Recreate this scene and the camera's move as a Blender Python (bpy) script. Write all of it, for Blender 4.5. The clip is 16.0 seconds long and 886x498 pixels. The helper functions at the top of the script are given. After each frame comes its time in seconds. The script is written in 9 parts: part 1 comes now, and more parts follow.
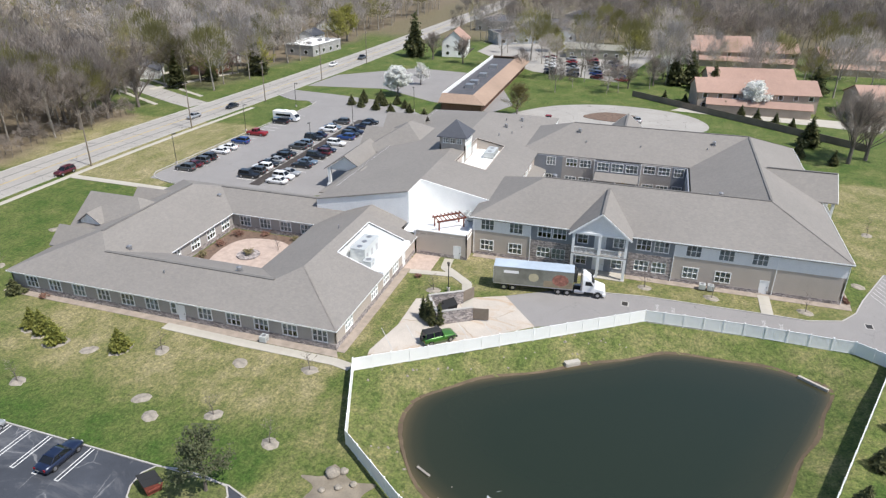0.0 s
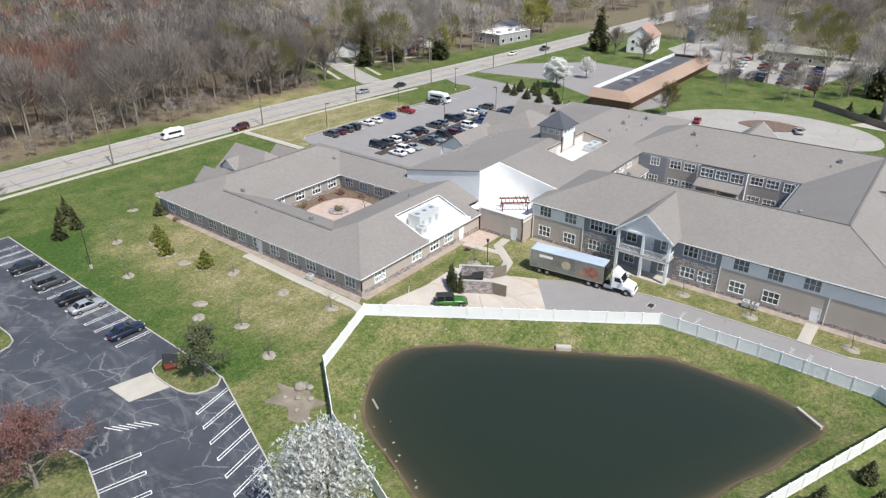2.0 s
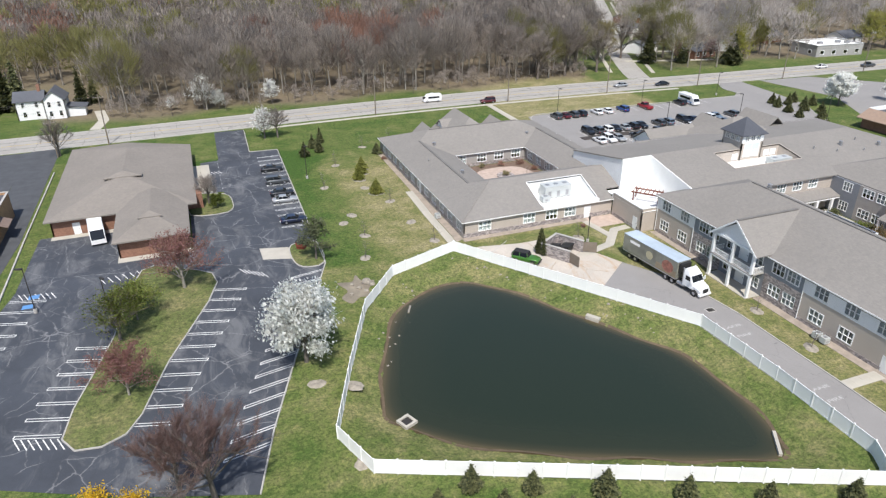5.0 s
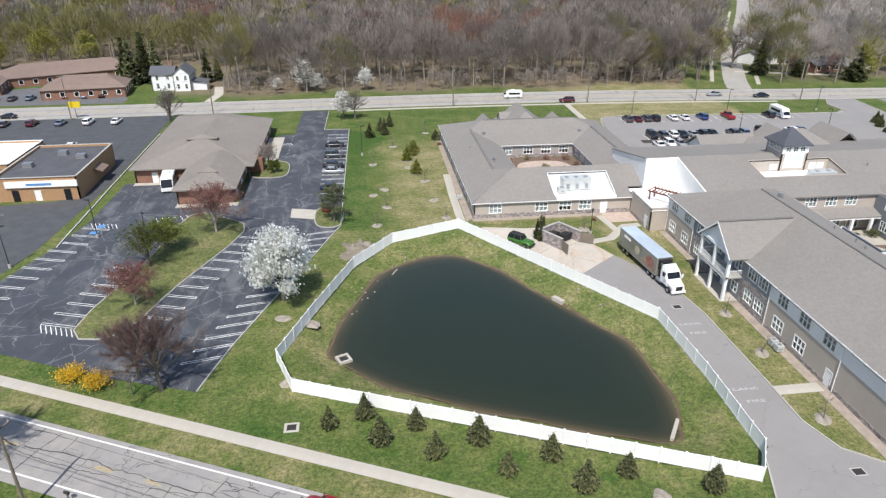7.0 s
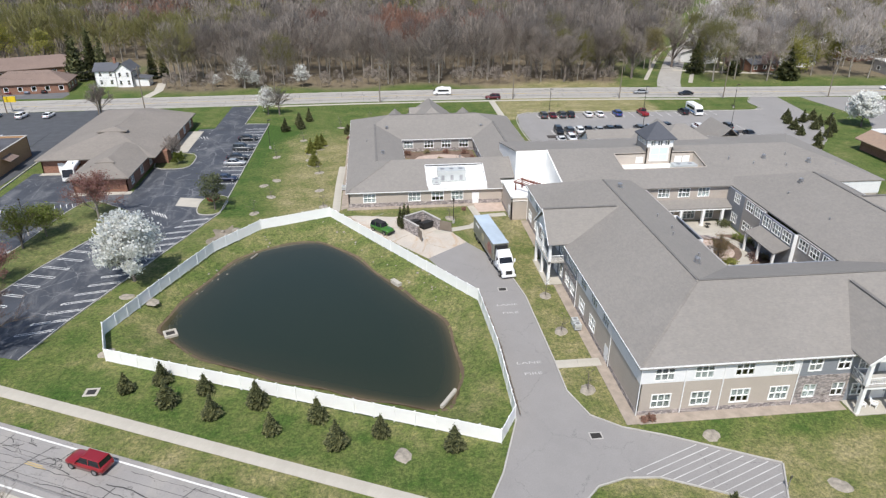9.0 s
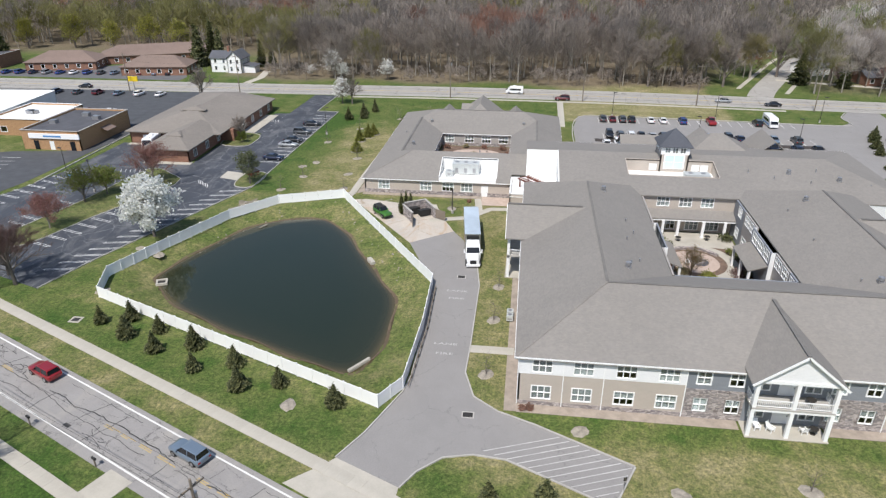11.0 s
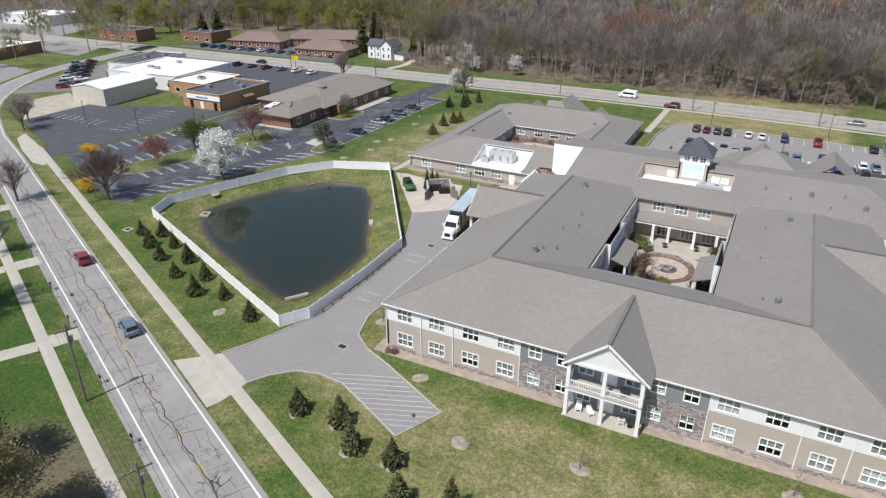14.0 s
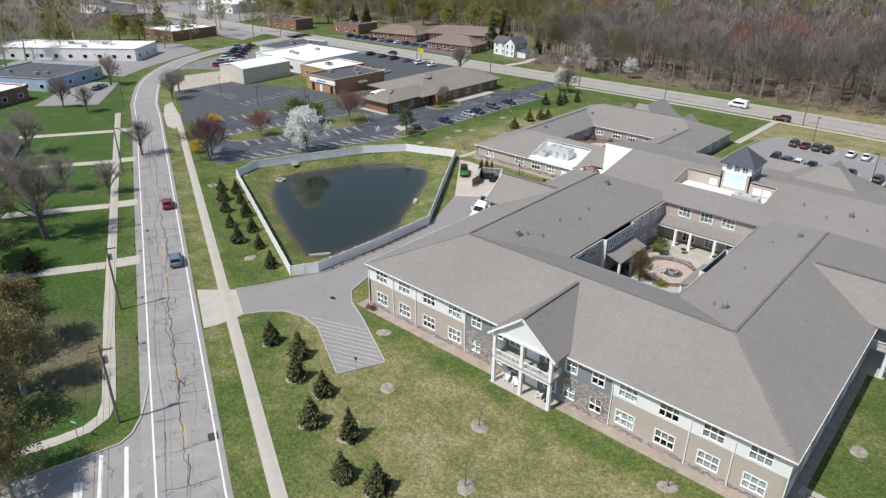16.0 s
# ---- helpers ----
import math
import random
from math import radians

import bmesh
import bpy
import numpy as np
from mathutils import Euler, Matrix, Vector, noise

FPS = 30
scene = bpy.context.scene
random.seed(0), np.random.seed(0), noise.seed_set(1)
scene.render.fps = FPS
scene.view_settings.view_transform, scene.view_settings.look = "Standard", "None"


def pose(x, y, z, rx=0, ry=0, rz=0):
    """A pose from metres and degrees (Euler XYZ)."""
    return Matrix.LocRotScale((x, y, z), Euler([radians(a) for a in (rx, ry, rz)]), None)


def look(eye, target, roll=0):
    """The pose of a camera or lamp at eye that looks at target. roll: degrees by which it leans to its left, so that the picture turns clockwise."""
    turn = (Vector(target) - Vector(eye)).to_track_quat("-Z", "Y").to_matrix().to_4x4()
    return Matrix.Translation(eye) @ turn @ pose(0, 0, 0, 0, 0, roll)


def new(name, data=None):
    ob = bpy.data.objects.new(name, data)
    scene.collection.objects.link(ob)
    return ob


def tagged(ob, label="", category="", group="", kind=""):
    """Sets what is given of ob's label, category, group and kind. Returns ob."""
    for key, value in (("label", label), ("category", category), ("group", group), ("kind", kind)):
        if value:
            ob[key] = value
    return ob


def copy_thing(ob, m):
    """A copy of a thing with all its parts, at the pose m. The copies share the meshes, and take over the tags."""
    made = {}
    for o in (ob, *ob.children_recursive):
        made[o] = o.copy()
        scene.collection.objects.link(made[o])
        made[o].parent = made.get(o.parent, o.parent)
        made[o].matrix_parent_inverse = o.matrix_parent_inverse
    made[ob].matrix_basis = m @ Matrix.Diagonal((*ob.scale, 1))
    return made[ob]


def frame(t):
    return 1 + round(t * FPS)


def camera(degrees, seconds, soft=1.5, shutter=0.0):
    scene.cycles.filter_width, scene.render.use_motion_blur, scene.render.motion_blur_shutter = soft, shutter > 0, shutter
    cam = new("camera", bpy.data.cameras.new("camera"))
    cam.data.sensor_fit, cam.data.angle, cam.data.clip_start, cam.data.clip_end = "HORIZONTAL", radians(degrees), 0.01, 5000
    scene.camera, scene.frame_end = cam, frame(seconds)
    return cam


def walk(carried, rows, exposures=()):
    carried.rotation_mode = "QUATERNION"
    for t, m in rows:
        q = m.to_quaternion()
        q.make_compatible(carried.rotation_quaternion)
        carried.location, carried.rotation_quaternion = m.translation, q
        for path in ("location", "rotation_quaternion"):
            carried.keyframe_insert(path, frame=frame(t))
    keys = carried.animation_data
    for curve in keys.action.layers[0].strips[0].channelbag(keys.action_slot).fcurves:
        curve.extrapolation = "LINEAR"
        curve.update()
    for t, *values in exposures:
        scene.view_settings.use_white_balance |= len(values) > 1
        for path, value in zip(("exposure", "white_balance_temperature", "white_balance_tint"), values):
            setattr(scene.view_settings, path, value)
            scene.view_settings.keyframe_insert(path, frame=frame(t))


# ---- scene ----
cam = camera(67.45, 16.0, 1.3)
# seconds, x, y, z, yaw, pitch, roll
PATH = [
    (0.0, -96.19, 29.83, 48.60, -72.62, -25.77, 0.34),
    (0.5, -95.52, 23.26, 48.86, -67.70, -26.04, 0.39),
    (1.0, -94.59, 16.52, 49.14, -62.56, -26.23, 0.29),
    (1.5, -93.24, 9.69, 49.33, -57.31, -26.35, 0.11),
    (2.0, -91.49, 2.97, 49.43, -52.06, -26.43, -0.13),
    (2.5, -89.31, -3.60, 49.45, -46.97, -26.47, -0.29),
    (3.0, -86.74, -10.00, 49.46, -41.98, -26.49, -0.37),
    (3.5, -83.77, -16.12, 49.48, -36.76, -26.50, -0.38),
    (4.0, -80.40, -21.83, 49.51, -31.28, -26.46, -0.44),
    (4.5, -76.53, -27.17, 49.46, -25.82, -26.40, -0.47),
    (5.0, -72.29, -32.03, 49.31, -20.46, -26.32, -0.45),
    (5.2, -70.56, -33.91, 49.24, -18.33, -26.26, -0.44),
    (7.3, -48.38, -48.08, 48.13, -6.63, -25.89, 0.12),
    (7.5, -45.95, -49.06, 48.15, -6.58, -25.90, 0.11),
    (8.0, -39.81, -51.38, 48.25, -6.46, -25.89, 0.07),
    (8.5, -33.63, -53.46, 48.40, -6.46, -25.92, 0.06),
    (8.7, -31.13, -54.25, 48.47, -6.45, -25.91, 0.07),
    (10.8, -3.18, -60.70, 49.00, 5.45, -25.88, -0.15),
    (11.0, -0.55, -61.10, 48.99, 7.32, -25.89, -0.13),
    (11.5, 6.05, -62.02, 49.00, 11.63, -25.85, -0.08),
    (12.0, 12.62, -62.60, 49.04, 15.16, -25.83, -0.03),
    (12.5, 19.27, -62.82, 49.09, 17.75, -25.82, 0.03),
    (13.0, 25.98, -62.70, 49.10, 20.59, -25.80, 0.05),
    (13.5, 32.61, -62.13, 49.11, 23.64, -25.80, 0.10),
    (14.0, 39.11, -61.24, 49.10, 26.93, -25.80, 0.17),
    (14.5, 45.42, -60.10, 49.14, 30.39, -25.81, 0.21),
    (15.0, 51.58, -58.74, 49.24, 33.94, -25.83, 0.23),
    (15.5, 57.71, -57.07, 49.39, 38.12, -25.87, 0.29),
    (16.0, 63.84, -55.18, 49.64, 41.99, -25.91, 0.36),
]
EXPOSURE = 0.42
walk(cam, [(t, pose(x, y, z, 90 + pitch, 0, yaw) @ pose(0, 0, 0, 0, 0, roll)) for t, x, y, z, yaw, pitch, roll in PATH],
     [(0.0, EXPOSURE + 0.05), (5.0, EXPOSURE + 0.05), (8.0, EXPOSURE), (11.0, EXPOSURE - 0.14), (13.5, EXPOSURE - 0.19), (16.0, EXPOSURE - 0.2)])

# ---- world and sun ----
SUN_DIR = Vector((0.27, 0.96, 0.0)).normalized()      # the way shadows fall on the ground
SUN_UP = 57.0
world = bpy.data.worlds.new("sky")
scene.world = world
world.use_nodes = True
wn = world.node_tree
sky = wn.nodes.new("ShaderNodeTexSky")
sky.sky_type = "NISHITA"
sky.sun_disc = False
sky.sun_elevation = radians(SUN_UP)
sky.sun_rotation = math.atan2(-SUN_DIR.x, -SUN_DIR.y)
wn.links.new(sky.outputs[0], wn.nodes["Background"].inputs[0])
wn.nodes["Background"].inputs[1].default_value = 0.11
sun_data = bpy.data.lights.new("sun", "SUN")
sun_data.energy, sun_data.angle, sun_data.color = 3.9, radians(0.55), (1.0, 0.965, 0.92)
sun_ray = Vector((SUN_DIR.x * math.cos(radians(SUN_UP)), SUN_DIR.y * math.cos(radians(SUN_UP)), -math.sin(radians(SUN_UP))))
sun = new("sun", sun_data)
sun.matrix_world = look((-60, -60, 120), Vector((-60, -60, 120)) + sun_ray)


# ---- materials ----
def tree_of(name):
    m = bpy.data.materials.new(name)
    m.use_nodes = True
    nt = m.node_tree
    return m, nt, nt.nodes["Principled BSDF"]


def node(nt, kind, **kw):
    n = nt.nodes.new(kind)
    for k, v in kw.items():
        n.inputs[k].default_value = v
    return n


def ramp(nt, source, stops):
    r = nt.nodes.new("ShaderNodeValToRGB")
    e = r.color_ramp.elements
    e[0].position, e[0].color = stops[0][0], (*stops[0][1], 1)
    e[1].position, e[1].color = stops[-1][0], (*stops[-1][1], 1)
    for p, c in stops[1:-1]:
        x = e.new(p)
        x.color = (*c, 1)
    nt.links.new(source, r.inputs[0])
    return r.outputs[0]


def mixed(nt, factor, a, b, blend="MIX"):
    m = nt.nodes.new("ShaderNodeMix")
    m.data_type, m.blend_type = "RGBA", blend
    for value, slot in ((factor, 0), (a, 6), (b, 7)):
        if isinstance(value, bpy.types.NodeSocket):
            nt.links.new(value, m.inputs[slot])
        else:
            m.inputs[slot].default_value = value if slot == 0 else (*value, 1)
    return m.outputs[2]


def noise_at(nt, scale, detail=4.0, rough=0.6, stretch=None, distortion=0.0):
    co = nt.nodes.new("ShaderNodeTexCoord").outputs["Object"]
    if stretch:
        mp = nt.nodes.new("ShaderNodeMapping")
        mp.inputs["Scale"].default_value = stretch
        nt.links.new(co, mp.inputs[0])
        co = mp.outputs[0]
    n = node(nt, "ShaderNodeTexNoise", Scale=scale, Detail=detail, Roughness=rough, Distortion=distortion)
    nt.links.new(co, n.inputs["Vector"])
    return n.outputs[0]


def bump(nt, b, height, strength, distance=0.02):
    n = node(nt, "ShaderNodeBump", Strength=strength, Distance=distance)
    nt.links.new(height, n.inputs["Height"])
    nt.links.new(n.outputs[0], b.inputs["Normal"])


def surface(name, color, vary=0.12, rough=0.8, metal=0.0, coarse=0.4, fine=6.0, relief=0.25, by_object=0.0):
    """Two scales of uneven colour round one base colour, with fine relief."""
    m, nt, b = tree_of(name)
    lo, hi = [c * (1 - vary) for c in color], [min(1, c * (1 + vary)) for c in color]
    one = ramp(nt, noise_at(nt, coarse), [(0.3, lo), (0.7, hi)])
    grain = noise_at(nt, fine, 6.0, 0.7)
    two = ramp(nt, grain, [(0.3, [1 - vary * 0.8] * 3), (0.7, [1.0] * 3)])
    out = mixed(nt, 1.0, one, two, "MULTIPLY")
    if by_object:
        info = nt.nodes.new("ShaderNodeObjectInfo").outputs["Random"]
        out = mixed(nt, 1.0, out, ramp(nt, info, [(0, [1 - by_object] * 3), (1, [1.0] * 3)]), "MULTIPLY")
    nt.links.new(out, b.inputs["Base Color"])
    b.inputs["Roughness"].default_value, b.inputs["Metallic"].default_value = rough, metal
    if relief:
        bump(nt, b, grain, relief)
    return m


def plain(name, color, rough=0.5, metal=0.0, coat=0.0, emission=0.0):
    m, nt, b = tree_of(name)
    b.inputs["Base Color"].default_value = (*color, 1)
    b.inputs["Roughness"].default_value, b.inputs["Metallic"].default_value = rough, metal
    b.inputs["Coat Weight"].default_value = coat
    return m


def siding(name, color, lap=0.17):
    """Lapped boards: a shallow saw-tooth relief and a little weathering."""
    m, nt, b = tree_of(name)
    co = nt.nodes.new("ShaderNodeTexCoord").outputs["Object"]
    z = nt.nodes.new("ShaderNodeSeparateXYZ")
    nt.links.new(co, z.inputs[0])
    mul = nt.nodes.new("ShaderNodeMath")
    mul.operation, mul.inputs[1].default_value = "DIVIDE", lap
    fr = nt.nodes.new("ShaderNodeMath")
    fr.operation = "FRACT"
    nt.links.new(z.outputs[2], mul.inputs[0])
    nt.links.new(mul.outputs[0], fr.inputs[0])
    base = ramp(nt, noise_at(nt, 0.5), [(0.3, [c * 0.92 for c in color]), (0.7, color)])
    line = ramp(nt, fr.outputs[0], [(0.0, (0.72, 0.72, 0.72)), (0.16, (1, 1, 1)), (1.0, (1, 1, 1))])
    nt.links.new(mixed(nt, 1.0, base, line, "MULTIPLY"), b.inputs["Base Color"])
    b.inputs["Roughness"].default_value = 0.6
    bump(nt, b, fr.outputs[0], 0.4, 0.015)
    return m


def shingles(name, color, vary=0.12):
    """Weathered asphalt shingles: courses, blotchy tabs, faint streaks."""
    m, nt, b = tree_of(name)
    tabs = node(nt, "ShaderNodeTexVoronoi", Scale=1.0)
    co = nt.nodes.new("ShaderNodeTexCoord").outputs["Object"]
    mp = nt.nodes.new("ShaderNodeMapping")
    mp.inputs["Scale"].default_value = (3.0, 3.0, 14.0)
    nt.links.new(co, mp.inputs[0])
    nt.links.new(mp.outputs[0], tabs.inputs["Vector"])
    grey = nt.nodes.new("ShaderNodeRGBToBW")
    nt.links.new(tabs.outputs["Color"], grey.inputs[0])
    a = ramp(nt, noise_at(nt, 0.09, 5.0, 0.65), [(0.32, [c * (1 - vary) for c in color]), (0.68, [c * (1 + vary) for c in color])])
    t = ramp(nt, grey.outputs[0], [(0.0, (0.9, 0.9, 0.9)), (1.0, (1.04, 1.04, 1.04))])
    s = ramp(nt, noise_at(nt, 1.3, 4.0, 0.7), [(0.35, (0.93, 0.93, 0.94)), (0.65, (1.02, 1.02, 1.01))])
    out = mixed(nt, 1.0, mixed(nt, 1.0, a, t, "MULTIPLY"), s, "MULTIPLY")
    nt.links.new(out, b.inputs["Base Color"])
    b.inputs["Roughness"].default_value = 0.85
    bump(nt, b, grey.outputs[0], 0.2, 0.02)
    return m


def cracked(name, color, crack, scale, width, vary=0.15, rough=0.85, patches=None, warp=0.8, second=None):
    """Pavement with a net of cracks and worn, patched areas."""
    m, nt, b = tree_of(name)
    co = nt.nodes.new("ShaderNodeTexCoord").outputs["Object"]
    n = node(nt, "ShaderNodeTexNoise", Scale=0.5, Detail=5.0, Roughness=0.65)
    nt.links.new(co, n.inputs["Vector"])
    sc = nt.nodes.new("ShaderNodeVectorMath")
    sc.operation, sc.inputs[3].default_value = "SCALE", warp * 4
    ad = nt.nodes.new("ShaderNodeVectorMath")
    nt.links.new(n.outputs["Color"], sc.inputs[0])
    nt.links.new(co, ad.inputs[0])
    nt.links.new(sc.outputs[0], ad.inputs[1])
    lo, hi = [c * (1 - vary) for c in color], [c * (1 + vary) for c in color]
    base = ramp(nt, noise_at(nt, 0.15, 6.0, 0.7), [(0.3, lo), (0.7, hi)])
    base = mixed(nt, 1.0, base, ramp(nt, noise_at(nt, 9.0, 5.0, 0.75), [(0.25, (0.75, 0.75, 0.75)), (0.75, (1.1, 1.1, 1.1))]), "MULTIPLY")
    if patches:
        p = ramp(nt, noise_at(nt, 0.22, 6.0, 0.72, (1.0, 0.45, 1.0), 1.0), [(0.5, (0, 0, 0)), (0.66, (1, 1, 1))])
        base = mixed(nt, p, base, patches)
    last = None
    for s, w in ((scale, width),) + ((second,) if second else ()):
        v = node(nt, "ShaderNodeTexVoronoi", Scale=s)
        v.feature = "DISTANCE_TO_EDGE"
        nt.links.new(ad.outputs[0], v.inputs["Vector"])
        wide = ramp(nt, noise_at(nt, 0.3, 3.0), [(0.42, (0, 0, 0)), (0.55, (1, 1, 1))])
        line = ramp(nt, v.outputs["Distance"], [(0.0, (1, 1, 1)), (w, (0, 0, 0))])
        f = mixed(nt, 1.0, line, wide, "MULTIPLY")
        base = mixed(nt, f, base, crack)
    nt.links.new(base, b.inputs["Base Color"])
    b.inputs["Roughness"].default_value = rough
    bump(nt, b, noise_at(nt, 25.0, 3.0, 0.7), 0.25, 0.01)
    return m


def stone_veneer(name, tones, scale=1.0):
    m, nt, b = tree_of(name)
    co = nt.nodes.new("ShaderNodeTexCoord").outputs["Object"]
    mp = nt.nodes.new("ShaderNodeMapping")
    mp.inputs["Scale"].default_value = (2.6 * scale, 2.6 * scale, 5.5 * scale)
    nt.links.new(co, mp.inputs[0])
    v = node(nt, "ShaderNodeTexVoronoi", Scale=1.0)
    e = node(nt, "ShaderNodeTexVoronoi", Scale=1.0)
    e.feature = "DISTANCE_TO_EDGE"
    for x in (v, e):
        nt.links.new(mp.outputs[0], x.inputs["Vector"])
    g = nt.nodes.new("ShaderNodeRGBToBW")
    nt.links.new(v.outputs["Color"], g.inputs[0])
    col = ramp(nt, g.outputs[0], [(i / (len(tones) - 1), c) for i, c in enumerate(tones)])
    joint = ramp(nt, e.outputs["Distance"], [(0.0, (0.5, 0.5, 0.5)), (0.07, (1, 1, 1))])
    nt.links.new(mixed(nt, 1.0, col, joint, "MULTIPLY"), b.inputs["Base Color"])
    b.inputs["Roughness"].default_value = 0.85
    bump(nt, b, e.outputs["Distance"], 0.6, 0.04)
    return m


def glass(name, tint=(0.9, 0.94, 0.95)):
    m, nt, b = tree_of(name)
    b.inputs["Base Color"].default_value = (*tint, 1)
    b.inputs["Roughness"].default_value = 0.03
    b.inputs["Transmission Weight"].default_value = 1.0
    b.inputs["IOR"].default_value = 1.45
    return m


def foliage(name, dark, light, by_object=0.15):
    m, nt, b = tree_of(name)
    isl = nt.nodes.new("ShaderNodeNewGeometry").outputs["Random Per Island"]
    col = ramp(nt, isl, [(0.0, dark), (1.0, light)])
    info = nt.nodes.new("ShaderNodeObjectInfo").outputs["Random"]
    col = mixed(nt, 1.0, col, ramp(nt, info, [(0, [1 - by_object] * 3), (1, [1 + by_object] * 3)]), "MULTIPLY")
    nt.links.new(col, b.inputs["Base Color"])
    b.inputs["Roughness"].default_value = 0.75
    thin = nt.nodes.new("ShaderNodeBsdfTranslucent")
    nt.links.new(col, thin.inputs["Color"])
    both = nt.nodes.new("ShaderNodeMixShader")
    both.inputs[0].default_value = 0.4
    nt.links.new(b.outputs[0], both.inputs[1])
    nt.links.new(thin.outputs[0], both.inputs[2])
    nt.links.new(both.outputs[0], nt.nodes["Material Output"].inputs["Surface"])
    return m


def grass_material():
    m, nt, b = tree_of("mown_grass")
    lush = nt.nodes.new("ShaderNodeAttribute")
    lush.attribute_name = "lush"
    litter = nt.nodes.new("ShaderNodeAttribute")
    litter.attribute_name = "litter"
    add = nt.nodes.new("ShaderNodeMath")
    sub = nt.nodes.new("ShaderNodeMath")
    sub.operation, sub.inputs[1].default_value = "MULTIPLY_ADD", 1.8
    sub.inputs[2].default_value = -0.9
    nt.links.new(noise_at(nt, 0.16, 8.0, 0.78), sub.inputs[0])
    nt.links.new(lush.outputs["Fac"], add.inputs[0])
    nt.links.new(sub.outputs[0], add.inputs[1])
    col = ramp(nt, add.outputs[0], [(0.0, (0.31, 0.27, 0.155)), (0.3, (0.2, 0.192, 0.085)), (0.56, (0.112, 0.14, 0.042)), (0.9, (0.052, 0.1, 0.02))])
    fine = ramp(nt, noise_at(nt, 1.6, 7.0, 0.8), [(0.3, (0.42, 0.46, 0.42)), (0.5, (0.92, 0.92, 0.92)), (0.7, (1.5, 1.4, 1.3))])
    col = mixed(nt, 1.0, col, fine, "MULTIPLY")
    clump = ramp(nt, noise_at(nt, 3.2, 5.0, 0.85), [(0.34, (0.66, 0.7, 0.66)), (0.5, (1.0, 1.0, 1.0)), (0.66, (1.28, 1.24, 1.2))])
    col = mixed(nt, 1.0, col, clump, "MULTIPLY")
    tuft = ramp(nt, noise_at(nt, 9.0, 4.0, 0.85), [(0.3, (0.75, 0.75, 0.75)), (0.7, (1.2, 1.2, 1.2))])
    col = mixed(nt, 1.0, col, tuft, "MULTIPLY")
    # brown leaf litter, its tones also darkened for the shade under the trees
    leaf = ramp(nt, noise_at(nt, 0.8, 6.0, 0.8), [(0.3, (0.08, 0.066, 0.048)), (0.55, (0.19, 0.15, 0.105)), (0.75, (0.12, 0.125, 0.055))])
    col = mixed(nt, litter.outputs["Fac"], col, leaf)
    nt.links.new(col, b.inputs["Base Color"])
    b.inputs["Roughness"].default_value = 0.9
    b.inputs["Specular IOR Level"].default_value = 0.2
    bump(nt, b, noise_at(nt, 9.0, 5.0, 0.8), 0.6, 0.06)
    return m


def water_material():
    m, nt, b = tree_of("pond_water")
    depth = nt.nodes.new("ShaderNodeAttribute")
    depth.attribute_name = "shallow"
    col = mixed(nt, depth.outputs["Fac"], (0.017, 0.024, 0.013), (0.085, 0.068, 0.035))
    nt.links.new(col, b.inputs["Base Color"])
    b.inputs["Roughness"].default_value = 0.06
    b.inputs["IOR"].default_value = 1.5
    bump(nt, b, noise_at(nt, 1.4, 4.0, 0.6, None, 0.4), 0.05, 0.03)
    return m


GRASS = grass_material()
WATER = water_material()
MUD = surface("wet_mud", (0.12, 0.085, 0.05), 0.25)
ROAD = cracked("old_road_asphalt", (0.295, 0.28, 0.268), (0.1, 0.095, 0.09), 0.3, 0.012, 0.1, 0.85, (0.32, 0.3, 0.275), 0.9, (0.1, 0.008))
FAR_ROAD = cracked("pale_road_concrete", (0.36, 0.34, 0.31), (0.1, 0.095, 0.09), 0.12, 0.012, 0.1, 0.85)
DRIVE = cracked("grey_drive_asphalt", (0.268, 0.255, 0.245), (0.15, 0.145, 0.14), 0.12, 0.006, 0.07)
BLACKTOP = cracked("sealed_blacktop", (0.054, 0.06, 0.073), (0.2, 0.2, 0.205), 0.2, 0.014, 0.25, 0.75, (0.125, 0.128, 0.136), 0.28, (0.09, 0.01))
CONCRETE = surface("pale_concrete", (0.45, 0.418, 0.358), 0.1, 0.85, 0, 0.5, 8.0, 0.15, 0.06)
PAD = cracked("concrete_apron", (0.5, 0.45, 0.39), (0.3, 0.24, 0.17), 0.11, 0.01, 0.12, 0.85, (0.42, 0.3, 0.2), 0.2)
KERB = surface("kerb_concrete", (0.42, 0.4, 0.37), 0.12)
PAINT = surface("white_line_paint", (0.72, 0.71, 0.68), 0.15, 0.7)
YELLOW_PAINT = surface("faded_yellow_paint", (0.5, 0.36, 0.12), 0.2, 0.7)
BLUE_PAINT = plain("blue_paint", (0.1, 0.25, 0.5), 0.6)
ROOF = shingles("taupe_shingles", (0.23, 0.213, 0.194), 0.05)
ROOF_OFFICE = shingles("brown_grey_shingles", (0.225, 0.2, 0.175), 0.08)
ROOF_SLATE = shingles("slate_blue_shingles", (0.07, 0.075, 0.09))
ROOF_BROWN = shingles("red_brown_shingles", (0.2, 0.145, 0.12))
ROOF_TILE = shingles("terracotta_shingles", (0.36, 0.235, 0.185))
CAP = surface("ridge_vent", (0.17, 0.16, 0.148), 0.15)
BEIGE = siding("beige_siding", (0.47, 0.412, 0.358))
TAUPE = siding("taupe_siding", (0.36, 0.335, 0.31))
WHITE_SIDING = siding("white_siding", (0.8, 0.8, 0.8))
BLUE_SIDING = siding("blue_grey_siding", (0.23, 0.245, 0.27))
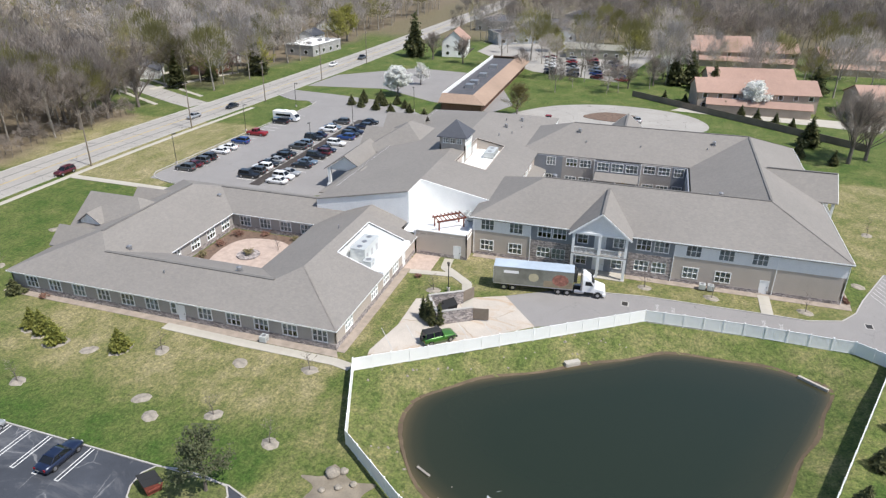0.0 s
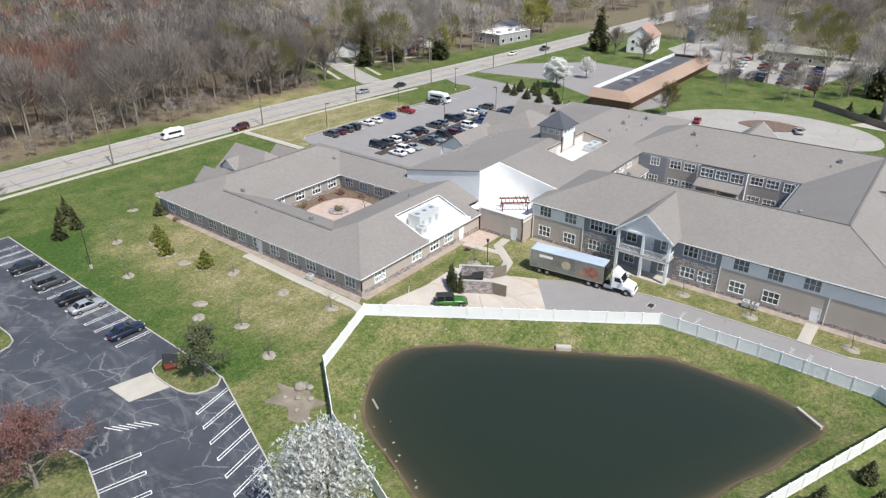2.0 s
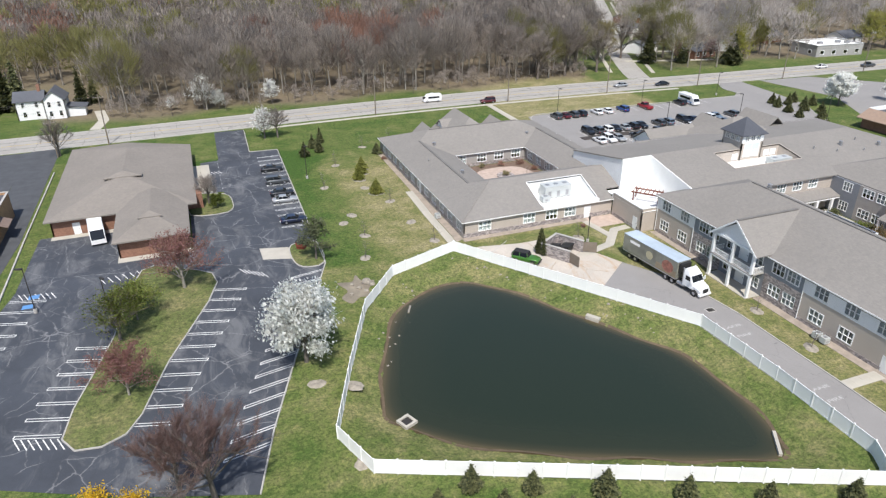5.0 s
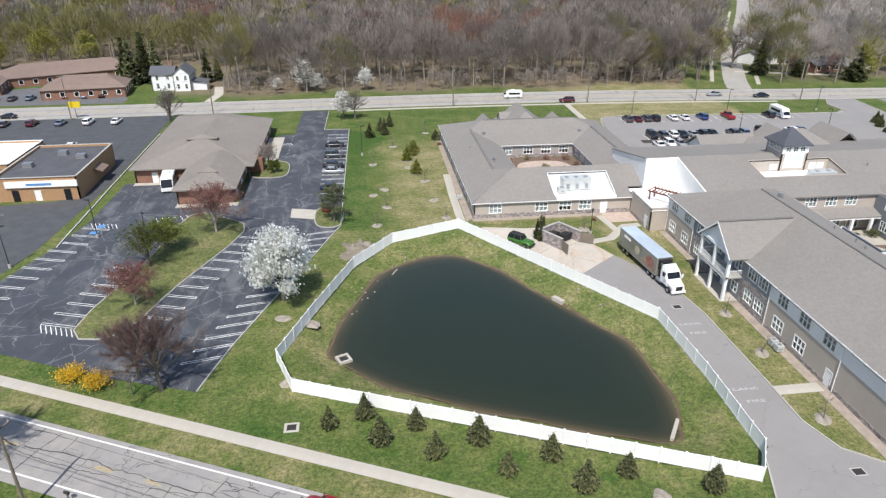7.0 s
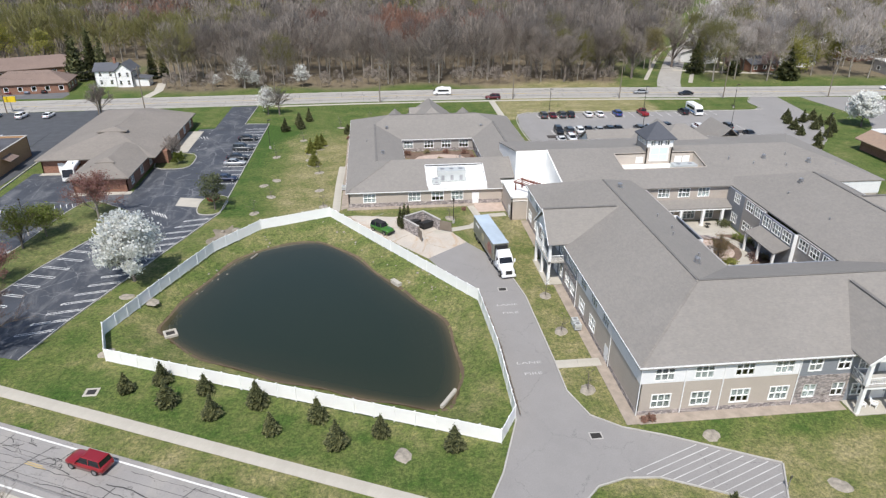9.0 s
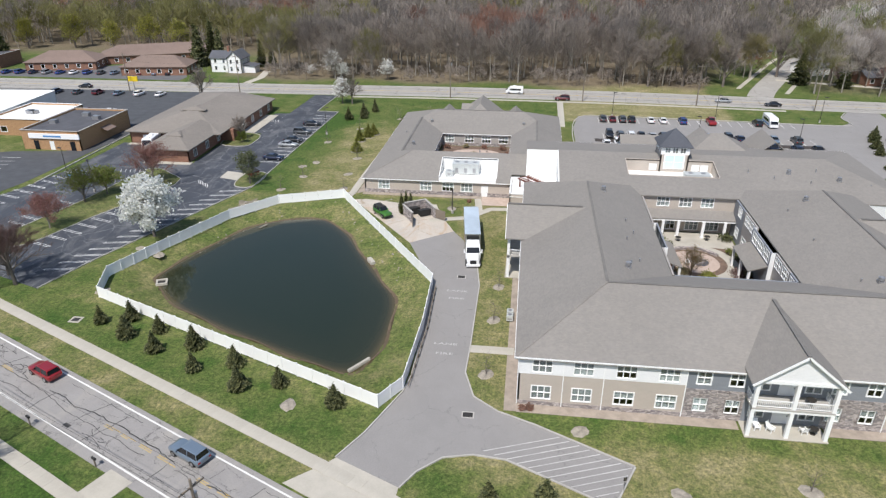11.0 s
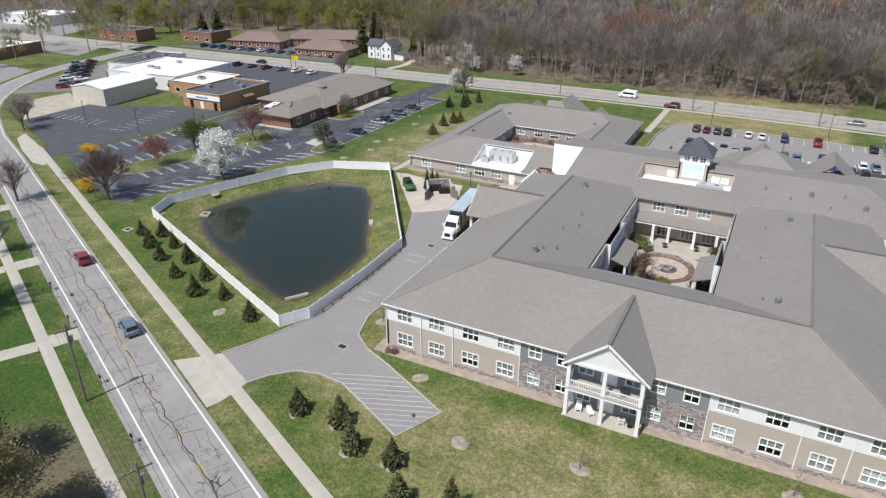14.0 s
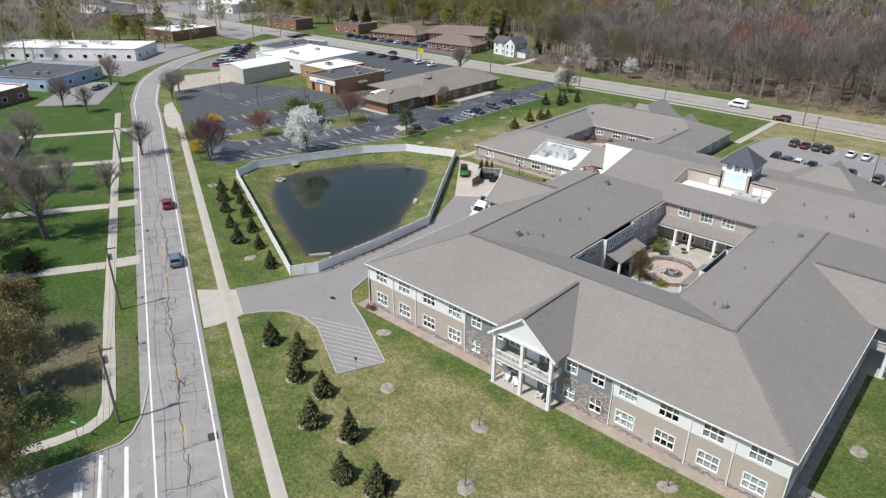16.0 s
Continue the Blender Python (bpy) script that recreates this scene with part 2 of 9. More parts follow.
STONE = stone_veneer("stone_veneer", [(0.1, 0.085, 0.08), (0.3, 0.26, 0.245), (0.46, 0.41, 0.385), (0.17, 0.15, 0.15), (0.36, 0.33, 0.32)])
BRICK = stone_veneer("red_brown_brick", [(0.2, 0.1, 0.07), (0.26, 0.135, 0.09), (0.3, 0.16, 0.11)], 1.6)
ORANGE_BRICK = stone_veneer("orange_tan_brick", [(0.36, 0.2, 0.1), (0.42, 0.25, 0.13), (0.47, 0.28, 0.15)], 1.6)
TRIM = plain("white_trim", (0.8, 0.8, 0.79), 0.5)
MEMBRANE = surface("white_roof_membrane", (0.82, 0.82, 0.8), 0.05)
DARK_MEMBRANE = surface("dark_roof_membrane", (0.09, 0.09, 0.1), 0.2)
VINYL = surface("white_vinyl", (0.88, 0.88, 0.87), 0.05, 0.45, 0, 0.3, 4.0, 0.05)
GLASS = glass("window_glass")
INSIDE = surface("window_curtain", (0.36, 0.4, 0.4), 0.12, 0.9, 0, 0.4, 6.0, 0.0, 0.6)
BARK = surface("grey_bark", (0.16, 0.135, 0.115), 0.25, 0.9, 0, 1.0, 9.0, 0.5)
PALE_BARK = surface("pale_bark", (0.31, 0.28, 0.24), 0.25, 0.9, 0, 1.0, 9.0, 0.5)
WOOD_POLE = surface("weathered_pole_wood", (0.2, 0.165, 0.13), 0.2, 0.9)
METAL = surface("grey_metal", (0.4, 0.4, 0.41), 0.1, 0.4, 0.7)
DARK_METAL = plain("dark_bronze_metal", (0.05, 0.045, 0.04), 0.5, 0.3)
RUBBER = plain("tyre_rubber", (0.02, 0.02, 0.02), 0.8)
ALLOY = plain("alloy_rim", (0.5, 0.5, 0.52), 0.35, 0.9)
CAR_GLASS = plain("tinted_car_glass", (0.012, 0.014, 0.017), 0.05)
LAMP = plain("headlight_lens", (0.7, 0.7, 0.7), 0.15)
TAIL = plain("red_tail_lens", (0.35, 0.015, 0.015), 0.2)
MULCH = surface("brown_mulch", (0.17, 0.115, 0.085), 0.3, 0.95, 0, 1.2, 12.0, 0.6)
STONE_RING = surface("pale_ring_stone", (0.32, 0.285, 0.235), 0.35, 0.9, 0, 1.5, 9.0, 0.6)
PAVER = surface("pink_tan_pavers", (0.47, 0.37, 0.31), 0.15, 0.85, 0, 1.0, 7.0, 0.3)
RED_WOOD = surface("red_brown_timber", (0.18, 0.06, 0.04), 0.2)
WIRE = plain("black_cable", (0.03, 0.03, 0.03), 0.6)
RUST = surface("rusty_red_steel", (0.24, 0.06, 0.04), 0.3)
CONIFER = foliage("spruce_needles", (0.03, 0.044, 0.018), (0.195, 0.2, 0.082))
CONIFER_YELLOW = foliage("arborvitae_leaves", (0.11, 0.13, 0.025), (0.32, 0.32, 0.075))
PINE = foliage("pine_needles", (0.06, 0.075, 0.035), (0.13, 0.14, 0.07))
BLOSSOM = foliage("white_blossom", (0.66, 0.67, 0.63), (0.9, 0.9, 0.87), 0.05)
REDBUD = foliage("red_buds", (0.17, 0.07, 0.065), (0.3, 0.15, 0.135))
BUDDING = foliage("yellow_green_buds", (0.17, 0.18, 0.03), (0.36, 0.34, 0.07))
FRESH = foliage("fresh_green_leaves", (0.1, 0.14, 0.025), (0.24, 0.27, 0.06))
AMBER = foliage("amber_buds", (0.2, 0.12, 0.05), (0.36, 0.23, 0.11))
YELLOW_FLOWER = foliage("yellow_blossom", (0.5, 0.3, 0.01), (0.75, 0.5, 0.03))
BUDDING_TAN = foliage("tan_green_buds", (0.13, 0.115, 0.045), (0.26, 0.22, 0.09))
PINK = foliage("pink_blossom", (0.35, 0.2, 0.2), (0.5, 0.33, 0.32))
TWIG = foliage("bare_twigs", (0.175, 0.148, 0.127), (0.45, 0.39, 0.34))
# a paler copy of the bare twigs, with distance haze put into its colour
TWIG_HAZED = foliage("hazed_grey_twigs", (0.22, 0.195, 0.175), (0.5, 0.45, 0.41))
TWIG_RED = foliage("reddish_twigs", (0.2, 0.105, 0.075), (0.31, 0.18, 0.13))
TWIG_TAN = foliage("tan_budding_twigs", (0.2, 0.17, 0.09), (0.3, 0.26, 0.14))
TWIG_BROWN = foliage("red_brown_twigs", (0.13, 0.08, 0.07), (0.25, 0.165, 0.145))
TWIG_BUD = foliage("yellow_green_budding_twigs", (0.17, 0.16, 0.06), (0.31, 0.29, 0.11))


# ---- mesh helpers ----
class Geo:
    """Collects corners and faces of one mesh; each face may carry a material slot."""

    def __init__(self):
        self.v, self.f, self.m = [], [], []

    def add(self, verts, faces, slot=0):
        n = len(self.v)
        self.v += [tuple(p) for p in verts]
        self.f += [tuple(i + n for i in q) for q in faces]
        self.m += [slot] * len(faces)
        return self

    def box(self, x0, y0, z0, x1, y1, z1, slot=0):
        x0, x1, y0, y1, z0, z1 = min(x0, x1), max(x0, x1), min(y0, y1), max(y0, y1), min(z0, z1), max(z0, z1)
        return self.add([(x0, y0, z0), (x1, y0, z0), (x1, y1, z0), (x0, y1, z0), (x0, y0, z1), (x1, y0, z1), (x1, y1, z1), (x0, y1, z1)],
                        [(0, 3, 2, 1), (4, 5, 6, 7), (0, 1, 5, 4), (1, 2, 6, 5), (2, 3, 7, 6), (3, 0, 4, 7)], slot)

    def beam(self, a, b, w, h, slot=0):
        """A bar of breadth w and height h between two points."""
        a, b = Vector(a), Vector(b)
        d = (b - a).normalized()
        s = d.cross(Vector((0, 0, 1)))
        s = s.normalized() if s.length > 1e-4 else Vector((1, 0, 0))
        u = s.cross(d)
        c = [p + s * (i * w / 2) + u * (j * h / 2) for p in (a, b) for i, j in ((-1, -1), (1, -1), (1, 1), (-1, 1))]
        return self.add(c, [(3, 2, 1, 0), (4, 5, 6, 7), (0, 1, 5, 4), (1, 2, 6, 5), (2, 3, 7, 6), (3, 0, 4, 7)], slot)

    def prism(self, poly, z0, z1, slot=0):
        n = len(poly)
        area = sum(poly[i][0] * poly[(i + 1) % n][1] - poly[(i + 1) % n][0] * poly[i][1] for i in range(n))
        p = poly if area > 0 else poly[::-1]
        return self.add([(x, y, z0) for x, y in p] + [(x, y, z1) for x, y in p],
                        [tuple(range(n))[::-1], tuple(range(n, 2 * n))] + [(i, (i + 1) % n, n + (i + 1) % n, n + i) for i in range(n)], slot)

    def tube(self, a, b, r0, r1, n=6, slot=0, caps=True):
        a, b = Vector(a), Vector(b)
        d = (b - a).normalized()
        s = d.orthogonal().normalized()
        u = d.cross(s)
        ring = [s * math.cos(2 * math.pi * i / n) + u * math.sin(2 * math.pi * i / n) for i in range(n)]
        fs = [(i, (i + 1) % n, n + (i + 1) % n, n + i) for i in range(n)]
        if caps:
            fs += [tuple(range(n))[::-1], tuple(range(n, 2 * n))]
        return self.add([a + q * r0 for q in ring] + [b + q * r1 for q in ring], fs, slot)

    def slab(self, polys, thick, slot=0):
        """Sloping polygons that share corners, given a thickness: top, underside and outer edges."""
        key, top, pts = {}, [], []
        for poly in polys:
            ids = []
            for p in poly:
                k = tuple(round(c, 3) for c in p)
                if k not in key:
                    key[k] = len(pts)
                    pts.append(Vector(p))
                ids.append(key[k])
            a = sum(pts[ids[i]].x * pts[ids[(i + 1) % len(ids)]].y - pts[ids[(i + 1) % len(ids)]].x * pts[ids[i]].y for i in range(len(ids)))
            top.append(ids if a > 0 else ids[::-1])
        n, once = len(pts), {}
        for ids in top:
            for i, a in enumerate(ids):
                b = ids[(i + 1) % len(ids)]
                if (b, a) in once:
                    del once[(b, a)]
                else:
                    once[(a, b)] = 1
        faces = [tuple(q) for q in top] + [tuple(i + n for i in q[::-1]) for q in top] + [(b, a, a + n, b + n) for a, b in once]
        return self.add(pts + [p - Vector((0, 0, thick)) for p in pts], faces, slot)

    def mesh(self, name, *mats, smooth=False):
        me = bpy.data.meshes.new(name)
        me.from_pydata(self.v, [], self.f)
        for m in mats:
            me.materials.append(m)
        if len(mats) > 1:
            me.polygons.foreach_set("material_index", self.m)
        if smooth:
            me.polygons.foreach_set("use_smooth", [True] * len(me.polygons))
        me.update()
        return me


def part(name, geo, material, parent=None, label="", smooth=False):
    """Links one mesh as a part of a thing, or as a thing of its own."""
    me = geo if isinstance(geo, bpy.types.Mesh) else geo.mesh(name, *(material if isinstance(material, (list, tuple)) else (material,)), smooth=smooth)
    ob = new(name, me)
    ob.parent = parent
    return tagged(ob, label)


def empty(name, m, label, category, group="", kind=""):
    ob = new(name)
    ob.matrix_world = m
    ob.empty_display_size = 0.3
    return tagged(ob, label, category, group, kind)


def placed(ob, x=0, y=0, z=0, turn=0, tip=0):
    ob.matrix_basis = pose(x, y, z, tip, 0, turn)
    return ob


def strip(pts, left, right):
    """The outline of a band that runs along points, so far to the left and to the right."""
    out_l, out_r = [], []
    for i, p in enumerate(pts):
        a, b = pts[max(i - 1, 0)], pts[min(i + 1, len(pts) - 1)]
        d = Vector((b[0] - a[0], b[1] - a[1])).normalized()
        nrm = Vector((-d.y, d.x))
        out_l.append((p[0] + nrm.x * left, p[1] + nrm.y * left))
        out_r.append((p[0] - nrm.x * right, p[1] - nrm.y * right))
    return out_l, out_r


def band(geo, pts, left, right, z0, z1, slot=0):
    a, b = strip(pts, left, right)
    for i in range(len(pts) - 1):
        geo.prism([a[i], b[i], b[i + 1], a[i + 1]], z0, z1, slot)
    return geo


def welded(geo):
    """Joins corners that share one place."""
    key, ids, pts = {}, [], []
    for p in geo.v:
        k = tuple(round(c, 4) for c in p)
        if k not in key:
            key[k] = len(pts)
            pts.append(p)
        ids.append(key[k])
    geo.v, geo.f = pts, [tuple(ids[i] for i in q) for q in geo.f]
    return geo


def lawn_tags(ob, lush, litter=0.0):
    """Gives a patch of grass its greenness."""
    for name, value in (("lush", lush), ("litter", litter)):
        ob.data.attributes.new(name, "FLOAT", "POINT").data.foreach_set("value", [value] * len(ob.data.vertices))
    return ob


def grid_frame(us, zs, y0, y1, solid):
    """One welded lattice of bars: the cells of a grid that are solid, with depth."""
    g = Geo()
    for i in range(len(us) - 1):
        for j in range(len(zs) - 1):
            if not solid(i, j):
                continue
            u0, u1, z0, z1 = us[i], us[i + 1], zs[j], zs[j + 1]
            n = len(g.v)
            g.add([(u0, y0, z0), (u1, y0, z0), (u1, y0, z1), (u0, y0, z1), (u0, y1, z0), (u1, y1, z0), (u1, y1, z1), (u0, y1, z1)], [(0, 1, 2, 3), (5, 4, 7, 6)])
            for on, face in ((i == 0 or not solid(i - 1, j), (0, 3, 7, 4)), (i == len(us) - 2 or not solid(i + 1, j), (1, 5, 6, 2)), (j == 0 or not solid(i, j - 1), (0, 4, 5, 1)), (j == len(zs) - 2 or not solid(i, j + 1), (3, 2, 6, 7))):
                if on:
                    g.f.append(tuple(n + c for c in face))
                    g.m.append(0)
    return welded(g)


def smooth_line(pts, n=6, closed=False):
    """A rounded line through the points."""
    P = [Vector(p) for p in pts]
    m, out = len(P), []
    for i in range(m if closed else m - 1):
        g = (lambda j: P[j % m]) if closed else (lambda j: P[min(max(j, 0), m - 1)])
        p0, p1, p2, p3 = g(i - 1), g(i), g(i + 1), g(i + 2)
        for k in range(n):
            t = k / n
            out.append(tuple(0.5 * (2 * p1 + (p2 - p0) * t + (2 * p0 - 5 * p1 + 4 * p2 - p3) * t * t + (3 * p1 - p0 - 3 * p2 + p3) * t ** 3)))
    if not closed:
        out.append(tuple(P[-1]))
    return out


# ---- ground, pond ----
POND = smooth_line([(-38.5, 51.2), (-46.7, 49.3), (-51.8, 43.4), (-55.3, 34.5), (-57.4, 27.5), (-56.3, 23.6), (-50.3, 18.0), (-42.5, 13.6), (-35.0, 10.2), (-28.0, 7.2),
                    (-21.2, 5.0), (-18.9, 8.0), (-18.1, 15.2), (-19.1, 23.6), (-23.0, 30.2), (-27.9, 38.6), (-32.8, 46.5)], 5, True)
WATER_Z = -1.2


def pond_distance(x, y):
    """Metres from the shore, minus inside."""
    best, inside, j = 1e9, False, len(POND) - 1
    for i in range(len(POND)):
        (x0, y0), (x1, y1) = POND[j], POND[i]
        if (y0 > y) != (y1 > y) and x < (x1 - x0) * (y - y0) / (y1 - y0) + x0:
            inside = not inside
        dx, dy = x1 - x0, y1 - y0
        t = max(0, min(1, ((x - x0) * dx + (y - y0) * dy) / (dx * dx + dy * dy + 1e-9)))
        best = min(best, math.hypot(x - x0 - t * dx, y - y0 - t * dy))
        j = i
    return -best if inside else best


ROAD_A, ROAD_D = Vector((-14.95, -26.27)), Vector((0.909, -0.417)).normalized()     # a point on the near road's far edge line, and its way
ROAD_N = Vector((-ROAD_D.y, ROAD_D.x))


def road_side(x, y):
    """Metres from the near road's outer white line towards the building."""
    return (Vector((x, y)) - ROAD_A).dot(ROAD_N)


def smoothstep(a, b, x):
    t = max(0.0, min(1.0, (x - a) / (b - a)))
    return t * t * (3 - 2 * t)


def lush_at(x, y):
    v = 0.56
    if -33 < x < 90 and -40 < y < 0:
        v = 0.30 + 0.34 * smoothstep(14, 5, road_side(x, y) - 7) + 0.3 * smoothstep(3.2, 0.8, abs(y + 3.2))
    if -75 < x < -33 and 55 < y < 130:
        v = 0.27 + 0.5 * smoothstep(-43, -54, x) + 0.35 * smoothstep(104, 120, y)
    if -33 < x < 0 and 26 < y < 66:
        v = 0.30
    if -13 < x < 1 and -5 < y < 50:
        v = 0.36
    if -66 < x < -12 and -4 < y < 62 and road_side(x, y) > 17:
        v = 0.50
    if y > 125:
        v = 0.66 if x < 10 else 0.2
    if road_side(x, y) < 18 and x < 0 and y < 60:
        v = 0.7
        if road_side(x, y) < -4:
            v = 0.92
        if 6.8 < road_side(x, y) < 11.5:
            v = 0.4
    if x > 57:
        v = 0.64
    return v


def litter_at(x, y):
    v = smoothstep(166, 176, y + 3 * math.sin(x * 0.13)) * (0.95 if x < 62 or x > 125 else 0.5)
    if y > 160 and abs(x - 68 - (y - 160) * 0.54) < 17:
        v *= 0.15
    if x < -110 and y > 160:
        v = 0.95 * smoothstep(205, 225, y)
    v = max(v, 0.75 * smoothstep(9, 3, math.hypot((x + 19) * 0.6, y + 35)), 0.5 * smoothstep(8, 3, math.hypot((x + 30) * 0.6, y + 38)))
    return max(v, 0.8 * smoothstep(215, 240, x), 0.8 * smoothstep(-330, -360, x))


def ground():
    xs = [-3000, -1500, -800, -600] + [float(v) for v in range(-500, -150, 14)] + [float(v) for v in range(-150, -70, 4)] + [-70 + 1.2 * i for i in range(52)] \
        + [float(v) for v in range(-7, 101, 3)] + [float(v) for v in range(110, 600, 12)] + [800, 1500, 3000]
    ys = [-3000, -1500, -600, -300] + [float(v) for v in range(-200, -40, 10)] + [float(v) for v in range(-40, 0, 2)] + [1.2 * i for i in range(54)] \
        + [float(v) for v in range(66, 180, 3)] + [float(v) for v in range(184, 600, 12)] + [800, 1500, 3000]
    verts, lush, litter = [], [], []
    for y in ys:
        for x in xs:
            z = -0.02
            if -75 < x < -8 and -5 < y < 66:
                d = pond_distance(x, y)
                z = -0.02 + (WATER_Z * (1 - smoothstep(0.0, 5.5, d)) if d > 0 else WATER_Z - min(-d * 0.35, 1.5))
            verts.append((x, y, z))
            lush.append(lush_at(x, y))
            litter.append(litter_at(x, y))
    n = len(xs)
    faces = [(j * n + i, j * n + i + 1, (j + 1) * n + i + 1, (j + 1) * n + i) for j in range(len(ys) - 1) for i in range(n - 1)]
    me = bpy.data.meshes.new("ground")
    me.from_pydata(verts, [], faces)
    me.materials.append(GRASS)
    for name, data in (("lush", lush), ("litter", litter)):
        me.attributes.new(name, "FLOAT", "POINT").data.foreach_set("value", data)
    me.polygons.foreach_set("use_smooth", [True] * len(me.polygons))
    tagged(new("ground", me), "mown lawn, green by the road and dry by the buildings", "lawn", kind="structure")


ground()


def pond():
    cx, cy = sum(p[0] for p in POND) / len(POND), sum(p[1] for p in POND) / len(POND)
    rings, verts, sh = (1.03, 1.0, 0.985, 0.96, 0.9, 0.6, 0.2), [], []
    for k, s in enumerate(rings):
        for p in POND:
            verts.append((cx + (p[0] - cx) * s, cy + (p[1] - cy) * s, WATER_Z))
            sh.append((1.0, 0.85, 0.55, 0.28, 0.08, 0.0, 0.0)[k])
    n = len(POND)
    faces = [(k * n + i, k * n + (i + 1) % n, (k + 1) * n + (i + 1) % n, (k + 1) * n + i) for k in range(len(rings) - 1) for i in range(n)]
    faces.append(tuple(range((len(rings) - 1) * n, len(rings) * n)))
    me = bpy.data.meshes.new("water")
    me.from_pydata(verts, [], faces)
    me.materials.append(WATER)
    me.attributes.new("shallow", "FLOAT", "POINT").data.foreach_set("value", sh)
    tagged(new("water", me), "dark still pond water with brown shallows", "pond", kind="structure")
    g = Geo()
    rnd = random.Random(3)
    for i, p in enumerate(POND):
        q = POND[(i + 1) % n]
        d = Vector((q[0] - p[0], q[1] - p[1]))
        nn = Vector((d.y, -d.x)).normalized()
        if nn.dot(Vector((cx - p[0], cy - p[1]))) > 0:
            nn = -nn
        w0, w1 = 0.55 + 0.3 * math.sin(i * 0.9), 0.55 + 0.3 * math.sin((i + 1) * 0.9)
        g.add([(p[0] - nn.x * 0.6, p[1] - nn.y * 0.6, WATER_Z - 0.16), (q[0] - nn.x * 0.6, q[1] - nn.y * 0.6, WATER_Z - 0.16),
               (q[0] + nn.x * w1, q[1] + nn.y * w1, WATER_Z + 0.09), (p[0] + nn.x * w0, p[1] + nn.y * w0, WATER_Z + 0.09)], [(0, 1, 2, 3)])
    tagged(part("mud_bank", g, MUD), "wet brown mud along the pond's edge", "mud bank", kind="structure")


pond()


# ---- roads and paving ----
def road_point(along, across):
    p = ROAD_A + ROAD_D * along + ROAD_N * across
    return (p.x, p.y)


# the near road runs straight, then bends away towards the far road
NEAR = [road_point(s, 3.1) for s in (160, 90, 45, 20, 0, -40, -80, -120)] + [(-141.0, 34.5), (-166.0, 48.2), (-183.5, 61.5), (-199.0, 79.0), (-210.0, 100.0), (-216.0, 128.0), (-222.0, 160.0)]
NEAR = NEAR[:8] + smooth_line(NEAR[8:], 4)
FAR = [(-420.0, 151.0), (-250.0, 152.0), (-95.0, 154.5), (-30.0, 156.8), (30.0, 156.0), (90.0, 151.5), (150.0, 148.0), (230.0, 145.0), (420.0, 141.0), (700.0, 136.0)]
FAR = smooth_line(FAR, 4)

ANGLE = math.degrees(math.atan2(ROAD_D.y, ROAD_D.x))


def near_local(p):
    d = Vector(p) - ROAD_A
    return (d.dot(ROAD_D), d.dot(ROAD_N))


g = Geo()
local = [near_local(p) for p in NEAR]
band(g, local, 4.3, 3.75, -0.3, 0.02)
road = tagged(part("road", g, ROAD), "grey two-lane asphalt road with many sealed cracks", "road", kind="structure")
road.matrix_basis = pose(ROAD_A.x, ROAD_A.y, 0, 0, 0, ANGLE)
for off, w in ((3.1, 0.1), (-3.1, 0.1)):
    g = Geo()
    rnd = random.Random(int(off * 10))
    a, _ = strip(local, off, 0)
    for i in range(len(a) - 1):
        g.prism([(a[i][0], a[i][1] - w), (a[i][0], a[i][1] + w), (a[i + 1][0], a[i + 1][1] + w), (a[i + 1][0], a[i + 1][1] - w)], 0.02, 0.027)
    part("edge_line", g, PAINT, road, "worn white edge line")
g = Geo()
rnd = random.Random(4)
for s in range(-118, 120, 3):
    if rnd.random() < 0.4:
        for o in (2.98, 3.22):
            g.box(s, o - 0.05, 0.02, s + rnd.uniform(1.0, 2.9), o + 0.05, 0.0255)
part("centre_line", g, YELLOW_PAINT, road, "faded yellow centre line")
# sealed longitudinal and cross cracks, wandering strips of tar
TAR = surface("crack_tar", (0.05, 0.048, 0.046), 0.2, 0.7)


def crack(geo, r, x, y, dx, dy, length, w0, w1, wander=0.5, z=0.026):
    """One unbroken wandering ribbon that thins and swells on its way."""
    d = Vector((dx, dy)).normalized()
    nn, p, side, done, pts = Vector((-d.y, d.x)), Vector((x, y)), 0.0, 0.0, []
    w = r.uniform(w0, w1)
    while done < length:
        w = min(w1, max(w0, w + r.uniform(-0.4, 0.4) * (w1 - w0)))
        pts.append((p + d * done + nn * side, w))
        done += r.uniform(0.25, 0.8)
        side = side * 0.93 + r.uniform(-1, 1) * wander * 0.42
    for (a, wa), (b, wb) in zip(pts, pts[1:]):
        geo.add([(a.x - nn.x * wa, a.y - nn.y * wa, z), (b.x - nn.x * wb, b.y - nn.y * wb, z), (b.x + nn.x * wb, b.y + nn.y * wb, z), (a.x + nn.x * wa, a.y + nn.y * wa, z)], [(0, 1, 2, 3)])


g = Geo()
rnd = random.Random(8)
MID = 3.1
for y0, w1, wander in ((0.15, 0.075, 0.42), (-0.3, 0.045, 0.36)):             # the seams along the middle
    x = -128.0
    while x < 112:
        run = rnd.uniform(14, 40)
        crack(g, rnd, x, MID + y0 + rnd.uniform(-0.25, 0.25), 1, 0, run, 0.02, w1, wander)
        x += run + rnd.uniform(0, 5)
for s in range(-124, 112, 8):
    if rnd.random() < 0.7:
        crack(g, rnd, s, MID + rnd.choice((-1.9, 1.6, 0.9, -1.0, 2.4)), 1, rnd.uniform(-0.03, 0.03), rnd.uniform(4, 11), 0.012, 0.045, 0.3, 0.0262)
s = -124.0
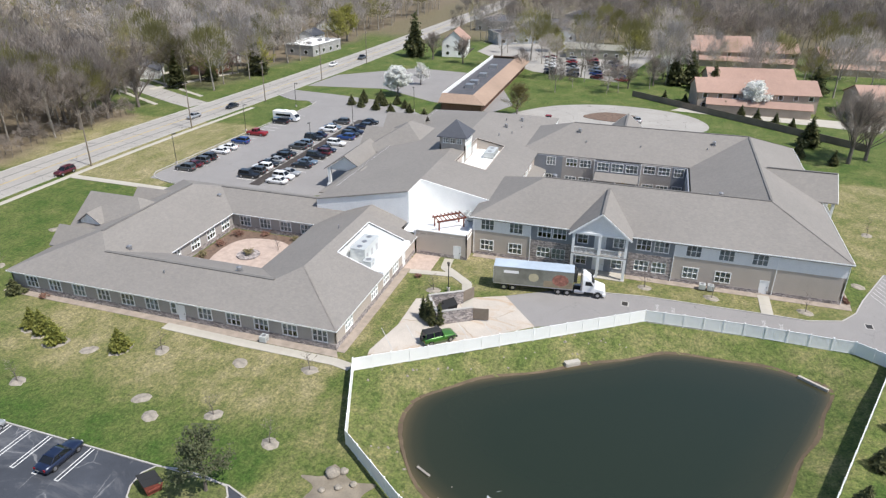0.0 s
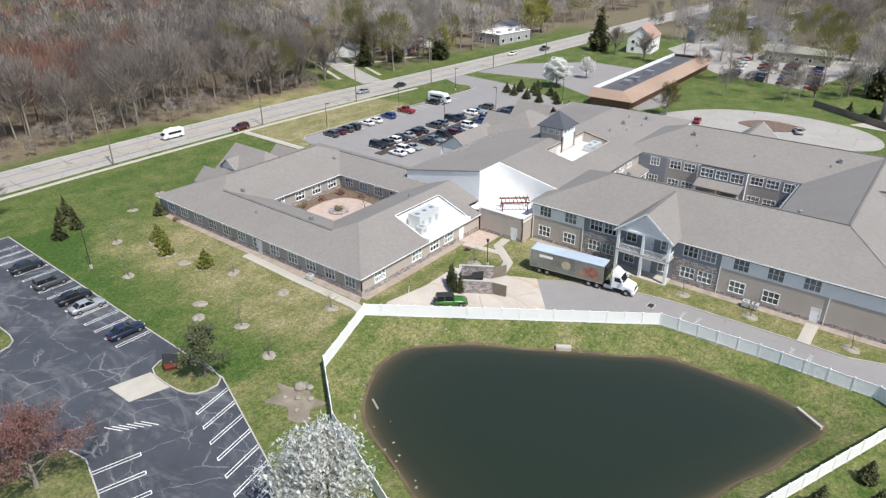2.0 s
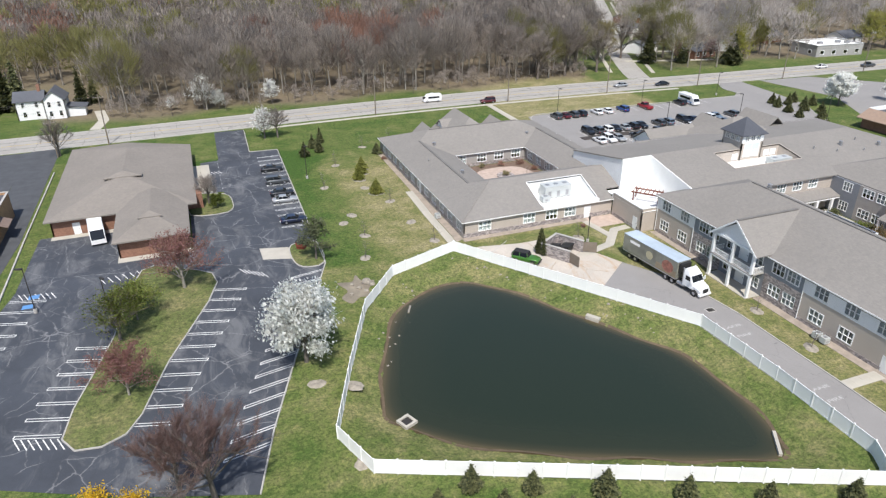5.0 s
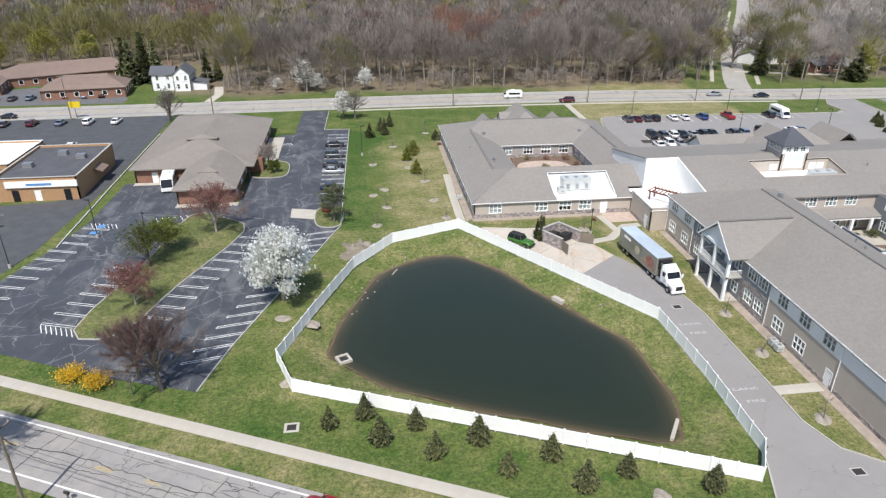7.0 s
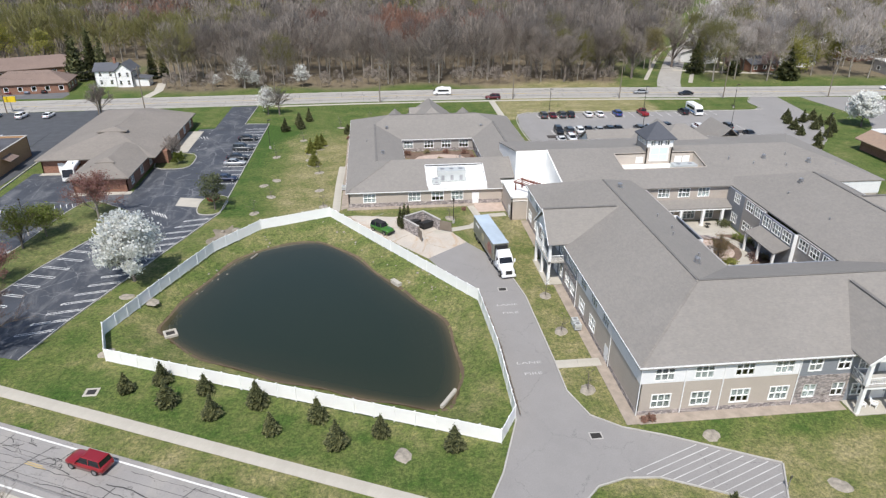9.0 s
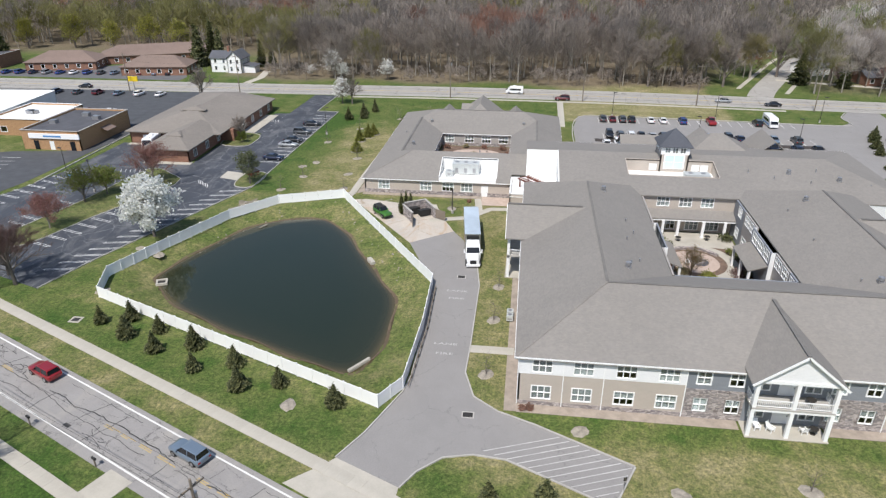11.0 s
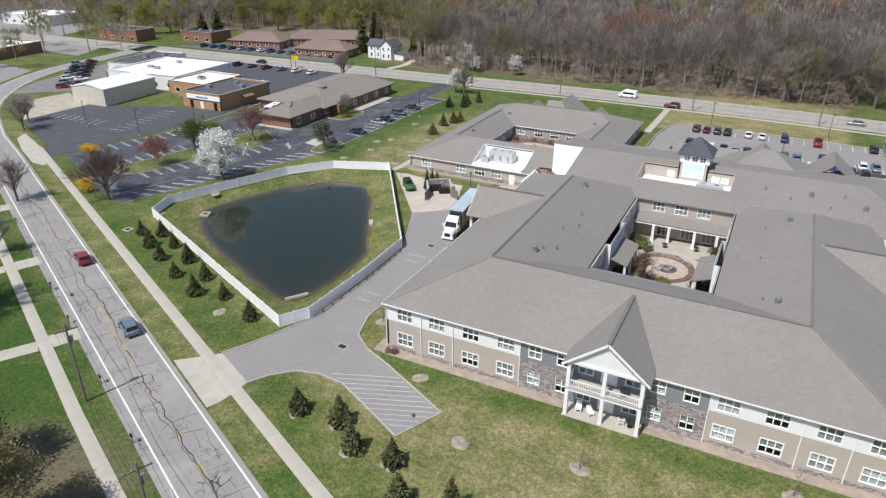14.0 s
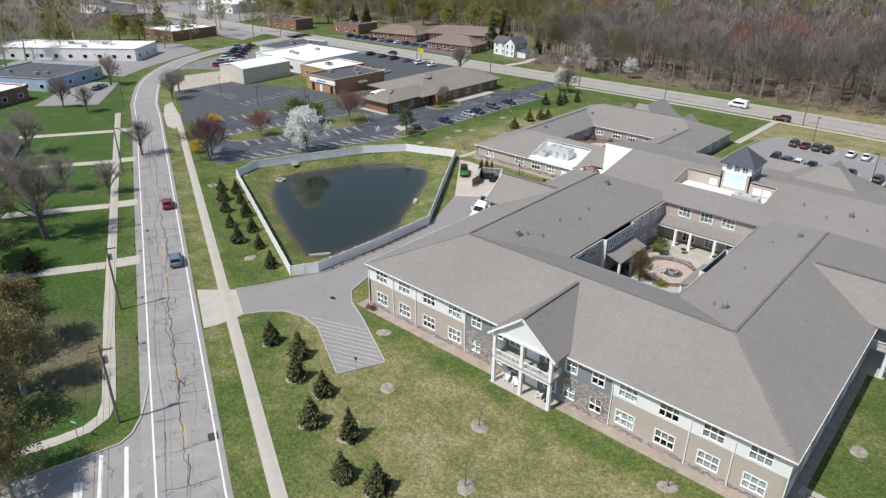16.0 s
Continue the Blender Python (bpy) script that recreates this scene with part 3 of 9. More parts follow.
while s < 112:
    lo, hi = rnd.choice(((-3.0, 3.0), (-3.0, 0.4), (0.3, 3.0), (-3.0, 3.0)))
    crack(g, rnd, s, MID + lo, rnd.uniform(-0.12, 0.3), 1, hi - lo, 0.015, 0.055, 0.26, 0.0264)
    if rnd.random() < 0.4:
        crack(g, rnd, s + 0.4, MID + lo + 1.0, 1, rnd.uniform(-0.6, 0.6), rnd.uniform(1.0, 3.0), 0.01, 0.03, 0.3, 0.0266)
    s += rnd.uniform(2.2, 6.0)
for s, o in ((-57.5, 2.0), (-33.0, -1.8), (-52.0, 0.8), (12.0, 0.3), (-8.0, 0.3)):
    for k in range(10):
        a = rnd.uniform(0, 6.28)
        crack(g, rnd, s + rnd.uniform(-1.3, 1.3), MID + o + rnd.uniform(-0.6, 0.6), math.cos(a), math.sin(a) * 0.6, rnd.uniform(0.6, 1.8), 0.015, 0.06, 0.35, 0.0268)
tagged(part("crack_seal", g, TAR, road), "black tar in the cracks")
g = Geo()
for x, y, w, h in ((22.3, 5.4, 1.3, 1.1), (-38.0, 0.6, 1.0, 0.5)):
    g.box(x, y, 0.02, x + w, y + h, 0.025)
part("patch", g, TAR, road, "dark square asphalt patch")

g = band(Geo(), FAR, 6.8, 6.8, -0.3, 0.02)
far_road = tagged(part("road", g, FAR_ROAD), "pale grey main road with kerbs beside the woods", "road", kind="structure")
for off in (0.15, -0.15):
    part("centre_line", band(Geo(), FAR, off + 0.07, -off + 0.07, 0.02, 0.026), YELLOW_PAINT, far_road)
for off in (6.8, -7.05):
    part("kerb", band(Geo(), FAR, off + 0.25, -off, -0.2, 0.15), KERB, far_road)
g = Geo()
rnd = random.Random(5)
for i in range(len(FAR) - 1):
    p, q = Vector(FAR[i]), Vector(FAR[i + 1])
    n = int((q - p).length / 5)
    for k in range(n):
        c = p + (q - p) * (k / n)
        d = (q - p).normalized()
        nn = Vector((-d.y, d.x))
        o0, o1 = rnd.choice(((-6.6, 6.6), (-6.6, 0), (0, 6.6)))
        j = rnd.uniform(-0.6, 0.6)
        a, b = c + nn * o0, c + nn * o1 + d * j
        w = d * rnd.uniform(0.04, 0.09)
        g.add([(a.x, a.y, 0.025), (a.x + w.x, a.y + w.y, 0.025), (b.x + w.x, b.y + w.y, 0.025), (b.x, b.y, 0.025)], [(0, 1, 2, 3)])
part("joint", g, TAR, far_road, "dark tarred cross joints")
for side in (1, -1):
    g = band(Geo(), FAR, 3.3 * side + 0.2, -3.3 * side + 0.2, 0.02, 0.0245)
    part("wheel_seam", g, surface("joint_seam", (0.2, 0.19, 0.18), 0.2), far_road)

g = band(Geo(), smooth_line([(72.5, 160.5), (80.0, 178.0), (105.0, 227.0), (119.0, 245.0), (150.0, 300.0), (190.0, 370.0), (240.0, 460.0)], 3), 3.9, 3.9, -0.3, 0.024)
tagged(part("road", g, FAR_ROAD), "pale side street between the woods and houses", "road", kind="structure")
for x, y, ww in ((100, 185, 2.0), (118, 200, 2.0), (136, 240, 2.0), (150, 262, 2.0)):
    g = band(Geo(), [(x - 14, y + 4), (x + 20, y - 6)], 1.4, 1.4, -0.1, 0.03)
    tagged(part("driveway", g, CONCRETE), "short pale concrete house driveway", "driveway", kind="structure")

STREET = smooth_line([(76.0, 170.0), (80.0, 178.0), (105.0, 227.0), (119.0, 245.0), (150.0, 300.0), (190.0, 370.0)], 3)
for off in (7.5, -7.5):
    tagged(part("sidewalk", band(Geo(), STREET, off + 0.7, -off + 0.7, -0.1, 0.03), CONCRETE), "pale footpath along the side street", "footpath", kind="structure")
SIDE_NEAR = [road_point(s, 10.9) for s in (-123, -80, -40, 0, 30, 60, 120)]


def slabs(name, pts, width, z, label, piece=1.5, gap=0.009):
    """A walk laid from separate slabs along a line."""
    base = band(Geo(), pts, width / 2 - 0.02, width / 2 - 0.02, -0.2, z - 0.012)
    walk_ob = tagged(part(name, base, KERB), label, "footpath", kind="structure")
    meshes = {}
    for i in range(len(pts) - 1):
        a, b = Vector(pts[i]), Vector(pts[i + 1])
        L = (b - a).length
        n = max(1, round(L / piece))
        l = round(L / n, 2)
        if l not in meshes:
            meshes[l] = Geo().box(gap, -width / 2, -0.06, l - gap, width / 2, 0).mesh("slab", CONCRETE)
        for k in range(n):
            o = new("slab", meshes[l])
            o.parent = walk_ob
            p = a + (b - a) * (k / n)
            o.matrix_basis = pose(p.x, p.y, z + 0.004 * ((k * 7) % 3), 0, 0, math.degrees(math.atan2(b.y - a.y, b.x - a.x)))
    return walk_ob


slabs("sidewalk", SIDE_NEAR[:4] + SIDE_NEAR[4:], 1.55, 0.06, "pale concrete footpath of square slabs beside the road")
slabs("sidewalk", [road_point(s, -4.9) for s in (-130, -80, -40, -8)] + [road_point(6, -4.6), road_point(12, -4.5), road_point(14.8, -5.0), road_point(16.4, -6.6), road_point(17.2, -9.5), road_point(17.8, -14), road_point(19.5, -30)], 1.5, 0.05, "pale concrete footpath under the pole line")
slabs("sidewalk", [(p[0], p[1] - 9.3) for p in FAR if -60 < p[0] < 78], 1.4, 0.05, "narrow concrete footpath along the main road", 3.0)
slabs("footpath", [(9.0, 118.5), (9.2, 130.0), (9.4, 147.0)], 1.8, 0.05, "concrete path from the building to the main road", 1.8)
slabs("footpath", [(-34.6, 88.5), (-35.0, 76.0), (-35.1, 63.0), (-35.6, 60.6)], 1.5, 0.05, "concrete path beside the low wing")
slabs("footpath", [(-6.3, 10.2), (-0.6, 10.2)], 1.6, 0.05, "short concrete path to a side door")
slabs("footpath", [(-17.5, 50.8), (-10.5, 52.8), (-6.5, 57.5), (-3.4, 57.8)], 1.5, 0.05, "concrete path from the bin yard to a door")
slabs("footpath", [(-8.4, 55.0), (-9.4, 62.5)], 1.3, 0.055, "concrete path to the low wing")
# house drives and cross walks over the verge on the outer side
for s in (-110, -82.5, -53, -25.5):
    g = band(Geo(), [road_point(s, -0.6), road_point(s, -4.13)], 1.5, 1.9, -0.15, 0.035)
    band(g, [road_point(s, -5.67), road_point(s - 3, -34)], 1.3, 1.3, -0.15, 0.035)
    tagged(part("driveway", g, CONCRETE), "pale concrete house driveway across the verge", "driveway", kind="structure")
g = Geo().prism([road_point(*p) for p in ((10.0, 0.3), (11.6, -0.35), (14.5, -0.7), (16.7, -1.1), (19.2, -2.0), (20.4, -3.2), (21.0, -6.0), (22.1, -12.1), (24.0, -30.0), (26.0, -60.0), (38.0, -60.0), (35.0, -12.0), (37.0, -4.0), (44.0, 0.3))], -0.15, 0.006)
tagged(part("road", g, ROAD), "grey side street joining the road", "road", kind="structure")
tagged(part("kerb", band(Geo(), [road_point(*p) for p in ((10.0, -0.2), (11.6, -0.4), (14.5, -0.8), (16.7, -1.2), (19.1, -2.1), (20.3, -3.3), (20.9, -6.0), (22.0, -12.1), (23.9, -30.0))], 0.1, 0.1, -0.15, 0.13), KERB), "curved concrete kerb at the street corner", "kerb", kind="structure")
for s0, s1, d0, d1 in ((21.3, 34.5, -5.25, -4.85), (21.0, 34.8, -2.85, -2.45), (24.6, 28.4, -7.4, -6.6)):
    g = Geo().prism([road_point(s0, d0), road_point(s1, d0), road_point(s1, d1), road_point(s0, d1)], 0.006, 0.013)
    tagged(part("stop_line", g, PAINT), "long white painted crossing line", "road marking", kind="structure")

DRIVE_EDGE_W = [(-12.4, 46.4), (-8.6, 40.0), (-7.3, 34.0), (-6.4, 27.0), (-6.3, 11.0), (-6.4, 5.0), (-5.0, 0.5), (-2.1, -1.8), (2.0, -3.5), (12.1, -8.6)]
DRIVE_EDGE_I = [(9.5, -14.1), (3.8, -11.3), (-0.8, -9.1), (-4.2, -8.8), (-7.3, -9.6), (-9.7, -11.9), (-11.0, -14.2)]
DRIVE_EDGE_E = [(-18.1, -11.0), (-16.0, -7.0), (-13.2, 0.4), (-12.7, 3.5), (-12.8, 13.7), (-13.3, 26.4), (-19.4, 40.8)]
g = Geo().prism(DRIVE_EDGE_W + DRIVE_EDGE_I + DRIVE_EDGE_E, -0.25, 0.012)
drive = tagged(part("driveway", g, DRIVE), "smooth grey asphalt service driveway", "driveway", kind="structure")
g = Geo().prism([(-18.1, -11.0), (-11.0, -14.2), (-11.1, -16.4), (-11.3, -18.4), (-11.9, -19.9), (-22.4, -15.0), (-20.6, -13.4), (-19.2, -12.2)], -0.2, 0.03)
tagged(part("driveway_apron", g, CONCRETE), "pale concrete apron where the driveway meets the road", "driveway", kind="structure")
g = Geo().prism([(-12.4, 46.4), (-19.4, 40.8), (-34.0, 59.4), (-31.4, 59.9), (-24.6, 58.6), (-17.2, 58.6), (-15.0, 52.0)], -0.2, 0.03)
pad = tagged(part("concrete_pad", g, PAD), "stained concrete pad with parking lines by the fence", "concrete pad", kind="structure")
for name, line, side in (("kerb", DRIVE_EDGE_W[1:], 1), ("kerb", DRIVE_EDGE_I, 1), ("kerb", DRIVE_EDGE_E[:-1], 1), ("kerb", [(12.1, -8.6), (9.5, -14.1)], 1)):
    part(name, band(Geo(), line, 0.16, 0.0, -0.2, 0.13), KERB, drive)
WORN_PAINT = surface("worn_grey_white_paint", (0.5, 0.49, 0.47), 0.2, 0.8)
slant = Vector((0.933, 0.361))
for k in range(12):
    a = Vector((-4.6, -8.7)).lerp(Vector((9.0, -14.0)), k / 11.6)
    edge, far = Vector((10.1, -5.1)).normalized(), Vector((2.0, -3.6))
    reach = (far - a).cross(edge) / slant.cross(edge)
    end = Vector((9.4, -14.0)), Vector((12.0, -8.6))
    stop = (end[0] - a).cross(end[1] - end[0]) / slant.cross(end[1] - end[0])
    L = min(reach, stop if stop > 0 else reach) - 0.15
    if L > 2.0:
        part("stripe", band(Geo(), [tuple(a + slant * (1.5 if k < 5 else 0.9)), tuple(a + slant * L)], 0.05, 0.05, 0.012, 0.018), WORN_PAINT, drive)
for k in range(5):
    a = Vector((-29.8, 57.6)).lerp(Vector((-21.2, 44.6)), k / 4.6)
    d = Vector((0.80, 0.60))
    g = band(Geo(), [tuple(a - d * 0.8), tuple(a + d * 4.6)], 0.05, 0.05, 0.03, 0.036)
    part("stripe", g, WORN_PAINT, pad)




def painted_text(text, x, y, z, turn, size):
    cu = bpy.data.curves.new("lettering", "FONT")
    cu.body, cu.size, cu.align_x, cu.extrude = text, size, "CENTER", 0.002
    cu.materials.append(WORN_PAINT)
    ob = new("lettering", cu)
    ob.parent = drive
    ob.matrix_basis = pose(x, y, z, 0, 0, turn) @ Matrix.Diagonal((1.5, 0.8, 1, 1))


for y in (22.6, 8.5):
    painted_text("LANE", -9.5, y + 2.2, 0.0145, 0, 0.85)
    painted_text("FIRE", -9.4, y, 0.0145, 0, 0.85)
for x, y in ((-5.3, -2.7), (-9.3, 29.5)):
    dr = tagged(part("storm_drain", Geo().box(x - 0.55, y - 0.4, 0.0, x + 0.55, y + 0.4, 0.03), DARK_METAL), "dark iron grate set in the driveway", "drain")
    part("surround", Geo().box(x - 0.7, y - 0.55, 0.0, x + 0.7, y + 0.55, 0.022), KERB, dr)

# office car park, its aisles, islands and stripes
g = Geo().prism([(-101.5, 90.5), (-87.9, 90.5), (-87.9, 77.3), (-76.5, 76.5), (-76.6, 91.5), (-70.0, 91.5), (-69.8, 102.5), (-73.5, 102.5), (-73.5, 123.0), (-69.5, 123.6), (-69.0, 147.6), (-61.6, 147.6), (-62.2, 127.2), (-55.7, 126.8), (-56.6, 83.0), (-56.9, 63.7),
                (-66.0, 38.5), (-70.1, 26.8), (-72.6, 18.0), (-84.0, 22.0), (-97.0, 28.0), (-112.0, 34.5), (-104.5, 58.0), (-102.0, 70.5)], -0.25, 0.008)
lot = tagged(part("parking_lot", g, BLACKTOP), "dark cracked blacktop car park with white stalls", "parking lot", kind="structure")
ISLANDS = [[(-84.5, 71.5), (-78.0, 69.5), (-73.6, 63.2), (-80.6, 44.2), (-85.0, 31.7), (-91.4, 33.2), (-87.5, 52.3)],
           [(-57.0, 63.8), (-56.8, 72.0), (-61.0, 72.0), (-61.6, 67.0), (-60.5, 63.5)],
           [(-76.5, 92.0), (-69.8, 91.0), (-68.6, 95.5), (-69.8, 101.0), (-76.0, 102.0)]]
for poly in ISLANDS:
    r = smooth_line(poly, 3, True)
    isl = lawn_tags(tagged(part("planted_island", Geo().prism(r, -0.2, 0.1), GRASS), "grassed traffic island with a kerb", "traffic island", kind="structure"), 0.55, 0.15)
    part("kerb", band(Geo(), r + r[:1], 0.08, 0.08, -0.2, 0.15), KERB, isl)
tagged(part("concrete_pad", Geo().prism([(-66.2, 72.8), (-61.5, 71.6), (-61.6, 67.1), (-66.1, 68.4)], -0.1, 0.02), CONCRETE), "tan concrete bin pad", "concrete pad", kind="structure")


LOT_PAINT = surface("worn_white_line_paint", (0.68, 0.68, 0.66), 0.2, 0.8)


def stalls(a, b, n, reach, pitch=0.0):
    """White double lines of stalls along a kerb from a to b."""
    a, b, r = Vector(a), Vector(b), Vector(reach)
    d = (b - a).normalized()
    for k in range(n + 1):
        p = a.lerp(b, k / n)
        gg = Geo()
        for o in (-0.22, 0.22):
            band(gg, [tuple(p + d * o), tuple(p + d * o + r)], 0.06, 0.06, 0.008, 0.013)
        band(gg, [tuple(p - d * 0.28 + r), tuple(p + d * 0.28 + r)], 0.06, 0.06, 0.0085, 0.0135)
        part("stripe", gg, LOT_PAINT, lot)


stalls((-57.6, 61.5), (-70.6, 24.8), 14, (-4.9, -1.0))
stalls((-74.4, 61.0), (-85.0, 33.2), 10, (4.7, -1.4))
stalls((-87.2, 50.0), (-91.6, 34.0), 6, (-4.7, 1.5))
stalls((-102.3, 68.0), (-109.5, 41.5), 9, (4.9, -1.4))
stalls((-56.4, 80.0), (-56.0, 122.0), 15, (-4.9, 0.1))
stalls((-69.9, 104.5), (-69.8, 121.5), 6, (-0.01, 0.01))
for (x0, y0), (x1, y1), n in (((-84.2, 71.8), (-90.5, 71.0), 6), ((-70.0, 66.5), (-67.0, 64.2), 5), ((-101.5, 70.0), (-97.0, 69.0), 6), ((-96.3, 35.1), (-91.9, 33.6), 6), ((-74.5, 116.0), (-70.2, 116.0), 6)):
    gg = Geo()
    for k in range(n + 1):
        p = Vector((x0, y0)).lerp(Vector((x1, y1)), k / n)
        band(gg, [(p.x, p.y), (p.x + 0.9, p.y - 2.0)], 0.06, 0.06, 0.008, 0.013)
    part("hatching", gg, PAINT, lot)
for x, y in ((-99.2, 68.4), (-99.6, 65.6), (-72.5, 119.0)):
    part("accessible_mark", Geo().box(x - 0.7, y - 0.6, 0.008, x + 0.7, y + 0.6, 0.014), BLUE_PAINT, lot)
part("kerb", band(Geo(), [(-61.6, 147.0), (-62.2, 127.2), (-55.7, 126.8), (-56.6, 83.0), (-56.9, 63.7), (-66.0, 38.5), (-70.1, 26.8), (-72.6, 18.0)], 0.16, 0.0, -0.2, 0.14), KERB, lot)
g = band(Geo(), [(-112.0, 34.5), (-106.5, 60.0), (-104.5, 90.0), (-104.8, 148.0)], 6.5, 0.0, -0.2, 0.009)
g.prism([(-160.0, 108.0), (-111.2, 108.0), (-111.2, 146.5), (-160.0, 146.5)], -0.2, 0.0105)
g.prism([(-113.2, 33.5), (-150.0, 49.0), (-150.0, 70.0), (-124.0, 80.5), (-111.0, 82.0), (-110.0, 60.0)], -0.2, 0.007)
g.prism([(-119.8, 39.5), (-115.7, 36.5), (-111.4, 33.2), (-112.8, 27.5), (-122.8, 32.5)], -0.2, 0.0065)
lot2 = tagged(part("parking_lot", g, surface("grey_blacktop", (0.075, 0.078, 0.085), 0.2)), "grey blacktop lane and car park of the neighbour", "parking lot", kind="structure")
for k in range(9):
    p = Vector((-116.0, 55.0)).lerp(Vector((-119.0, 76.0)), k / 8)
    part("stripe", band(Geo(), [(p.x, p.y), (p.x - 4.6, p.y - 0.4)], 0.06, 0.06, 0.0106, 0.0145), PAINT, lot2)
    part("stripe", band(Geo(), [(-128 - k * 2.7, 55.0), (-129 - k * 2.7, 60.0)], 0.06, 0.06, 0.0106, 0.0145), PAINT, lot2)
tagged(part("gravel_yard", Geo().prism([(-150.2, 49.0), (-172.0, 60.0), (-170.0, 78.0), (-150.2, 70.0)], -0.1, 0.012), surface("tan_gravel", (0.42, 0.37, 0.3), 0.2)), "tan gravel yard by the shed", "gravel", kind="structure")
part("rail", band(Geo(), [(-103.6, 60.0), (-103.9, 90.0), (-103.9, 128.0)], 0.12, 0.12, -0.1, 0.22), KERB, lot2, "low concrete kerb")

tagged(part("driveway_apron", Geo().prism([(-134.4, 37.4), (-137.0, 41.2), (-122.0, 35.4), (-110.0, 29.6), (-108.0, 26.6), (-112.0, 26.6), (-124.0, 31.8)], -0.2, 0.011), CONCRETE), "worn pale concrete forecourt strip beside the road", "driveway", kind="structure")
# back car park by the main road
LOT_N = [(12.0, 118.0), (14.0, 130.5), (18.0, 131.2), (84.0, 128.0), (88.0, 131.5), (88.0, 137.5), (93.0, 145.5), (101.0, 145.0), (99.0, 128.0), (96.0, 112.0), (86.0, 96.0), (76.0, 84.0), (20.0, 84.0), (12.0, 98.0)]
lot3 = tagged(part("parking_lot", Geo().prism(LOT_N, -0.25, 0.01), DRIVE), "grey asphalt car park full of cars", "parking lot", kind="structure")
part("kerb", band(Geo(), smooth_line([(12.0, 98.0), (11.6, 110.0), (12.6, 124.0), (16.0, 131.0), (24.0, 131.4), (50.0, 130.2), (84.0, 128.2), (88.0, 131.5), (88.0, 137.5), (93.0, 145.5)], 3), 0.18, 0.0, -0.2, 0.14), KERB, lot3)
med = tagged(part("planted_island", Geo().prism([(17.0, 105.7), (72.0, 105.2), (72.0, 107.5), (17.0, 108.0)], -0.2, 0.12), surface("dark_mulch", (0.06, 0.05, 0.045), 0.3, 0.95, 0, 1.2, 12.0, 0.6)), "dark mulched median between two rows of cars", "traffic island", kind="structure")
for k in range(20):
    x = 19.5 + 2.72 * k
    part("stripe", Geo().box(x - 0.06, 124.0, 0.01, x + 0.06, 129.0, 0.016), PAINT, lot3)
    part("stripe", Geo().box(x - 0.06, 108.0, 0.01, x + 0.06, 112.8, 0.016), PAINT, lot3)
    part("stripe", Geo().box(x - 0.06, 100.3, 0.01, x + 0.06, 105.2, 0.016), PAINT, lot3)
LOT_E = smooth_line([(86.0, 70.0), (97.0, 66.0), (108.0, 56.0), (113.0, 40.0), (109.0, 22.0), (98.0, 14.0), (88.0, 18.0), (84.0, 40.0), (82.0, 60.0)], 4, True)
tagged(part("parking_lot", Geo().prism(LOT_E, -0.2, 0.012), FAR_ROAD), "pale turning loop behind the building", "parking lot", kind="structure")
tagged(part("planted_island", Geo().prism(smooth_line([(96.0, 48.0), (103.0, 42.0), (100.0, 32.0), (93.0, 38.0)], 4, True), -0.2, 0.13), MULCH), "mulched round island in the turning loop", "traffic island", kind="structure")
g = Geo().prism([(92.0, 74.0), (103.0, 70.0), (146.0, 86.0), (150.0, 118.0), (128.0, 141.0), (108.0, 142.5), (112.0, 116.0), (100.0, 96.0)], -0.2, 0.013)
tagged(part("parking_lot", g, DRIVE), "grey drive to the low brick building", "parking lot", kind="structure")

# ---- white fence round the pond ----
FENCE = [(-36.1, 60.0), (-13.4, 26.6), (-12.95, 14.0), (-13.3, 0.9), (-15.5, -2.75), (-61.6, 16.7), (-63.9, 22.9), (-59.7, 34.2), (-54.5, 47.0), (-48.0, 55.4), (-36.1, 60.0)]


def fence():
    root = empty("fence", Matrix(), "tall white vinyl privacy fence round the pond", "fence")
    post = Geo().box(-0.065, -0.065, -0.1, 0.065, 0.065, 1.93)
    post.add([(-0.09, -0.09, 1.93), (0.09, -0.09, 1.93), (0.09, 0.09, 1.93), (-0.09, 0.09, 1.93), (0, 0, 2.02)], [(0, 1, 4), (1, 2, 4), (2, 3, 4), (3, 0, 4)])
    post = post.mesh("post", VINYL)
    meshes, k = {}, 0
    for i in range(len(FENCE) - 1):
        a, b = Vector(FENCE[i]), Vector(FENCE[i + 1])
        L = (b - a).length
        n = max(1, round(L / 2.4))
        l = round(L / n, 3)
        turn = math.degrees(math.atan2(b.y - a.y, b.x - a.x))
        if l not in meshes:
            w, poly = (l - 0.14) / 9, []
            for side in (-1, 1):
                row = []
                for j in range(9):
                    a0, a1 = 0.07 + j * w, 0.07 + (j + 1) * w
                    row += [(a0 + 0.008, side * 0.02), (a1 - 0.008, side * 0.02), (a1, side * 0.008)]
                poly += row if side < 0 else row[::-1]
            meshes[l] = (Geo().prism(poly, 0.1, 1.76).mesh("panel", VINYL), Geo().box(0.06, -0.035, -0.08, l - 0.06, 0.035, 0.08).mesh("rail", VINYL))
        for j in range(n):
            p = a + (b - a) * (j / n)
            m = pose(p.x, p.y, 0.015 * math.sin(k * 1.7), 0, 0.25 * math.sin(k * 2.3), turn)
            o = new("panel", meshes[l][0])
            o.parent = root
            o.matrix_basis = m
            for z in (0.12, 1.76):
                o = new("rail", meshes[l][1])
                o.parent = root
                o.matrix_basis = m @ pose(0, 0, z)
            o = new("post", post)
            o.parent = root
            o.matrix_basis = pose(p.x, p.y, 0, 0, 0, turn)
            k += 1


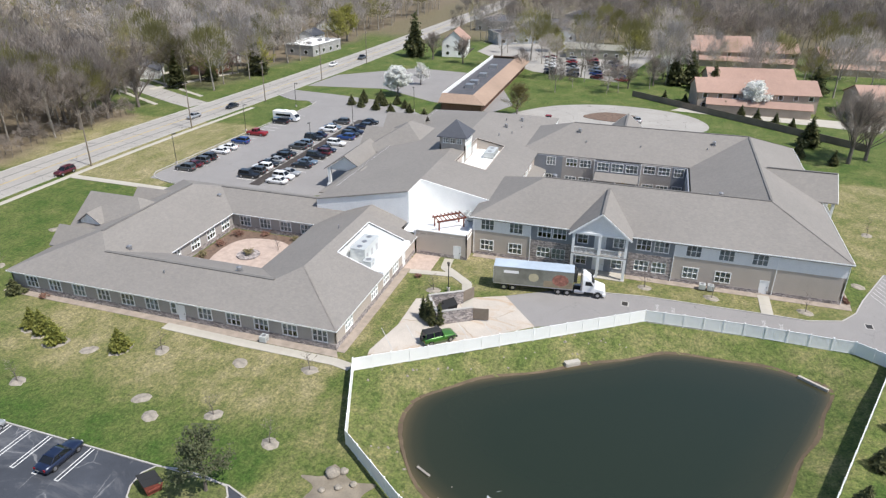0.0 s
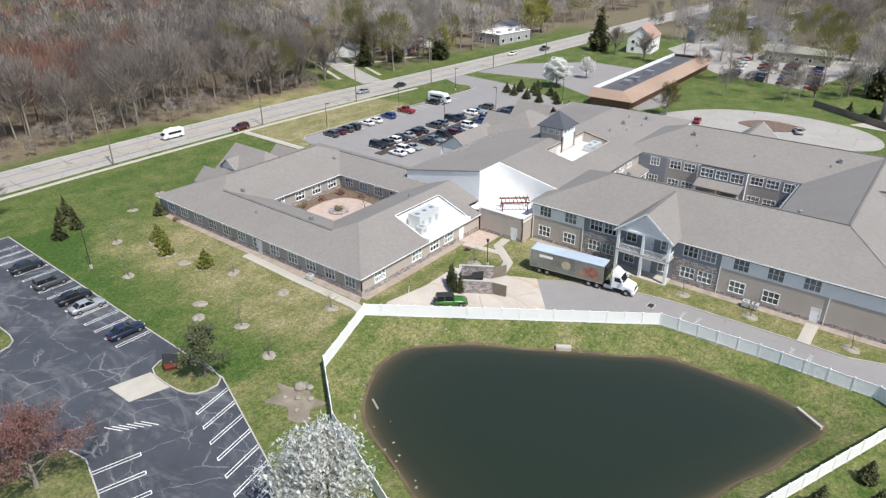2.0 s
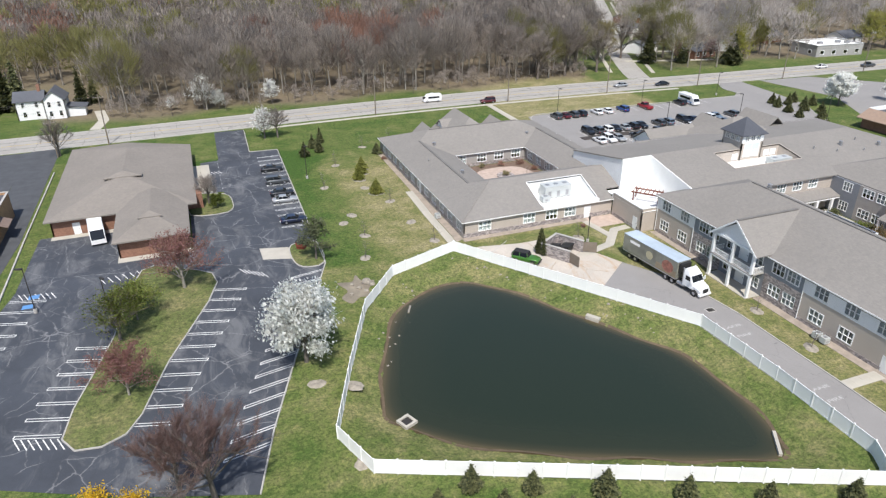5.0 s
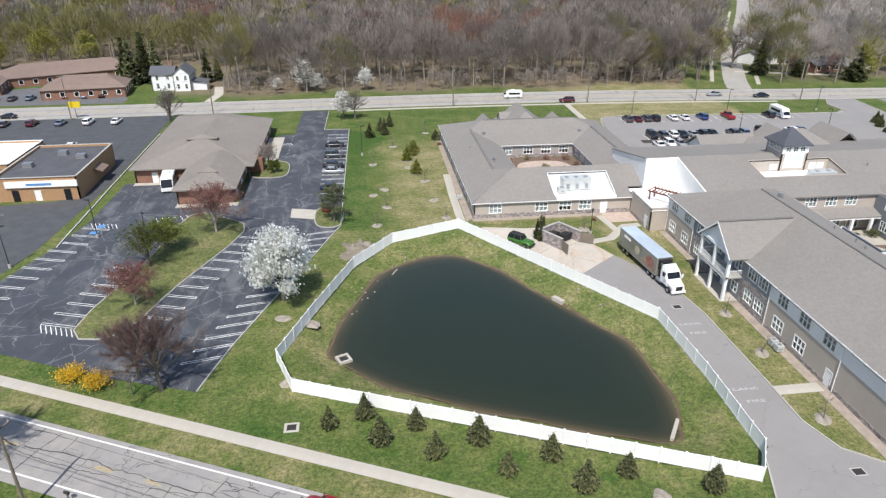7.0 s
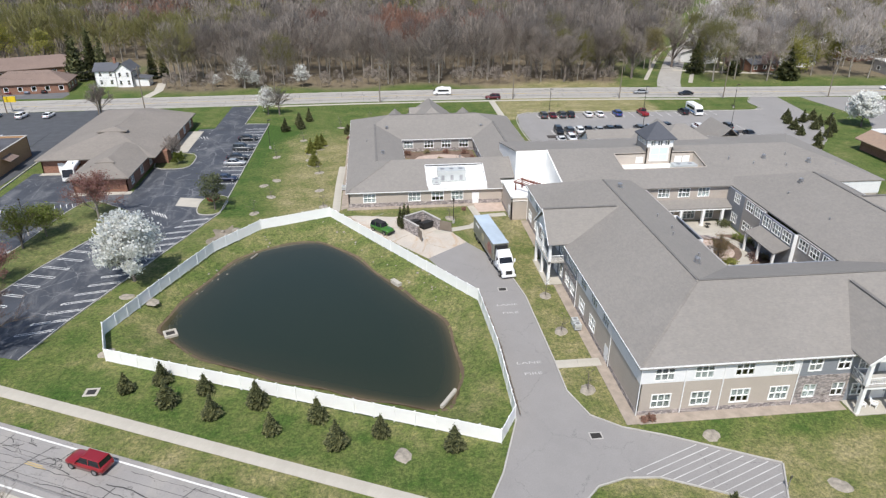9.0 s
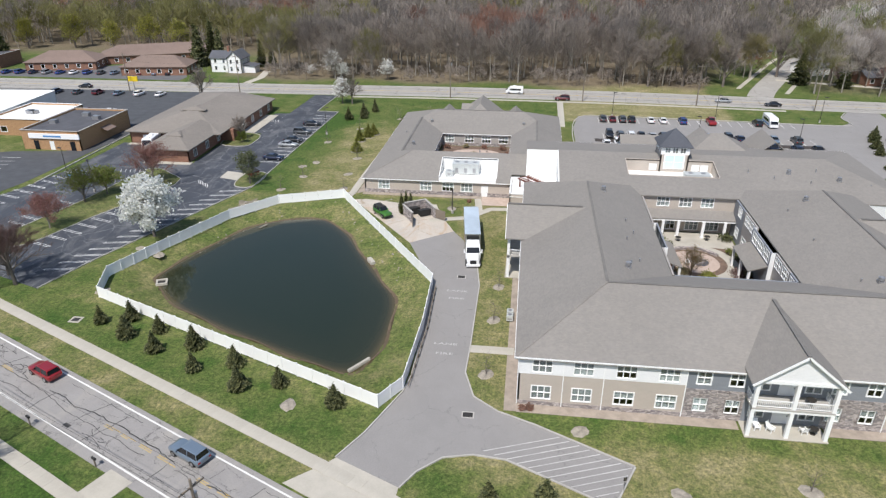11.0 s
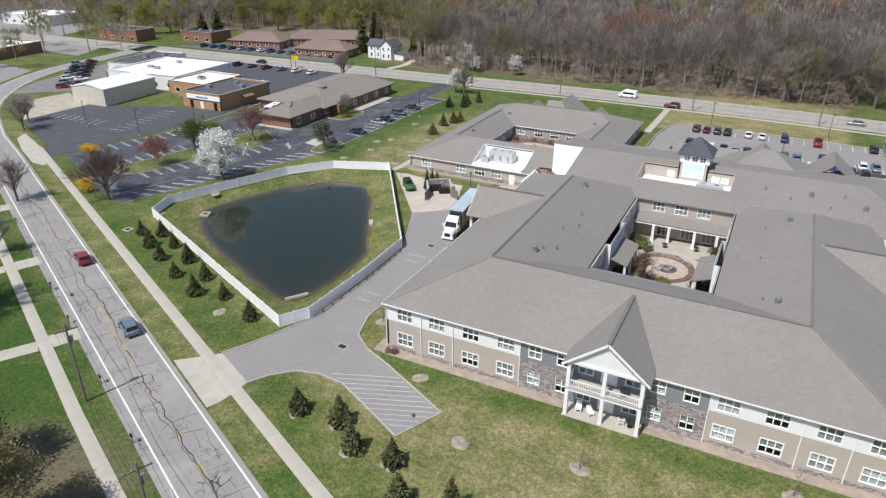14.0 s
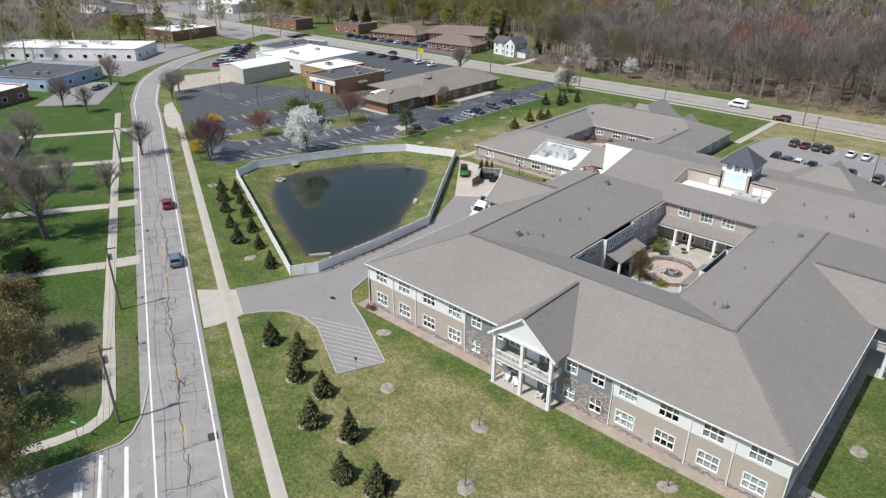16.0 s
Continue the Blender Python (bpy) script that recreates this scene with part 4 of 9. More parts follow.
fence()
g = Geo()
pts = [(-12.75, 25.0), (-12.35, 14.0), (-12.7, 1.0)]
rail = empty("guard_rail", Matrix(), "low dark timber guard rail beside the driveway", "guard rail")
for i in range(2):
    a, b = Vector(pts[i]), Vector(pts[i + 1])
    part("rail", Geo().beam((a.x, a.y, 0.5), (b.x, b.y, 0.5), 0.08, 0.2), WOOD_POLE, rail)
    for k in range(6):
        p = a.lerp(b, k / 6)
        part("post", Geo().box(p.x - 0.09, p.y - 0.09, -0.1, p.x + 0.09, p.y + 0.09, 0.65), WOOD_POLE, rail)
dr = tagged(part("storm_drain", Geo().box(-61.7, 10.05, -0.02, -60.7, 10.95, 0.03), DARK_METAL), "square iron drain in the verge lawn", "drain")
part("surround", Geo().box(-62.0, 9.75, -0.1, -60.4, 11.25, 0.02), CONCRETE, dr)
# pond fittings
def headwall(x, y, turn, L, H, D, label):
    o = tagged(part("headwall", Geo().box(-L / 2, -D / 2, -1.2, L / 2, D / 2, H).box(-L / 2 + 0.15, -D / 2 - 0.06, -0.9, L / 2 - 0.15, -D / 2, H - 0.12), CONCRETE), label, "drain headwall")
    return placed(o, x, y, WATER_Z, turn)


headwall(-24.9, 34.9, -56, 2.0, 0.55, 0.7, "small concrete inlet headwall on the bank")
headwall(-20.0, 6.4, 56, 3.6, 0.35, 0.35, "concrete edge wall at the pond's corner")
o = tagged(part("drain_box", Geo().box(-0.85, -0.85, -1.0, 0.85, -0.55, 0.35).box(-0.85, 0.55, -1.0, 0.85, 0.85, 0.35).box(-0.85, -0.55, -1.0, -0.55, 0.55, 0.35).box(0.55, -0.55, -1.0, 0.85, 0.55, 0.35), CONCRETE), "square concrete outlet box at the water's edge", "drain box")
placed(o, -55.9, 23.9, WATER_Z, 24)
part("grate", Geo().box(-0.56, -0.56, 0.1, 0.56, 0.56, 0.2), DARK_METAL, o)
for x, y, a in ((-48.1, 46.8, 60),):
    o = tagged(part("driftwood", Geo().beam((-0.9, 0, 0.05), (0.9, 0.1, 0.1), 0.25, 0.15), PALE_BARK), "short pale log floating in the pond", "log")
    placed(o, x, y, WATER_Z + 0.02, a)


# ---- buildings ----
def wall(root, p, q, bands, holes=(), thick=0.25, name="wall"):
    """A wall from p to q, its outer face to the right of that way, in bands of (z0, z1, material, label), with openings (u0, u1, z0, z1) cut through."""
    p, q = Vector(p), Vector(q)
    L = (q - p).length
    turn = math.degrees(math.atan2(q.y - p.y, q.x - p.x))
    for b0, b1, mat, label, proud in bands:
        g = Geo()
        us = sorted({0.0, L, *[max(0, min(L, u)) for h in holes for u in h[:2]]})
        zs = sorted({b0, b1, *[max(b0, min(b1, z)) for h in holes for z in h[2:]]})
        solid = lambda u, z: not any(h[0] < u < h[1] and h[2] < z < h[3] for h in holes)
        f, k = -proud, thick
        for i in range(len(us) - 1):
            for j in range(len(zs) - 1):
                u0, u1, z0, z1 = us[i], us[i + 1], zs[j], zs[j + 1]
                um, zm = (u0 + u1) / 2, (z0 + z1) / 2
                if not solid(um, zm):
                    continue
                g.add([(u0, f, z0), (u1, f, z0), (u1, f, z1), (u0, f, z1), (u0, k, z0), (u1, k, z0), (u1, k, z1), (u0, k, z1)], [(0, 1, 2, 3), (5, 4, 7, 6)])
                n = len(g.v) - 8
                left = i == 0 or not solid((us[i - 1] + u0) / 2, zm)
                right = i == len(us) - 2 or not solid((us[i + 2] + u1) / 2, zm)
                low = j == 0 or not solid(um, (zs[j - 1] + z0) / 2)
                high = j == len(zs) - 2 or not solid(um, (zs[j + 2] + z1) / 2)
                for on, face in ((left, (0, 3, 7, 4)), (right, (1, 5, 6, 2)), (low, (0, 4, 5, 1)), (high, (3, 2, 6, 7))):
                    if on:
                        g.f.append(tuple(n + c for c in face))
                        g.m.append(0)
        o = part(name, welded(g), mat, root, label)
        o.matrix_basis = pose(p.x, p.y, 0, 0, 0, turn)


WINDOW_MESHES = {}


def window(root, p, q, u, z, w, h, cols=3, rows=2, mat=None):
    """A white casement set into an opening of the wall from p to q."""
    key = (round(w, 2), round(h, 2), cols, rows)
    if key not in WINDOW_MESHES:
        fr = 0.065
        us, zs = [-w / 2 - 0.07, -w / 2 + fr], [-0.04, fr]
        for c in range(1, cols):
            x = -w / 2 + w * c / cols
            us += [x - 0.05, x + 0.05]
        for r in range(1, rows):
            zz = h * r / rows
            zs += [zz - 0.022, zz + 0.022]
        us += [w / 2 - fr, w / 2 + 0.07]
        zs += [h - fr, h + 0.05]
        g = grid_frame(us, zs, -0.05, 0.09, lambda i, j: i % 2 == 0 or j % 2 == 0)
        pane = Geo().box(0, 0.03, 0, w / cols - 0.02, 0.045, h / rows - 0.02)
        WINDOW_MESHES[key] = (g.mesh("window", TRIM), pane.mesh("pane", GLASS), (Geo().box(-w / 2, 0.15, 0, w / 2, 0.17, h).mesh("blind", INSIDE), Geo().box(-w / 2, 0.15, h * 0.42, w / 2, 0.17, h).mesh("blind", INSIDE)))
    fm, pm, bm_ = WINDOW_MESHES[key]
    p, q = Vector(p), Vector(q)
    d = (q - p).normalized()
    c = p + d * u
    o = new("window", fm)
    o.parent = root
    o.matrix_basis = pose(c.x, c.y, z, 0, 0, math.degrees(math.atan2(d.y, d.x)))
    for i in range(cols):
        for r in range(rows):
            k = new("pane", pm)
            k.parent = o
            k.visible_shadow = False
            k.matrix_basis = pose(-w / 2 + 0.01 + w * i / cols, 0, 0.01 + h * r / rows)
    if root.name in ("care_home", "care_wing"):
        lift = 0.42 if (int(u * 10) + int(z * 10)) % 6 == 0 else 0.0
        b = part("blind", bm_[1 if lift else 0], None, o)
        b.matrix_basis = pose(0, 0, 0)
    return o


def door(root, p, q, u, w=1.0, h=2.1, mat=TRIM, z=0.0, label="white door"):
    p, q = Vector(p), Vector(q)
    d = (q - p).normalized()
    c = p + d * u
    g = Geo().box(-w / 2, 0.02, 0, w / 2, 0.09, h).box(-w / 2 - 0.1, -0.03, 0, -w / 2, 0.12, h + 0.1).box(w / 2, -0.03, 0, w / 2 + 0.1, 0.12, h + 0.1).box(-w / 2, -0.03, h, w / 2, 0.12, h + 0.1)
    o = part("door", g, mat, root, label)
    o.matrix_basis = pose(c.x, c.y, z, 0, 0, math.degrees(math.atan2(d.y, d.x)))
    part("handle", Geo().box(w / 2 - 0.16, -0.03, 1.0, w / 2 - 0.08, 0.02, 1.12), DARK_METAL, o)
    return o


def facade(root, p, q, bands, wins=(), doors=(), **kw):
    holes = [(u - w / 2, u + w / 2, z, z + h) for u, z, w, h, *_ in wins] + [(u - w / 2, u + w / 2, z, z + h) for u, z, w, h in doors]
    wall(root, p, q, bands, holes, **kw)
    for u, z, w, h, *rest in wins:
        window(root, p, q, u, z, w, h, *rest)
    for u, z, w, h in doors:
        door(root, p, q, u, w, h, z=z)


def gable(x0, x1, y0, y1, z, zr, along):
    """The two slopes of a gable roof."""
    if along == "x":
        m = (y0 + y1) / 2
        return [[(x0, y0, z), (x1, y0, z), (x1, m, zr), (x0, m, zr)], [(x0, m, zr), (x1, m, zr), (x1, y1, z), (x0, y1, z)]]
    m = (x0 + x1) / 2
    return [[(x0, y0, z), (m, y0, zr), (m, y1, zr), (x0, y1, z)], [(m, y0, zr), (x1, y0, z), (x1, y1, z), (m, y1, zr)]]


def hip(x0, x1, y0, y1, z, zr, run=None):
    """The four slopes of a hipped roof."""
    if x1 - x0 >= y1 - y0:
        m, r = (y0 + y1) / 2, run or (y1 - y0) / 2
        a, b = (x0 + r, m, zr), (x1 - r, m, zr)
        return [[(x0, y0, z), (x1, y0, z), b, a], [a, b, (x1, y1, z), (x0, y1, z)], [(x0, y0, z), a, (x0, y1, z)], [(x1, y0, z), (x1, y1, z), b]]
    m, r = (x0 + x1) / 2, run or (x1 - x0) / 2
    a, b = (m, y0 + r, zr), (m, y1 - r, zr)
    return [[(x0, y0, z), a, b, (x0, y1, z)], [a, (x1, y0, z), (x1, y1, z), b], [(x0, y0, z), (x1, y0, z), a], [b, (x1, y1, z), (x0, y1, z)]]


def fascia(root, *lines):
    """White boards under the eaves."""
    for line in lines:
        g = Geo()
        for i in range(len(line) - 1):
            g.beam(line[i], line[i + 1], 0.06, 0.17)
        part("fascia", g, TRIM, root)


care = empty("care_home", Matrix(), "large two-storey care home, taupe shingle roofs, beige siding", "building")
low = empty("care_wing", Matrix(), "single-storey wing with a taupe shingle roof and courtyard", "building")
E0, Z2, ZR = 0.45, 6.6, 11.05        # overhang, upper eave, ridge
BASE, MIDDLE, UP = (0.0, 0.7), 3.95, 6.55

# S side, mirrored about its middle
S0, S1 = (0.0, 0.0), (57.0, 0.0)
def tall_bands(lower, upper, lower_label, upper_label, belt=4.1, stone=0.55):
    return [(0.0, stone, STONE, "stone plinth", 0.04), (stone, belt, lower, lower_label, 0.0), (belt, Z2, upper, upper_label, 0.015)]


plain_bands = tall_bands(BEIGE, WHITE_SIDING, "beige lapped siding", "white lapped siding", 4.25)
stone_bands = [(0.0, 3.9, STONE, "grey-brown stone veneer", 0.05), (3.9, Z2, BLUE_SIDING, "blue-grey lapped siding", 0.0)]
LO, HI, WW, WH = 0.92, 4.52, 2.15, 1.8
for flip in (False, True):
    m = (lambda x: 57.0 - x) if flip else (lambda x: x)
    seg = lambda a, b: ((m(b), 0.0), (m(a), 0.0)) if flip else ((a, 0.0), (b, 0.0))
    u = (lambda a, b, x: b - x) if flip else (lambda a, b, x: x - a)
    a, b = 0.0, 18.1
    facade(care, *seg(a, b), plain_bands, [(u(a, b, x), z, WW, WH) for x in (2.65, 7.15, 11.75, 16.3) for z in (LO, HI)])
    a, b = 18.1, 24.4
    facade(care, *seg(a, b), stone_bands, [(u(a, b, x), z, 1.5, WH, 2) for x in (19.9, 23.3) for z in (LO, HI)])
facade(care, (24.4, 0.0), (32.6, 0.0), [(0.0, Z2 + 0.5, BLUE_SIDING, "blue-grey lapped siding", 0.0)],
       [(1.5, 0.8, 1.6, 1.6, 2), (6.7, 0.8, 1.6, 1.6, 2), (1.5, 4.4, 1.6, 1.6, 2), (6.7, 4.4, 1.6, 1.6, 2)], [(4.1, 0.1, 1.6, 2.1), (4.1, 3.8, 1.6, 2.1)])
# W side, looked at from the driveway: from the far end to the near corner
W0, W1 = (0.0, 54.9), (0.0, 45.3)
facade(care, W0, W1, plain_bands, [(54.9 - y, z, WW, WH) for y in (52.4, 47.7) for z in (LO, HI)])
facade(care, (0.0, 45.3), (0.0, 38.7), stone_bands, [(45.3 - y, z, 2.1, WH) for y in (43.1, 40.7) for z in (LO + 0.1, HI)])
facade(care, (0.0, 38.7), (0.0, 30.0), [(0.0, Z2 + 0.5, BLUE_SIDING, "blue-grey lapped siding", 0.0)],
       [(1.6, 0.8, 1.6, 1.6, 2), (7.1, 0.8, 1.6, 1.6, 2), (1.6, 4.4, 1.6, 1.6, 2), (7.1, 4.4, 1.6, 1.6, 2)], [(4.3, 0.1, 1.6, 2.1), (4.3, 3.8, 1.6, 2.1)])
facade(care, (0.0, 30.0), (0.0, 23.4), stone_bands, [(30.0 - y, z, 2.1, WH) for y in (27.9, 25.3) for z in (LO + 0.1, HI)])
facade(care, (0.0, 23.4), (0.0, 0.0), plain_bands, [(23.4 - y, HI, WW, WH) for y in (20.7, 16.1, 11.5)] + [(23.4 - y, LO, WW, WH) for y in (20.7, 16.1)], [(23.4 - 10.3, 0.05, 1.1, 2.1)])
# E side and the back range
facade(care, (57.0, 0.0), (57.0, 51.0), plain_bands, [(y, z, WW, WH) for y in (2.6, 7.2, 11.8, 16.4, 22.0, 26.5, 43.0, 47.5) for z in (LO, HI)])
facade(care, (57.0, 51.0), (65.4, 51.0), plain_bands)
facade(care, (65.4, 51.0), (65.4, 82.0), plain_bands)
facade(care, (65.4, 82.0), (6.0, 82.0), plain_bands, [(x, z, WW, WH) for x in (4, 9, 14, 19, 36, 41) for z in (LO, HI)])
# inner courtyard
C0, C1, D0, D1 = 20.4, 36.1, 21.4, 51.4
facade(care, (C0, D1), (C1, D1), [(0.0, Z2, BEIGE, "beige lapped siding", 0.0)], [(3.6, 4.7, 2.1, 1.7), (7.4, 4.7, 2.1, 1.7), (11.1, 4.7, 2.1, 1.7), (5.0, 0.4, 2.2, 2.1), (9.0, 0.4, 2.2, 2.1), (12.5, 0.4, 2.2, 2.1)])
grey_bands = [(0.0, Z2, BLUE_SIDING, "blue-grey lapped siding", 0.0)]
taupe_bands = [(0.0, Z2, TAUPE, "taupe lapped siding", 0.0)]
facade(care, (C1, D1), (C1, 45.6), grey_bands, [(D1 - 47.9, z, 1.8, 1.7) for z in (LO, HI + 0.1)])
facade(care, (C1, 45.6), (C1, 39.0), taupe_bands, [(1.9, z, 2.2, 1.6) for z in (LO, HI + 0.2)] + [(4.7, z, 2.2, 1.6) for z in (LO, HI + 0.2)])
facade(care, (C1 - 0.6, 39.0), (C1 - 0.6, 30.0), grey_bands, [(x, HI + 0.1, 2.3, 1.7) for x in (1.7, 4.5, 7.3)])
facade(care, (C1, 30.0), (C1, 24.0), taupe_bands, [(1.7, z, 2.2, 1.6) for z in (LO, HI + 0.2)] + [(4.5, z, 2.2, 1.6) for z in (LO, HI + 0.2)])
facade(care, (C1, 24.0), (C1, D0), grey_bands, [(1.3, z, 1.8, 1.7) for z in (LO, HI + 0.1)])
facade(care, (C0, D0), (C0, 30.0), taupe_bands, [(x, z, 2.2, 1.6) for x in (2.2, 5.5) for z in (LO, HI + 0.2)])
facade(care, (C0 + 0.6, 30.0), (C0 + 0.6, 39.0), grey_bands, [(x, HI + 0.1, 2.3, 1.7) for x in (1.7, 4.5, 7.3)])
facade(care, (C0, 39.0), (C0, D1), taupe_bands, [(x, z, 2.0, 1.6) for x in (2.0, 5.0, 9.5) for z in (LO, HI + 0.2)])
facade(care, (C1, D0), (C0, D0), grey_bands, [(x, z, 2.0, 1.6) for x in (3, 8, 13) for z in (LO, HI)])
for x, s in ((C0 + 0.6, 1), (C1 - 0.6, -1)):
    part("dormer_side", Geo().box(x - s * 0.6, 29.9, 0, x, 30.0, Z2), TRIM, care)
    part("dormer_side", Geo().box(x - s * 0.6, 39.0, 0, x, 39.1, Z2), TRIM, care)
    g = Geo().slab([[(x, 30.2, 4.3), (x + s * 2.6, 30.2, 3.4), (x + s * 2.6, 38.8, 3.4), (x, 38.8, 4.3)]], 0.16)
    part("porch_roof", g, ROOF, care, "small shingled porch roof")
    for y in (30.5, 34.5, 38.5):
        part("porch_column", Geo().box(x + s * 2.3 - 0.17, y - 0.17, 0, x + s * 2.3 + 0.17, y + 0.17, 3.35), TRIM, care)
# colonnade at the courtyard's back
part("porch_roof", Geo().slab([[(C0 + 0.1, D1, 4.25), (C1 - 0.1, D1, 4.25), (C1 - 0.1, D1 - 2.6, 3.45), (C0 + 0.1, D1 - 2.6, 3.45)]], 0.18), ROOF, care, "long shingled porch roof")
part("porch_beam", Geo().box(C0 + 0.1, D1 - 2.55, 3.0, C1 - 0.1, D1 - 2.3, 3.3), TRIM, care)
for x in (C0 + 3.6, C0 + 6.2, C0 + 10.4, C0 + 14.0):
    part("porch_column", Geo().box(x - 0.22, D1 - 2.65, 0, x + 0.22, D1 - 2.2, 3.05).box(x - 0.3, D1 - 2.72, 0, x + 0.3, D1 - 2.13, 0.25), TRIM, care)

# roofs of the tall part
A, B, Cc, Dd = (10.0, 10.0, ZR), (47.0, 10.0, ZR), (47.0, 45.0, ZR), (10.0, 45.0, ZR)
ZI = 6.72
I1, I2 = (20.0, 20.9, ZI), (36.5, 20.9, ZI)
OA, OB = (-E0, -E0, Z2), (57 + E0, -E0, Z2)
NW, NE = (-E0, 55.4, Z2), (57 + E0, 55.4, Z2)
IW, IE = (20.0, 55.4, ZI), (36.5, 55.4, ZI)
ring = [[OA, OB, B, A], [OA, A, Dd, NW], [OB, NE, Cc, B], [A, B, I2, I1], [A, I1, IW, Dd], [B, Cc, IE, I2], [Dd, IW, NW], [Cc, NE, IE]]
part("roof", Geo().slab(ring, 0.22), ROOF, care, "taupe asphalt shingle roof")
fascia(care, [OA, OB], [OA, NW], [OB, NE])
g = Geo()
for a, b in ((A, B), (A, Dd), (B, Cc)):
    va, vb = Vector(a), Vector(b)
    g.beam(va + Vector((0, 0, 0.03)), vb + Vector((0, 0, 0.03)), 0.32, 0.08)
part("ridge_vent", g, CAP, care, "raised dark ridge vent")
HIPCAP = shingles("pale_hip_cap", (0.24, 0.22, 0.2))
for a, b in ((A, OA), (B, OB)):
    va, vb, g, n = Vector(a), Vector(b), Geo(), 34
    for k in range(n):
        p, q = va.lerp(vb, k / n), va.lerp(vb, (k + 0.8) / n)
        g.beam(p + Vector((0, 0, 0.03)), q + Vector((0, 0, 0.02)), 0.28, 0.05)
    part("hip_cap", g, HIPCAP, care)
# back range with its roof well
CF, CR, ZC = 50.9, 66.0, 9.75
zf = lambda y: 6.8 + (ZC - 6.8) * (y - CF) / (CR - CF)
X0, X1, Y0, Y1 = 18.6, 34.5, 57.6, 63.4
F = lambda x, y: (x, y, zf(y))
xl, xr, xe = 5.8, 66.0, 55.0
front = [[F(xl, CF), F(X0, CF), F(X0, Y0), F(X0, Y1), F(X0, CR), F(xl, CR)], [F(X0, CF), F(X1, CF), F(X1, Y0), F(X0, Y0)], [F(X0, Y1), F(X1, Y1), F(X1, CR), F(X0, CR)],
         [F(X1, CF), F(xr, CF), F(xe, CR), F(X1, CR), F(X1, Y1), F(X1, Y0)]]
part("roof", Geo().slab(front, 0.2), ROOF, care, "taupe asphalt shingle roof")
back = [[(-0.3, CR, ZC), (xe, CR, ZC), (xr, 83.0, 6.4), (-0.3, 83.0, 6.4)], [(xr, CF, 6.8), (xr, 83.0, 6.4), (xe, CR, ZC)]]
part("roof", Geo().slab(back, 0.2), ROOF, care, "taupe asphalt shingle roof")
# roof well behind the courtyard, with the lantern tower
part("well_floor", Geo().box(X0, Y0, 6.9, X1, Y1, 7.0), MEMBRANE, care, "white flat roof membrane")
part("well_wall", Geo().box(X0, Y1, 7.0, X1, Y1 + 0.15, zf(Y1) + 0.08), BEIGE, care)
for x, s in ((X0, -1), (X1, 1)):
    part("well_wall", Geo().add([(x, Y0, 7.0), (x, Y1, 7.0), (x, Y1, zf(Y1) + 0.08), (x, Y0, zf(Y0) + 0.08), (x + s * 0.15, Y0, 7.0), (x + s * 0.15, Y1, 7.0), (x + s * 0.15, Y1, zf(Y1) + 0.08), (x + s * 0.15, Y0, zf(Y0) + 0.08)],
         [(0, 1, 2, 3), (7, 6, 5, 4), (3, 2, 6, 7)]), BEIGE, care)
part("well_wall", Geo().box(X0, Y0 - 0.15, 7.0, X1, Y0, zf(Y0) + 0.08), BEIGE, care)
TX, TY = 27.45, 65.9
tower = [(TX - 2.6, TY - 2.6), (TX + 2.6, TY - 2.6), (TX + 2.6, TY + 2.6), (TX - 2.6, TY + 2.6)]
for i in range(4):
    p, q = tower[i], tower[(i + 1) % 4]
    wins = [(x, 10.65, 1.0, 1.05, 2, 2) for x in (1.2, 2.6, 4.0)]
    facade(care, p, q, [(7.0, 10.4, BEIGE if i == 0 else TAUPE, "", 0.0), (10.4, 12.1, TRIM if i == 0 else TAUPE, "", 0.02)], wins)
part("tower_roof", Geo().slab([[(TX - 3.1, TY - 3.1, 12.0), (TX + 3.1, TY - 3.1, 12.0), (TX, TY, 14.85)], [(TX + 3.1, TY - 3.1, 12.0), (TX + 3.1, TY + 3.1, 12.0), (TX, TY, 14.85)],
     [(TX + 3.1, TY + 3.1, 12.0), (TX - 3.1, TY + 3.1, 12.0), (TX, TY, 14.85)], [(TX - 3.1, TY + 3.1, 12.0), (TX - 3.1, TY - 3.1, 12.0), (TX, TY, 14.85)]], 0.15), ROOF_SLATE, care, "slate-blue pyramid roof of the lantern tower")
for x in (23.0, 30.8, 32.4):
    part("skylight", Geo().box(x, Y1 - 0.08, 7.3, x + 1.4, Y1 - 0.02, 8.5), TRIM, care)
PALE_GLASS = plain("pale_blue_panel", (0.6, 0.71, 0.69), 0.25)
part("glazing_frame", Geo().box(25.55, Y1 - 0.17, 7.6, 29.35, Y1 - 0.1, 10.38), TRIM, care, "white frame of the glazed tower face")
for x in (25.75, 27.5):
    for z in (7.75, 9.05):
        part("pane", Geo().box(x, Y1 - 0.2, z, x + 1.6, Y1 - 0.172, z + 1.18), PALE_GLASS, care, "pale blue-grey translucent panel")
